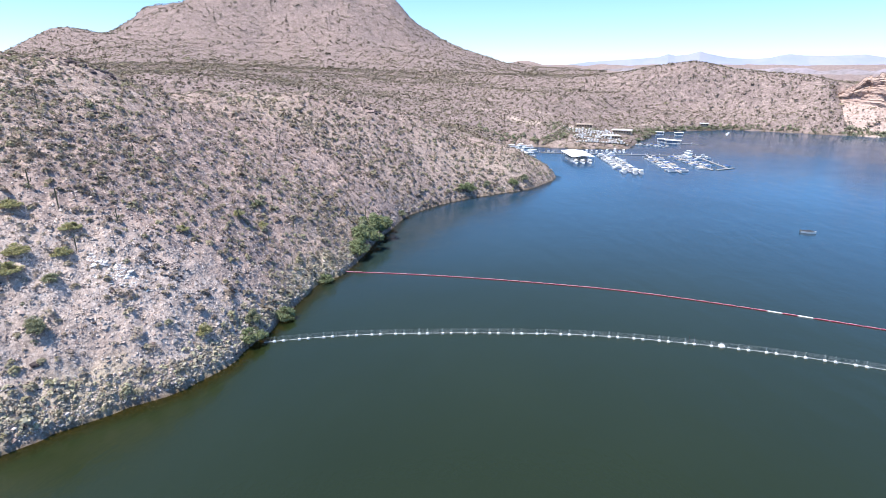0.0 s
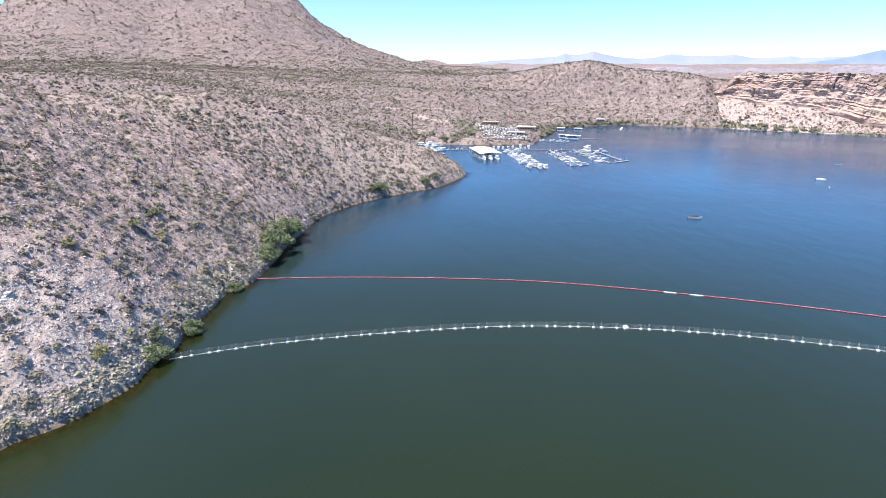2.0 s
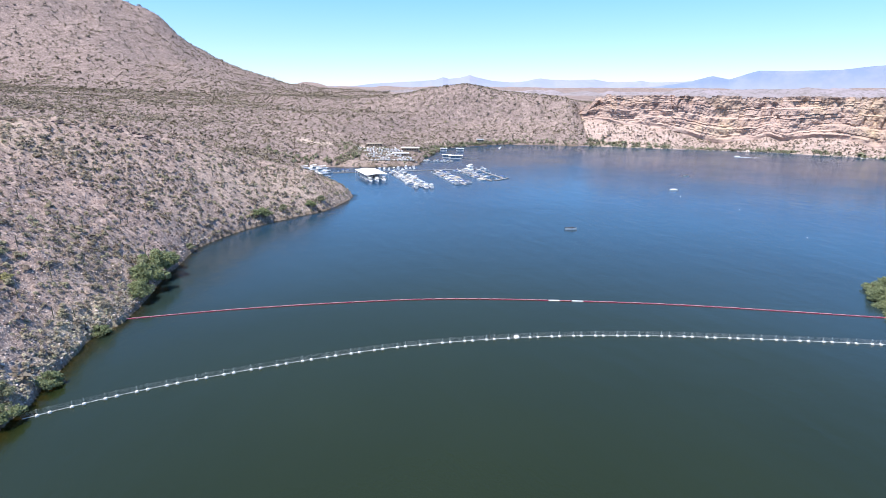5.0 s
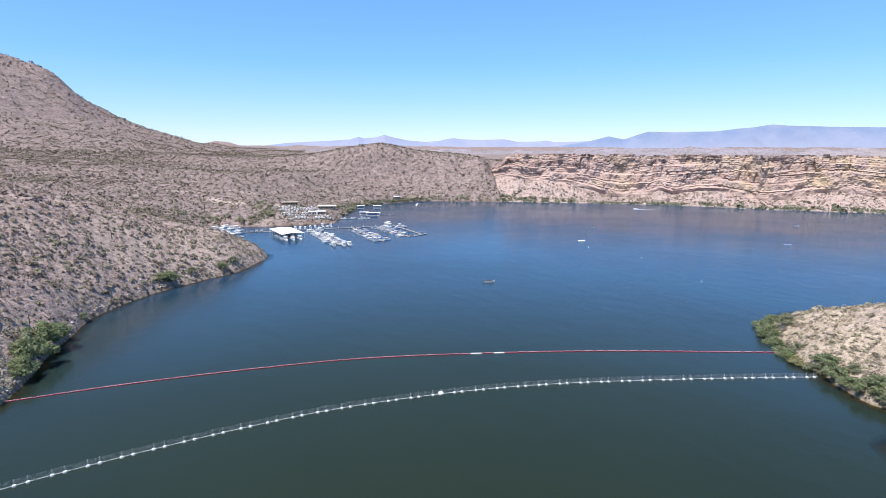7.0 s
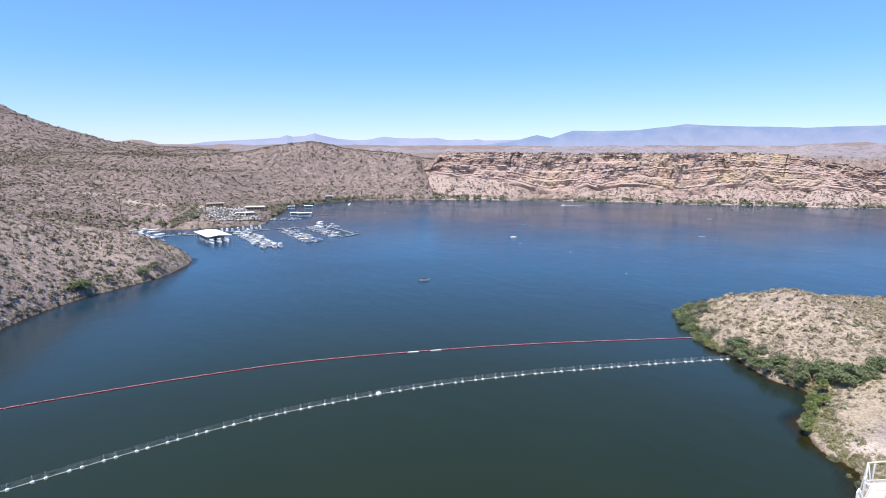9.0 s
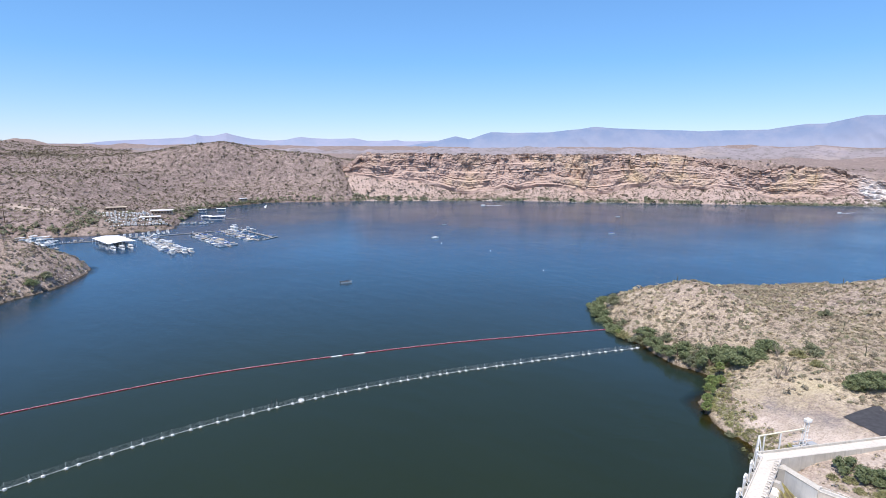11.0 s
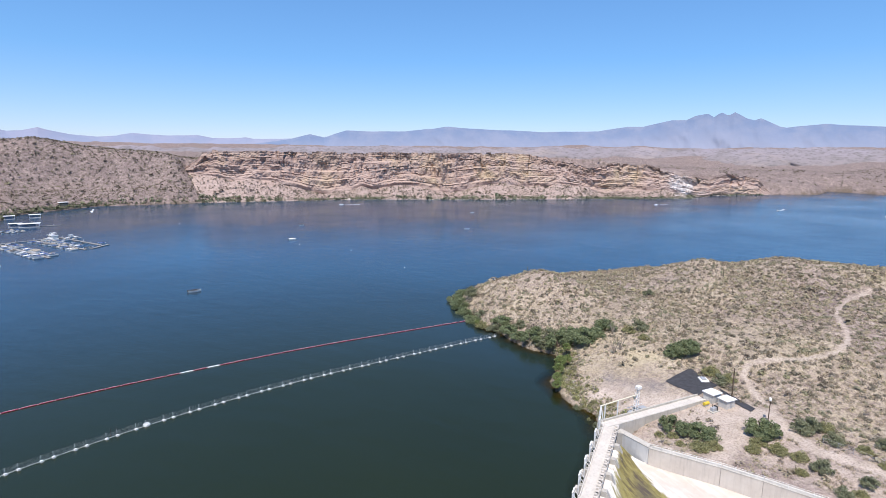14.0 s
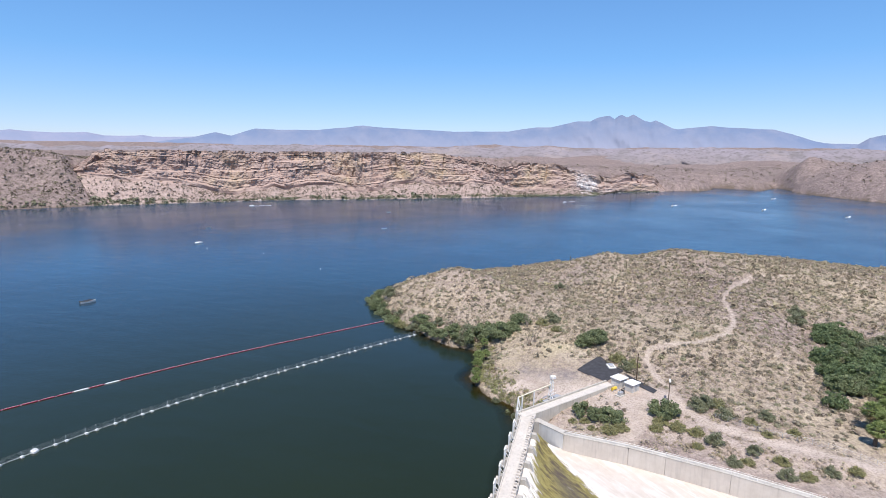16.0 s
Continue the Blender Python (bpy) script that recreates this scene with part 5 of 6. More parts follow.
PALE_BOOM = [(-52, 141.2), (-31, 145.7), (-4, 147.2), (22, 147.2), (46, 145.8), (72, 140.6), (96, 134), (122, 124), (147, 112), (172, 99.5), (199, 85)]
RED_BOOM = [(-39, 199.5), (-9, 196.3), (23, 190.5), (61, 181.5), (85, 172.5), (109, 161.5), (136, 148.5), (157, 137), (185, 120), (213, 103)]
barrier = thing("floating_barrier", Matrix.Identity(4), "white floating net barrier with posts across the lake", "barrier")
nodes = spaced(PALE_BOOM, 7.05)
bm = rod(bmesh.new(), (0.12, 0, 0.12), (6.93, 0, 0.12), 0.09, n=8)
pipe0 = part("pipe", bm, GREY_STEEL, barrier, "pale grey float pipe")
pipe0.data.materials[0] = plain("pale_pipe", (0.46, 0.48, 0.48), 0.5)
bm = box(bmesh.new(), -0.36, 0.36, -0.66, 0.3, -0.15, 0.34, 0.08)
box(bm, -0.26, 0.26, -0.68, -0.2, 0.0, 0.5, 0.05)
float0 = part("float", bm, WHITE_PLASTIC, barrier, "white plastic float")
bm = rod(bmesh.new(), (0, 0.25, 0.2), (0, 0.25, 1.5), 0.045, n=6)
bmesh.ops.create_icosphere(bm, subdivisions=1, radius=0.1, matrix=Matrix.Translation((0, 0.25, 1.55)))
post0 = part("post", bm, GREY_STEEL, barrier, "steel net post with a pale cap")
bm = bmesh.new()
for k in range(5):
    rod(bm, (0, 0.25, 0.25 + 0.29 * k), (7.05, 0.25, 0.25 + 0.29 * k), 0.011, n=3)
for k in range(35):
    rod(bm, (0.2 * k, 0.25, 0.22), (0.2 * k, 0.25, 1.42), 0.008, n=3)
net0 = part("net", bm, NET, barrier, "wire net")
for k, (a, b) in enumerate(zip(nodes, nodes[1:])):
    yaw = math.atan2(b[1] - a[1], b[0] - a[0])
    m = Matrix.Translation((*a, 0)) @ Matrix.Rotation(yaw, 4, "Z") @ Matrix.Diagonal((np.hypot(*(b - a)) / 7.05, 1, 1, 1))
    for src, offs in ((pipe0, (0,)), (net0, (0,)), (float0, (3.1, 5.6)), (post0, (3.1, 5.6))):
        for o in offs:
            mm = m @ Matrix.Translation((o, 0, 0))
            if k == 0 and o == offs[0]:
                src.matrix_basis = mm
            else:
                part_copy(src, mm)
buoy_box = thing("marker_float", Matrix.Translation((79.5, 139, 0)) @ Matrix.Rotation(-0.3, 4, "Z"), "large white marker float tied to the barrier", "float")
part("hull", box(bmesh.new(), -0.8, 0.8, -0.7, 0.5, -0.2, 0.55, 0.15), WHITE_PLASTIC, buoy_box)
part("cap", box(bmesh.new(), -0.4, 0.4, -0.4, 0.3, 0.55, 0.8, 0.08), WHITE_PLASTIC, buoy_box)
for dx in (0, 1.3):
    gp = thing("gate_post", Matrix.Translation((71.5 + dx, 141.9 - 0.35 * dx, 0)), "dark upright gate post on the barrier", "post", "gate posts")
    part("pole", rod(bmesh.new(), (0, 0, -0.3), (0, 0, 2.0), 0.09, n=8), DARK_STEEL, gp)
    part("collar", rod(bmesh.new(), (0, 0, 0.0), (0, 0, 0.3), 0.2, n=8), DARK_STEEL, gp)
boom = thing("debris_boom", Matrix.Identity(4), "red floating debris boom in linked sections", "boom")
nodes = spaced(RED_BOOM, 4.3)
bm = rod(bmesh.new(), (0.2, 0, 0.12), (4.1, 0, 0.12), 0.17, n=10)
red0 = part("section", bm, RED_FLOAT, boom)
white0 = part("section", rod(bmesh.new(), (0.2, 0, 0.12), (4.1, 0, 0.12), 0.24, n=10), WHITE_PLASTIC, boom, "white section")
strip0 = part("bleached_strip", box(bmesh.new(), 0.5, 3.8, -0.08, 0.08, 0.24, 0.325, 0.02), RED_PALE, boom, "sun-bleached pale top")
joint0 = part("coupling", box(bmesh.new(), -0.22, 0.22, -0.1, 0.1, -0.02, 0.24, 0.03), RED_PALE, boom, "pale coupling")
pale_k = int(np.argmin(np.hypot(nodes[:, 0] - 106.5, nodes[:, 1] - 163)))
first = set()
for k, (a, b) in enumerate(zip(nodes, nodes[1:])):
    m = Matrix.Translation((*a, 0)) @ Matrix.Rotation(math.atan2(b[1] - a[1], b[0] - a[0]), 4, "Z")
    for src in (white0 if k in (pale_k, pale_k + 2) else red0, strip0, joint0):
        if src in first:
            part_copy(src, m)
        else:
            src.matrix_basis = m
            first.add(src)


# ---- spillway and dam road ----
def concrete_floor():
    m = Nodes("chute_concrete")
    c = m.mix(m.grey(m.noise(0.3, 6, 0.65), 0.3, 0.7), (0.50, 0.44, 0.375), (0.60, 0.54, 0.475))
    c = m.mix(m.grey(m.noise(1.0, 5, 0.6, 0.5, m.stretch(0.10, 0.6, 0.4, radians(52))), 0.50, 0.66, 0, 0.5), c, (0.70, 0.67, 0.63))
    flow = m.noise(1.0, 7, 0.7, 0.8, m.stretch(0.16, 0.85, 0.4, radians(52)))
    fine = m.noise(1.0, 6, 0.75, 0.5, m.stretch(0.5, 2.6, 0.4, radians(52)))
    wet = m.math("ADD", m.math("MULTIPLY", flow, 0.7), m.math("MULTIPLY", fine, 0.3))
    green = m.ramp(wet, (0.36, (0.05, 0.042, 0.032)), (0.44, (0.12, 0.095, 0.055)), (0.49, (0.20, 0.17, 0.055)), (0.54, (0.30, 0.26, 0.10)), (0.60, (0.17, 0.155, 0.05)), (0.67, (0.50, 0.45, 0.36)))
    green = m.mix(m.math("MULTIPLY", m.attr("core"), m.grey(fine, 0.40, 0.60, 1.0, 0.6)), green, (0.09, 0.074, 0.062))
    edge = m.math("ADD", m.attr("algae"), m.math("MULTIPLY", m.math("SUBTRACT", wet, 0.5), 1.5))
    c = m.mix(m.grey(edge, 0.10, 0.30, 0, 0.85), c, m.ramp(fine, (0.38, (0.45, 0.40, 0.34)), (0.52, (0.80, 0.78, 0.75))))
    m.bump(m.noise(2.5, 6), 0.3, 0.1)
    return m.done(m.mix(m.grey(edge, 0.40, 0.52), c, green), 0.8, 0, 0.25)


BRIDGE = Matrix.Translation((128.8, 26.0, 0)) @ Matrix.Rotation(radians(185.2), 4, "Z")
xs, ys = np.meshgrid(np.linspace(58, 124.9, 100), np.linspace(-110, 23.5, 150), indexing="ij")
down = 26 - (128.8 - xs) * 0.09 - ys  # metres below the bridge
fz = 2.9 + 3.2 * np.exp(-np.maximum(down - 3.5, 0) / 2.2) - 0.004 * np.maximum(down - 10, 0) ** 1.2
outer = 5.5 + 0.95 * np.clip(124 - xs, 0, 30)
algae = np.clip(1.2 - np.abs(down - (outer + 3) / 2) / ((outer - 3) / 2 + 1), 0, 1)
core = np.clip(1.1 - np.abs(down - outer * 0.62) / (1.0 + 0.16 * outer), 0, 1) * np.clip((down - 6) / 3, 0, 1)
fi = np.arange(xs.size).reshape(xs.shape)
fq = np.stack([fi[:-1, :-1], fi[1:, :-1], fi[1:, 1:], fi[:-1, 1:]], -1).reshape(-1, 4)
floor = mesh_object("spillway_floor", np.stack([xs, ys, fz], -1).reshape(-1, 3), fq, concrete_floor(), smooth=True, attrs=[("algae", algae.ravel()), ("core", core.ravel())])
tagged(floor, "pale concrete spillway floor with yellow-green algae streaks", "spillway", kind="structure")

bridge = thing("spillway_bridge", BRIDGE, "weathered concrete spillway bridge with white gate frames", "bridge")
part("deck", box(bmesh.new(), -2.5, 68, -1.5, 2.1, 7.3, 8.0, 0.05), CONCRETE_PALE, bridge)
part("kerb", box(bmesh.new(), -0.2, 68, -1.5, -1.25, 8.003, 8.35, 0.04), CONCRETE_PALE, bridge)
part("gate_sill", box(bmesh.new(), -3.5, 68, -1.0, 2.0, -6, 5.2, 0.05), CONCRETE_GREY, bridge)
hoist0 = pier0 = frame0 = foot0 = brace0 = None
for k in range(11):
    u = 0.5 + 6.4 * k
    m = Matrix.Translation((u, 0, 0))
    if k == 0:
        bm = bmesh.new()
        vs8 = [bm.verts.new(p) for p in ((-0.6, -2.6, -4), (0.6, -2.6, -4), (0.6, 4.6, -4), (-0.6, 4.6, -4), (-0.6, -2.6, 7.29), (0.6, -2.6, 7.29), (0.6, 3.2, 7.29), (-0.6, 3.2, 7.29), (0.6, 4.6, 4.2), (-0.6, 4.6, 4.2))]
        for f in ((0, 1, 5, 4), (1, 2, 8, 6, 5), (2, 3, 9, 8), (3, 0, 4, 7, 9), (4, 5, 6, 7), (7, 6, 8, 9), (0, 3, 2, 1)):
            bm.faces.new([vs8[i] for i in f])
        pier0 = part("pier", bm, CONCRETE_GREY, bridge)
        bm = bmesh.new()
        for px in (-0.75, 0.75):
            rod(bm, (px, -2.4, 5.6), (px, -2.4, 9.6), 0.16, n=6)
        box(bm, -0.95, 0.95, -2.55, -2.25, 9.6, 9.9, 0.03)
        box(bm, -0.9, 0.9, -2.5, -2.3, 8.2, 8.4)
        frame0 = part("gate_frame", bm, WHITE_STEEL, bridge, "white steel gate frame")
        foot0 = part("frame_footing", box(bmesh.new(), -0.55, 0.55, -3.2, -1.6, 5.3, 6.6, 0.06), CONCRETE_PALE, bridge)
        bm = rod(bmesh.new(), (-0.75, -2.4, 9.5), (-0.75, -1.2, 8.0), 0.07, n=6)
        rod(bm, (0.75, -2.4, 9.5), (0.75, -1.2, 8.0), 0.07, n=6)
        brace0 = part("brace", bm, WHITE_STEEL, bridge)
        for ob in (pier0, frame0, foot0, brace0):
            ob.matrix_basis = m
    else:
        for ob in (pier0, frame0, foot0, brace0):
            part_copy(ob, m)
for k in range(32):
    u = 1.2 + 2.1 * k
    if hoist0 is None:
        bm = box(bmesh.new(), -0.6, 0.6, 1.15, 2.05, 8.002, 8.6, 0.06)
        box(bm, -0.35, 0.1, 1.3, 1.9, 8.6, 9.0, 0.05)
        hoist0 = part("hoist_block", bm, CONCRETE_PALE, bridge)
        gap0 = part("hoist_drum", rod(bmesh.new(), (0.65, 1.6, 8.28), (1.45, 1.6, 8.28), 0.27, n=8), DARK_STEEL, bridge)
        hoist0.matrix_basis = gap0.matrix_basis = Matrix.Translation((u, 0, 0))
    else:
        part_copy(hoist0, Matrix.Translation((u, 0, 0)))
        if k % 3:
            part_copy(gap0, Matrix.Translation((u, 0, 0)))
for k in range(10):
    bay = part("gate", box(bmesh.new(), 1.11, 6.3, -1.9, -1.4, -2, 6.6, 0.03), GREY_STEEL, bridge, "grey steel spillway gate") if k == 0 else part_copy(bay, Matrix.Translation((6.4 * k, 0, 0)))

ROAD = Matrix.Translation((130.2, 26.6, 0)) @ Matrix.Rotation(math.atan2(-19.2, 28.6), 4, "Z")
road = thing("dam_road", ROAD, "narrow pale concrete road on a walled bank", "road", kind="structure")
part("road_slab", box(bmesh.new(), -1.6, 34, -1.3, 1.3, 2.0, 7.85, 0.03), CONCRETE_PALE, road)
for k in range(6):
    for y0, y1, top in ((1.304, 1.6, 8.4), (-1.6, -1.304, 8.1)):
        part("parapet_panel", box(bmesh.new(), -1.5 + 5.9 * k, 4.36 + 5.9 * k, y0, y1, 2.0, top, 0.03), CONCRETE, road)
WALL = thing("wing_wall", Matrix.Identity(4), "tall grey concrete spillway side wall with a pipe rail", "wall", kind="structure")


def wall_run(a, b, n, z0, z1, mats, rail=True):
    a, b = Vector((*a, 0)), Vector((*b, 0))
    d = b - a
    m = Matrix.Translation(a) @ Matrix.Rotation(math.atan2(d.y, d.x), 4, "Z")
    l = d.length / n
    for k in range(n):
        ob = part("wall_panel", box(bmesh.new(), l * k + 0.02, l * (k + 1) - 0.02, -1.6, 0.0, z0, z1, 0.03), mats[k % len(mats)], WALL)
        ob.matrix_basis = m
        ob = part("coping", box(bmesh.new(), l * k, l * (k + 1) - 0.01, -1.65, 0.06, z1 + 0.003, z1 + 0.2, 0.03), CONCRETE, WALL)
        ob.matrix_basis = m
        if rail:
            for j in range(3):
                ob = part("rail_post", rod(bmesh.new(), (l * (k + j / 3), -0.4, z1 + 0.2), (l * (k + j / 3), -0.4, z1 + 1.1), 0.035, n=5), WHITE_STEEL, WALL)
                ob.matrix_basis = m
            bm = rod(bmesh.new(), (l * k, -0.4, z1 + 1.08), (l * (k + 1), -0.4, z1 + 1.08), 0.035, n=5)
            rod(bm, (l * k, -0.4, z1 + 0.65), (l * (k + 1), -0.4, z1 + 0.65), 0.03, n=5)
            part("handrail", bm, WHITE_STEEL, WALL).matrix_basis = m


PANEL_A = make_concrete("wall_concrete_a", (0.50, 0.45, 0.395), (0.60, 0.55, 0.49), 0.35)
PANEL_B = make_concrete("wall_concrete_b", (0.53, 0.48, 0.42), (0.62, 0.575, 0.515), 0.3)
PANEL_C = make_concrete("wall_concrete_c", (0.55, 0.56, 0.56), (0.66, 0.66, 0.65), 0.3)
wall_run((124.6, 16.1), (128.8, 24.2), 1, 0, 7.2, (PANEL_C,), False)
TURNS = [(100, -100), (110, -62), (118, -34), (121, -20), (123, -7), (124, 1), (124.4, 16)]
for k, (a, b) in enumerate(zip(TURNS, TURNS[1:])):
    wall_run(a, b, (3, 2, 1, 1, 1, 1)[k], 0, 7.2, (PANEL_A, PANEL_B) if k % 2 else (PANEL_B, PANEL_A))

# asphalt pads laid on the ground
def pad(name, corners, nx, ny, mat, lift, label):
    a, b, c, d = (np.array(p, float) for p in corners)
    s, t2 = np.meshgrid(np.linspace(0, 1, nx), np.linspace(0, 1, ny), indexing="ij")
    pts = ((1 - s) * (1 - t2))[..., None] * a + (s * (1 - t2))[..., None] * b + (s * t2)[..., None] * c + ((1 - s) * t2)[..., None] * d
    z = land(pts[..., 0], pts[..., 1])[0] + lift
    i = np.arange(s.size).reshape(s.shape)
    q = np.stack([i[:-1, :-1], i[1:, :-1], i[1:, 1:], i[:-1, 1:]], -1).reshape(-1, 4)
    ob = mesh_object(name, np.stack([pts[..., 0], pts[..., 1], z], -1).reshape(-1, 3), q, mat, smooth=True)
    return tagged(ob, label, "pavement", kind="structure")


pad("pavement", [(167.5, 18.5), (160, 9), (170, 4.5), (180, 13)], 20, 20, ASPHALT, 0.14, "dark asphalt pad beside the dam road")
pad("pavement", [(168.5, 4.4), (160.3, 0.9), (155.6, -4.2), (158.2, -5.2)], 5, 14, ASPHALT, 0.14, "dark asphalt drive behind the sheds")


def shed(m, w, d, h, label):
    ob = thing("equipment_shed", m, label, "shed", "equipment sheds")
    part("wall", box(bmesh.new(), -w / 2, w / 2, -d / 2, d / 2, -0.3, h, 0.03), plain("shed_wall", (0.55, 0.53, 0.49), 0.7), ob)
    part("roof", box(bmesh.new(), -w / 2 - 0.3, w / 2 + 0.3, -d / 2 - 0.3, d / 2 + 0.3, h + 0.003, h + 0.22, 0.04), ROOF_WHITE, ob, "flat white roof")
    door = part("door", box(bmesh.new(), -0.45, 0.45, -d / 2 - 0.05, -d / 2 - 0.004, 0.0, 2.0, 0.01), GREY_STEEL, ob)
    part("handle", box(bmesh.new(), 0.3, 0.36, -d / 2 - 0.1, -d / 2 - 0.054, 0.95, 1.1, 0.01), DARK_STEEL, door)
    part("vent", box(bmesh.new(), w / 2 + 0.004, w / 2 + 0.06, -0.4, 0.4, 1.4, 1.9, 0.01), DARK_STEEL, ob)
    return ob


YAW = math.atan2(-19.2, 28.6)
shed(put(158.2, 5.3, 1, YAW), 3.3, 3.0, 2.5, "small pale equipment shed with a flat white roof")
shed(put(156.2, 1.6, 1, YAW), 3.2, 2.6, 2.2, "low pale shed with a white roof")
gen = thing("generator", put(152.2, 4.4, 1, YAW), "grey steel generator frame on a concrete base", "generator")
part("base", box(bmesh.new(), -1.4, 1.4, -0.9, 0.9, -0.3, 0.25, 0.03), CONCRETE, gen)
part("engine", box(bmesh.new(), -0.9, 0.6, -0.5, 0.5, 0.253, 1.2, 0.1), GREY_STEEL, gen)
part("radiator", box(bmesh.new(), 0.65, 0.95, -0.6, 0.6, 0.253, 1.5, 0.04), DARK_STEEL, gen)
part("exhaust", rod(bmesh.new(), (-0.3, 0.2, 1.2), (-0.3, 0.2, 2.0), 0.08, n=8), DARK_STEEL, gen)
tank = thing("tank", put(154.6, 6.4, 1, YAW), "small yellow fuel tank by the shed", "tank")
part("shell", rod(bmesh.new(), (-0.9, 0, 0.7), (0.9, 0, 0.7), 0.45, n=14), YELLOW, tank)
part("cradle", box(bmesh.new(), -0.7, 0.7, -0.35, 0.35, -0.2, 0.4, 0.02), GREY_STEEL, tank)
pallet = thing("steel_frame_stack", put(172.5, 8.5, 1, 0.4), "pale grey steel frame lying on the asphalt", "frame")
part("frame", box(bmesh.new(), -1.7, 1.7, -1.2, 1.2, 0.1, 0.5, 0.08), WHITE_STEEL, pallet)
part("cover", box(bmesh.new(), -1.0, 1.0, -0.7, 0.7, 0.5, 0.9, 0.1), GREY_STEEL, pallet)
pole = thing("utility_pole", put(160.6, 0.6), "tall dark wooden utility pole", "pole")
part("post", rod(bmesh.new(), (0, 0, -0.5), (0, 0, 9.6), 0.19, 0.13, 10), WOOD_POLE, pole)
part("crossarm", box(bmesh.new(), -0.9, 0.9, -0.07, 0.07, 8.8, 8.95, 0.01), WOOD_POLE, pole)
mast = thing("utility_pole", put(66, 600), "tall dark pole above the marina trees", "pole")
part("post", rod(bmesh.new(), (0, 0, -0.5), (0, 0, 19), 0.35, 0.22, 10), WOOD_POLE, mast)
part("crossarm", box(bmesh.new(), -1.6, 1.6, -0.12, 0.12, 17.4, 17.7, 0.02), WOOD_POLE, mast)
lamp = thing("light_pole", put(152, -8), "wooden light pole with a pale box on top", "pole")
part("post", rod(bmesh.new(), (0, 0, -0.5), (0, 0, 5.9), 0.12, 0.09, 8), WOOD_POLE, lamp)
part("lamp_head", box(bmesh.new(), -0.8, 0.8, -0.25, 0.25, 5.7, 6.1, 0.05), WHITE_STEEL, lamp)

gantry = thing("trash_hoist", Matrix.Translation((132.2, 29.2, 0)) @ Matrix.Rotation(math.atan2(-7, 11.5), 4, "Z"), "white steel hoist frame with a lattice mast", "hoist")
bm = rod(bmesh.new(), (-0.9, -0.8, 5), (0, 0, 11.2), 0.16, n=6)
rod(bm, (0.9, -0.8, 5), (0, 0, 11.2), 0.16, n=6)
rod(bm, (0, 1.0, 3), (0, 0, 11.2), 0.13, n=6)
part("a_frame", bm, WHITE_STEEL, gantry)
part("beam", rod(bmesh.new(), (0, 0, 11.1), (13, 0.4, 11.0), 0.17, n=8), plain("cream_paint", (0.70, 0.64, 0.50), 0.5), gantry)
part("post", rod(bmesh.new(), (6.3, 0.2, 4.5), (6.3, 0.2, 11.0), 0.17, n=8), WHITE_STEEL, gantry)
part("post", rod(bmesh.new(), (1.6, 0.05, 4.5), (1.6, 0.05, 11.0), 0.17, n=8), WHITE_STEEL, gantry)
bm = bmesh.new()
for a, b in ((-0.5, -0.5), (0.5, -0.5), (0.5, 0.5), (-0.5, 0.5)):
    rod(bm, (13 + a, 0.4 + b, 4.5), (13.8 + a * 0.6, 0.4 + b * 0.6, 12.6), 0.08, n=5)
for k in range(7):
    z = 5 + 1.1 * k
    s = (z - 4.5) / 8.1 * 0.8
    rod(bm, (12.5 + s, -0.1, z), (13.4 + s, 0.9, z + 1.0), 0.05, n=4)
    rod(bm, (13.4 + s, -0.1, z), (12.5 + s, 0.9, z + 1.0), 0.05, n=4)
    rod(bm, (12.5 + s, -0.1, z), (13.4 + s, -0.1, z), 0.05, n=4)
part("mast", bm, WHITE_STEEL, gantry)
part("sheave_box", box(bmesh.new(), 13.2, 14.6, -0.2, 1.0, 12.6, 13.4, 0.1), WHITE_STEEL, gantry)
part("platform", box(bmesh.new(), 11.5, 17.0, -1.4, 1.6, 4.0, 6.3, 0.05), GREY_STEEL, gantry)
part("winch", box(bmesh.new(), 14.6, 16.6, -0.7, 0.9, 6.303, 7.2, 0.15), GREY_STEEL, gantry)
part("rail", box(bmesh.new(), 11.5, 17.0, -1.4, -1.3, 7.1, 7.22), WHITE_STEEL, gantry)
part("rail", box(bmesh.new(), 11.5, 17.0, 1.5, 1.6, 7.1, 7.22), WHITE_STEEL, gantry)

fence = thing("chain_fence", Matrix.Identity(4), "low wire fence with thin steel posts beside the track", "fence")
FENCE = [(146, -19), (141, -30), (140, -40), (135, -54), (130, -72)]
fp = spaced(FENCE, 3.0)
for k, (a, b) in enumerate(zip(fp, fp[1:])):
    za, zb = ground_z(*a), ground_z(*b)
    part("post", rod(bmesh.new(), (*a, za - 0.3), (*a, za + 1.5), 0.04, n=5), GREY_STEEL, fence)
    bm = rod(bmesh.new(), (*a, za + 1.45), (*b, zb + 1.45), 0.02, n=4)
    for h in (0.3, 0.7, 1.1):
        rod(bm, (*a, za + h), (*b, zb + h), 0.012, n=3)
    part("wire", bm, GREY_STEEL, fence)
anchor = thing("boom_anchor", put(207, 90), "pale concrete anchor block of the barrier", "anchor")
part("block", box(bmesh.new(), -1.2, 1.2, -0.8, 0.8, -0.4, 0.9, 0.06), CONCRETE_PALE, anchor)
part("cable", rod(bmesh.new(), (-1, -1, 0.5), (-8, -6, -3.0), 0.05, n=5), GREY_STEEL, anchor)


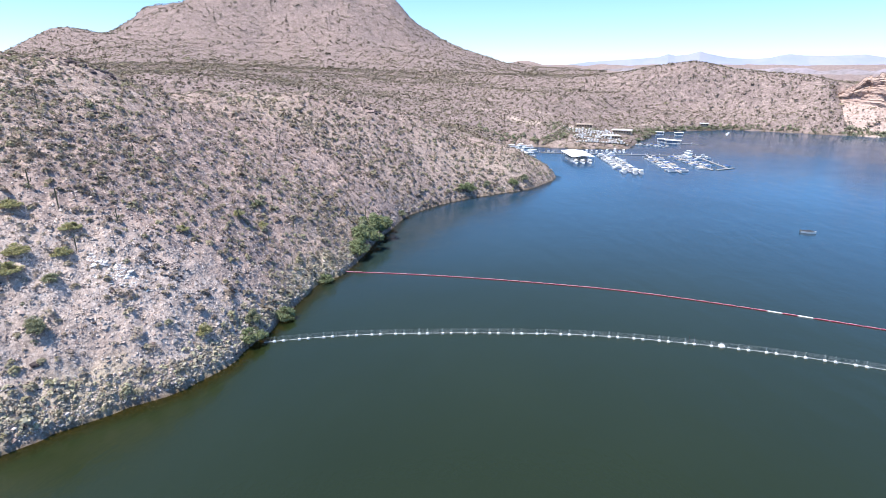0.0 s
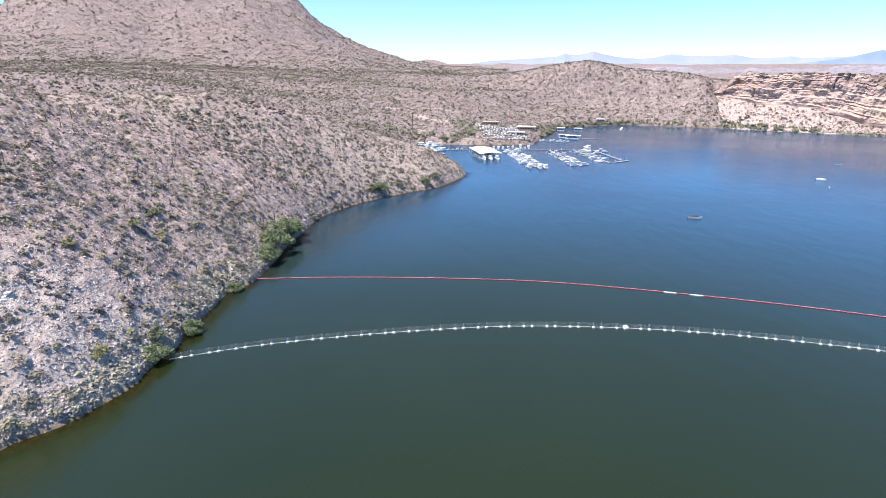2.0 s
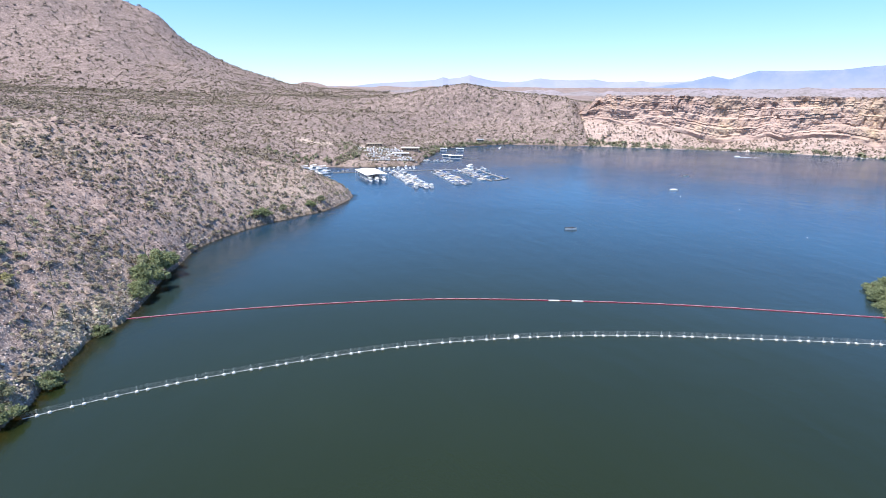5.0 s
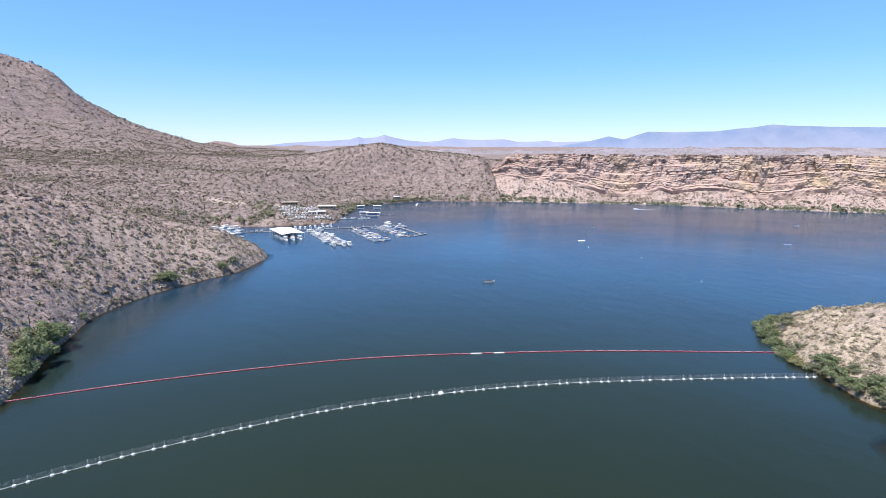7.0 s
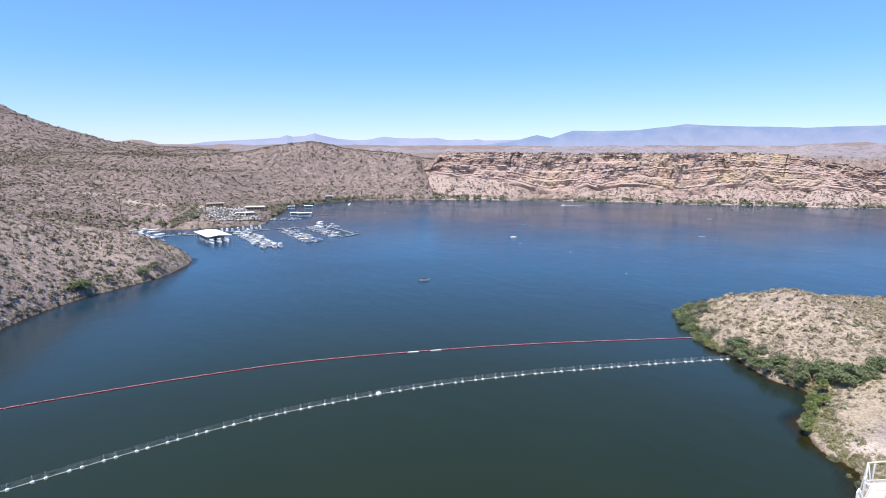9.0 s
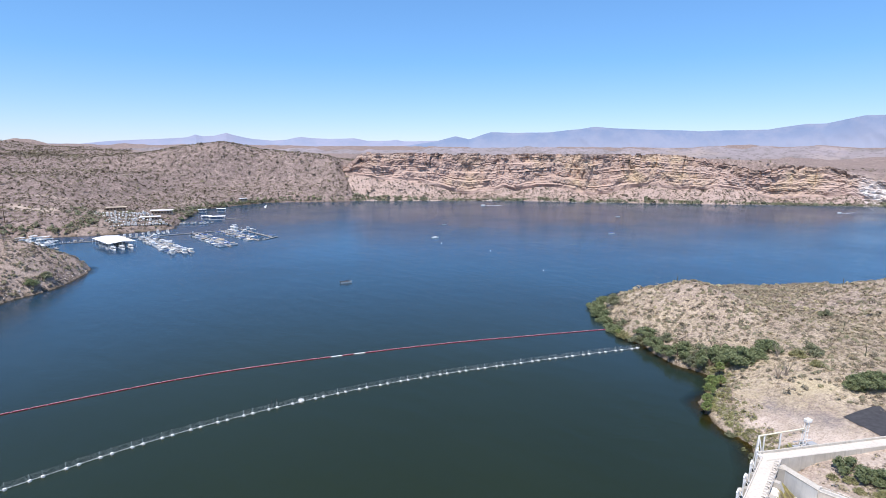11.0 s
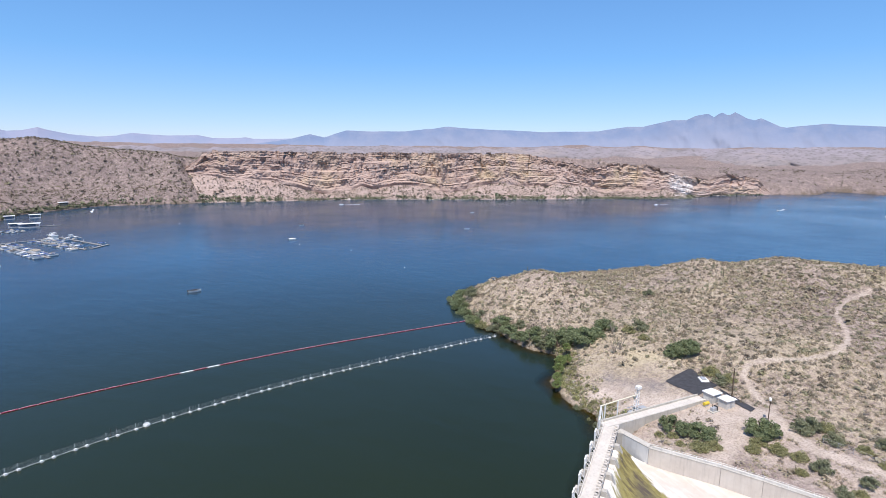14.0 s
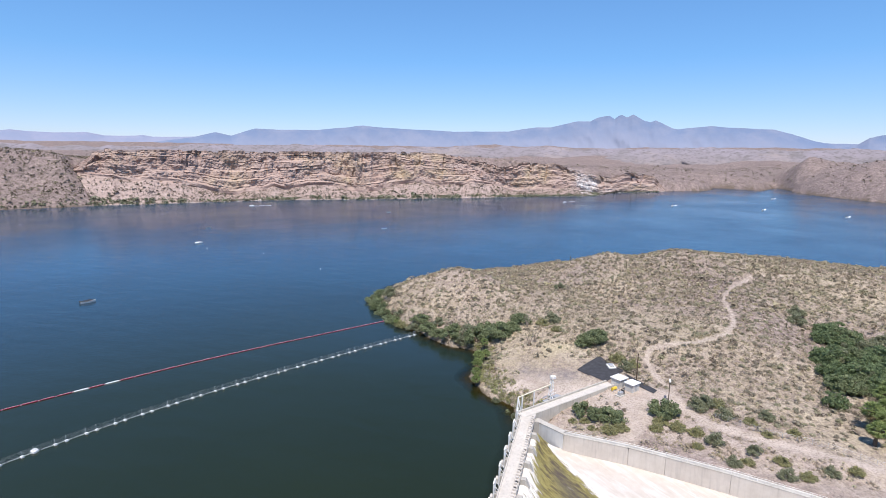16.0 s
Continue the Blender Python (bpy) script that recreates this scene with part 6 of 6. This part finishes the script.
# ---- boats and marina ----
def hull_bm(l, w, h, sharp=0.45):
    bm = bmesh.new()
    rings = []
    for f, wf, lift in ((0, 0.92, 0), (0.35, 1.0, 0), (0.65, 0.92, 0.06), (0.86, 0.55, 0.14), (1.0, 0.06, 0.22)):
        x = l * (f - 0.5)
        a = w / 2 * wf
        rings.append([bm.verts.new(p) for p in ((x, -a, h + h * lift), (x * 0.97, -a * 0.75, -0.25), (x * 0.97, a * 0.75, -0.25), (x, a, h + h * lift))])
    for p, q in zip(rings, rings[1:]):
        for i in range(4):
            bm.faces.new((p[i], q[i], q[(i + 1) % 4], p[(i + 1) % 4]))
    bm.faces.new(rings[0])
    bm.faces.new(rings[-1][::-1])
    return bm


def cruiser(m, l, label):
    ob = thing("cabin_cruiser", m, label, "boat", "boats in the marina")
    w = l * 0.34
    part("hull", hull_bm(l, w, 1.0), GEL, ob)
    part("stripe", box(bmesh.new(), -l * 0.46, l * 0.2, -w * 0.505, w * 0.505, 0.45, 0.6), CANVAS_BLUE, ob, "dark blue hull stripe")
    cabin = part("cabin", box(bmesh.new(), -l * 0.25, l * 0.22, -w * 0.4, w * 0.4, 1.0, 2.3, 0.2), GEL, ob)
    part("window", box(bmesh.new(), -l * 0.2, l * 0.225, -w * 0.405, w * 0.405, 1.6, 2.05, 0.02), GLASS_DARK, cabin)
    part("hardtop", box(bmesh.new(), -l * 0.34, l * 0.08, -w * 0.42, w * 0.42, 2.9, 3.05, 0.04), GEL, ob)
    for sx, sy in ((-0.3, -0.36), (-0.3, 0.36), (0.05, -0.36), (0.05, 0.36)):
        part("support", rod(bmesh.new(), (sx * l, sy * w, 1.0 if sx < -0.25 else 2.3), (sx * l, sy * w, 2.92), 0.05, n=5), WHITE_STEEL, ob)
    part("cockpit", box(bmesh.new(), -l * 0.45, -l * 0.26, -w * 0.36, w * 0.36, 0.9, 1.03), CANVAS_TAN, ob)
    return ob


def pontoon(m, cover, label):
    ob = thing("pontoon_boat", m, label, "boat", "boats in the marina")
    for y in (-0.85, 0.85):
        part("pontoon", rod(rod(bmesh.new(), (-3.2, y, 0.1), (2.8, y, 0.1), 0.32, n=8), (2.8, y, 0.1), (3.4, y, 0.2), 0.32, 0.05, 8), GREY_STEEL, ob)
    part("deck", box(bmesh.new(), -3.2, 3.2, -1.25, 1.25, 0.42, 0.55, 0.02), DECK_GREY, ob)
    bm = bmesh.new()
    for x0, x1, y0, y1 in ((-3.1, 3.1, -1.25, -1.2), (-3.1, 3.1, 1.2, 1.25), (3.05, 3.1, -1.2, 1.2), (-3.1, -3.05, -1.2, 1.2)):
        box(bm, x0, x1, y0, y1, 0.55, 1.2)
    part("rail_panel", bm, GEL, ob)
    part("seat", box(bmesh.new(), -2.9, -1.4, -1.1, 1.1, 0.56, 1.0, 0.08), GEL, ob)
    part("console", box(bmesh.new(), 0.1, 0.6, 0.2, 0.9, 0.56, 1.4, 0.06), GEL, ob)
    part("canopy", box(bmesh.new(), -2.4, 1.0, -1.2, 1.2, 2.25, 2.4, 0.06), cover, ob)
    bm = bmesh.new()
    for x, y in ((-2.2, -1.15), (-2.2, 1.15), (0.8, -1.15), (0.8, 1.15)):
        rod(bm, (x, y, 0.55), (x, y, 2.3), 0.03, n=4)
    part("canopy_frame", bm, GREY_STEEL, ob)
    return ob


def runabout(m, cover, label):
    ob = thing("runabout", m, label, "boat", "boats in the marina")
    part("hull", hull_bm(6.2, 2.3, 0.8), GEL, ob)
    bm = bmesh.new()
    r = [[bm.verts.new(p) for p in ((x, -w, 0.82), (x, 0, h), (x, w, 0.82))] for x, w, h in ((-3.0, 1.0, 1.0), (-0.6, 1.1, 1.35), (0.6, 1.05, 1.45), (2.4, 0.5, 1.0))]
    for p, q in zip(r, r[1:]):
        bm.faces.new((p[0], q[0], q[1], p[1]))
        bm.faces.new((p[1], q[1], q[2], p[2]))
        bm.faces.new((p[2], q[2], q[0], p[0]))
    part("cover", bm, cover, ob)
    part("outboard", box(bmesh.new(), -3.5, -3.05, -0.25, 0.25, 0.2, 1.3, 0.1), DARK_STEEL, ob)
    part("windscreen", box(bmesh.new(), 0.5, 0.6, -0.8, 0.8, 1.0, 1.5, 0.02), GLASS_DARK, ob)
    return ob


def houseboat(m, label):
    ob = thing("houseboat", m, label, "boat", "boats in the marina")
    part("hull", box(bmesh.new(), -6.5, 6.5, -2.1, 2.1, -0.2, 0.8, 0.2), GEL, ob)
    cabin = part("cabin", box(bmesh.new(), -4.8, 4.0, -1.9, 1.9, 0.8, 3.1, 0.12), GEL, ob)
    for x in (-3.6, -1.6, 0.4, 2.4):
        part("window", box(bmesh.new(), x - 0.6, x + 0.6, -1.93, 1.93, 1.7, 2.5, 0.02), GLASS_DARK, cabin)
    part("roof_deck", box(bmesh.new(), -6.0, 5.6, -2.2, 2.2, 3.103, 3.3, 0.05), GEL, ob)
    part("canopy", box(bmesh.new(), -4.5, 0.5, -1.9, 1.9, 5.1, 5.25, 0.05), GEL, ob)
    for x, y in ((-4.3, -1.8), (-4.3, 1.8), (0.3, -1.8), (0.3, 1.8)):
        part("support", rod(bmesh.new(), (x, y, 3.3), (x, y, 5.1), 0.05, n=4), WHITE_STEEL, ob)
    return ob


def afloat(x, y, turn, s=1.0, z=0.0):
    return Matrix.Translation((x, y, z)) @ Matrix.Rotation(turn, 4, "Z") @ Matrix.Scale(s, 4)


fleet = [cruiser(afloat(149, 418, 0.1), 9.5, "white cabin cruiser with dark windows moored at a dock"), cruiser(afloat(140, 419, 3.2), 7.5, "small white cabin cruiser moored at a dock"),
         pontoon(afloat(177, 418, 3.2), CANVAS_BLUE, "pontoon boat with a blue canopy moored at a dock"), pontoon(afloat(187, 420, 0.05), CANVAS_TAN, "pontoon boat with a tan canopy moored at a dock"),
         pontoon(afloat(177, 424, 3.2), GEL, "pontoon boat with a white canopy moored at a dock"), runabout(afloat(188, 426, 0.05), CANVAS_BLUE, "white runabout under a blue cover"),
         runabout(afloat(206, 432, 3.1), CANVAS_TAN, "white runabout under a tan cover"), runabout(afloat(217, 432, 0.0), CANVAS_DARK, "white runabout under a dark cover"),
         runabout(afloat(206, 437, 3.1), GEL, "white runabout under a pale cover"), houseboat(afloat(224, 500, 1.5), "white houseboat with a roof deck")]


def dock(line, width, label="grey plank floating dock"):
    ob = thing("dock", Matrix.Identity(4), label, "dock", "marina docks")
    for a, b in zip(line, line[1:]):
        a, b = Vector((*a, 0)), Vector((*b, 0))
        d = b - a
        m = Matrix.Translation(a) @ Matrix.Rotation(math.atan2(d.y, d.x), 4, "Z")
        n = max(1, round(d.length / 6))
        for k in range(n):
            l = d.length / n
            part("deck_section", box(bmesh.new(), l * k + 0.04, l * (k + 1) - 0.04, -width / 2, width / 2, 0.1, 0.5, 0.03), DECK_GREY, ob).matrix_basis = m
            if k % 2 == 0:
                part("pile", rod(bmesh.new(), (l * k, width / 2 + 0.12, -1), (l * k, width / 2 + 0.12, 1.9), 0.11, n=6), WHITE_STEEL, ob).matrix_basis = m
    return ob


def berth(a, b, step, choice, reach=4.6, both=True, skip=0.1, seed=1):
    """Boats nose-in on both sides of a dock from a to b."""
    g = random.Random(seed)
    a, b = Vector((*a, 0)), Vector((*b, 0))
    d = (b - a).normalized()
    side = Vector((-d.y, d.x, 0))
    n = int((b - a).length / step)
    for k in range(n):
        for s in (1, -1) if both else (1,):
            if g.random() < skip:
                continue
            ob = fleet[g.choice(choice)]
            p = a + d * step * (k + 0.5) + side * s * (reach + g.uniform(-0.3, 0.5))
            turn = math.atan2(side.y, side.x) + (0 if s > 0 else math.pi) + g.choice((0, math.pi)) + g.uniform(-0.04, 0.04)
            copy_thing(ob, afloat(p.x, p.y, turn, g.uniform(0.72, 1.0)))


MIX, SMALL, BIG = (0, 1, 1, 2, 3, 4, 5, 7, 8), (2, 3, 4, 5, 5, 6, 7, 7, 8), (0, 0, 1, 1, 9)
dock([(150, 512), (144, 416)], 2.0)
dock([(188, 506), (182, 414)], 2.0)
dock([(211, 504), (212, 426)], 2.0)
dock([(230, 500), (228, 436)], 2.0)
dock([(216, 427), (233, 435)], 2.4)
dock([(92, 524), (114, 517), (150, 512), (188, 506), (230, 500)], 1.8)
dock([(72, 572), (84, 496)], 2.0)
dock([(205, 583), (231, 562)], 2.0)
dock([(252, 590), (270, 581)], 2.0)
berth((150, 506), (144, 424), 3.9, MIX, seed=2)
berth((188, 500), (182, 428), 3.6, SMALL, seed=3)
berth((211.5, 498), (212, 440), 3.5, SMALL, 4.4, seed=4)
berth((230, 496), (229, 470), 4.6, BIG, 5.0, skip=0.35, seed=5)
berth((229, 468), (228, 440), 4.6, SMALL, 4.4, skip=0.8, seed=6)
berth((73, 568), (84, 498), 5.6, BIG, 5.4, skip=0.2, seed=7)
berth((94, 526), (113, 520), 4.5, MIX, 5.0, both=False, seed=8)
berth((205, 583), (231, 562), 4.0, SMALL, 4.4, seed=9)
berth((134, 520), (148, 516), 4.5, BIG, 5.5, both=False, seed=10)
berth((152, 530), (178, 524), 4.0, MIX, 4.0, seed=12)
for x, y in ((146, 412.5), (151, 413), (139, 417)):
    copy_thing(fleet[0], afloat(x, y, 1.45, 1.0))

shelter = thing("boat_shelter", Matrix.Translation((119.5, 486, 0)) @ Matrix.Rotation(0.035, 4, "Z"), "floating boat shelter with a broad white metal roof", "shelter")
bm = bmesh.new()
prof = [(-10, 4.6), (0, 5.6), (10, 4.6), (10, 4.4), (0, 5.4), (-10, 4.4)]
ra, rb = [bm.verts.new((x, -20.5, z)) for x, z in prof], [bm.verts.new((x, 20.5, z)) for x, z in prof]
for i in range(6):
    bm.faces.new((ra[i], ra[(i + 1) % 6], rb[(i + 1) % 6], rb[i]))
bm.faces.new(ra[::-1])
bm.faces.new(rb)
part("roof", bm, ROOF_WHITE, shelter)
for k in range(6):
    for x in (-9.6, 0, 9.6):
        part("post", rod(bmesh.new(), (x, -20 + 8 * k, 0.0), (x, -20 + 8 * k, 4.5 if x else 5.4), 0.12, n=6), WHITE_STEEL, shelter)
part("walkway", box(bmesh.new(), -1, 1, -20.5, 20.5, 0.1, 0.5, 0.03), DECK_GREY, shelter)
for k in range(8):
    for s in (-1, 1):
        copy_thing(fleet[(0, 1, 8, 1)[k % 4]], afloat(119.5 + s * 5.6, 469 + 4.8 * k, 0.03 + (0 if s > 0 else math.pi), 0.92))
for x in (112.5, 118.5, 124.5):
    copy_thing(fleet[0], afloat(x, 461, 1.6 + math.pi, 1.0))


def barge(m, w, d, label):
    ob = thing("covered_float", m, label, "dock building", "covered floats")
    part("hull", box(bmesh.new(), -w / 2, w / 2, -d / 2, d / 2, -0.2, 0.6, 0.1), GREY_STEEL, ob)
    part("roof", box(bmesh.new(), -w / 2 - 0.5, w / 2 + 0.5, -d / 2 - 0.5, d / 2 + 0.5, 3.4, 3.7, 0.1), ROOF_WHITE, ob)
    for x in (-w / 2 + 0.3, 0, w / 2 - 0.3):
        for y in (-d / 2 + 0.3, d / 2 - 0.3):
            part("post", rod(bmesh.new(), (x, y, 0.6), (x, y, 3.4), 0.1, n=6), WHITE_STEEL, ob)
    part("cabin", box(bmesh.new(), -w * 0.35, w * 0.3, -d * 0.3, d * 0.3, 0.603, 2.8, 0.05), plain("cabin_blue", (0.16, 0.20, 0.27), 0.6), ob)
    return ob


barge(afloat(247, 592, -0.5), 16, 7, "long covered float with a white roof at the dock")
barge(afloat(264, 674, -0.4), 9, 5, "small covered float with a white roof")
barge(afloat(284, 666, -0.4), 10, 5, "small covered float with a white roof")
barge(afloat(240, 603, -0.5), 10, 5, "small covered float with a white roof")


def lodge(m, w, d, h, mat_roof, label):
    ob = thing("marina_building", m, label, "building", "marina buildings")
    wall = part("wall", box(bmesh.new(), -w / 2, w / 2, -d / 2, d / 2, -2, h, 0.05), STUCCO, ob)
    part("roof", box(bmesh.new(), -w / 2 - 1, w / 2 + 1, -d / 2 - 1.5, d / 2 + 1, h + 0.003, h + 0.5, 0.1), mat_roof, ob)
    n = int(w // 3)
    for k in range(n):
        part("window", box(bmesh.new(), -w / 2 + 3 * k + 0.7, -w / 2 + 3 * k + 2.3, -d / 2 - 0.06, -d / 2 - 0.004, 0.9, 2.2, 0.01), GLASS_DARK, wall)
    part("door", box(bmesh.new(), w / 2 - 1.3, w / 2 - 0.4, -d / 2 - 0.06, -d / 2 - 0.004, 0.0, 2.1, 0.01), DARK_STEEL, ob)
    return ob


lodge(put(206, 637, 1, -0.45), 20, 8, 3.2, ROOF_WHITE, "low tan marina building with a pale roof")
lodge(put(180, 592, 1, -0.3), 17, 6, 3.0, ROOF_WHITE, "long open marina building with a pale roof")
lodge(put(170, 668, 1, -0.3), 18, 7, 3.0, ROOF_TAN, "low tan building above the marina")
lodge(put(345, 735, 1, -0.2), 9, 5, 2.6, ROOF_WHITE, "small shed on the far shore")
gb = random.Random(21)
for row, (a, b, n) in enumerate((((140, 652), (192, 634), 15), ((142, 640), (190, 624), 15), ((146, 628), (190, 613), 14), ((140, 606), (172, 596), 12), ((138, 588), (188, 574), 18), ((137, 568), (188, 557), 18))):
    for k in range(n):
        f = (k + 0.5) / n
        x, y = a[0] + (b[0] - a[0]) * f, a[1] + (b[1] - a[1]) * f
        copy_thing(fleet[gb.choice((1, 4, 6, 8, 8, 8))], Matrix.Translation((x, y, ground_z(x, y) + 0.3)) @ Matrix.Rotation(1.2 + gb.uniform(-0.1, 0.1), 4, "Z") @ Matrix.Scale(0.9, 4))

# boats out on the lake, and buoys
for k, x, y, turn, s in ((7, 177, 253, -0.5, 1.05), (8, 327, 333, -0.6, 1.0), (7, 394, 388, -0.6, 0.8), (5, 461, 238, -0.9, 0.9), (7, 586, 296, -0.9, 0.8)):
    copy_thing(fleet[k], afloat(x, y, turn, s))
for x, y, turn in ((572, 488, 2.3), (815, 122, 2.6), (828, -26, 2.8), (820, -136, 2.8), (772, -216, 2.7), (356, 690, 1.0), (1030, -182, 2.7)):
    copy_thing(fleet[8], afloat(x, y, turn, 1.0))
    w = thing("boat_wake", Matrix.Translation((x, y, 0.05)) @ Matrix.Rotation(turn, 4, "Z"), "white foam wake behind a boat", "wake", "wakes")
    bm = bmesh.new()
    prev = None
    for j in range(12):
        f = j / 11
        c = (-3 - 22 * f, 0.8 * math.sin(f * 5))
        hw = 0.6 + 0.8 * math.sin(min(1, f * 1.6) * 2.6) * (1 - 0.6 * f)
        cur = [bm.verts.new((c[0], c[1] - hw, 0)), bm.verts.new((c[0], c[1], 0.12)), bm.verts.new((c[0], c[1] + hw, 0))]
        if prev:
            bm.faces.new((prev[0], prev[1], cur[1], cur[0]))
            bm.faces.new((prev[1], prev[2], cur[2], cur[1]))
        prev = cur
    part("foam", bm, FOAM, w)
buoy = thing("buoy", Matrix.Translation((311, 309, 0)) @ Matrix.Scale(0.7, 4), "white can buoy floating on the lake", "buoy", "lake buoys")
part("can", rod(rod(bmesh.new(), (0, 0, -0.3), (0, 0, 0.9), 0.35, 0.3, 10), (0, 0, 0.9), (0, 0, 1.4), 0.3, 0.1, 10), WHITE_PLASTIC, buoy)
part("band", rod(bmesh.new(), (0, 0, 0.55), (0, 0, 0.7), 0.36, n=10), plain("orange_band", (0.6, 0.2, 0.04), 0.5), buoy)
for x, y in ((313, 259), (285, 192), (336, 563), (388, 612), (336, 496), (330, 441), (325, 384), (438, 586)):
    copy_thing(buoy, Matrix.Translation((x, y, 0)) @ Matrix.Scale(0.7, 4))
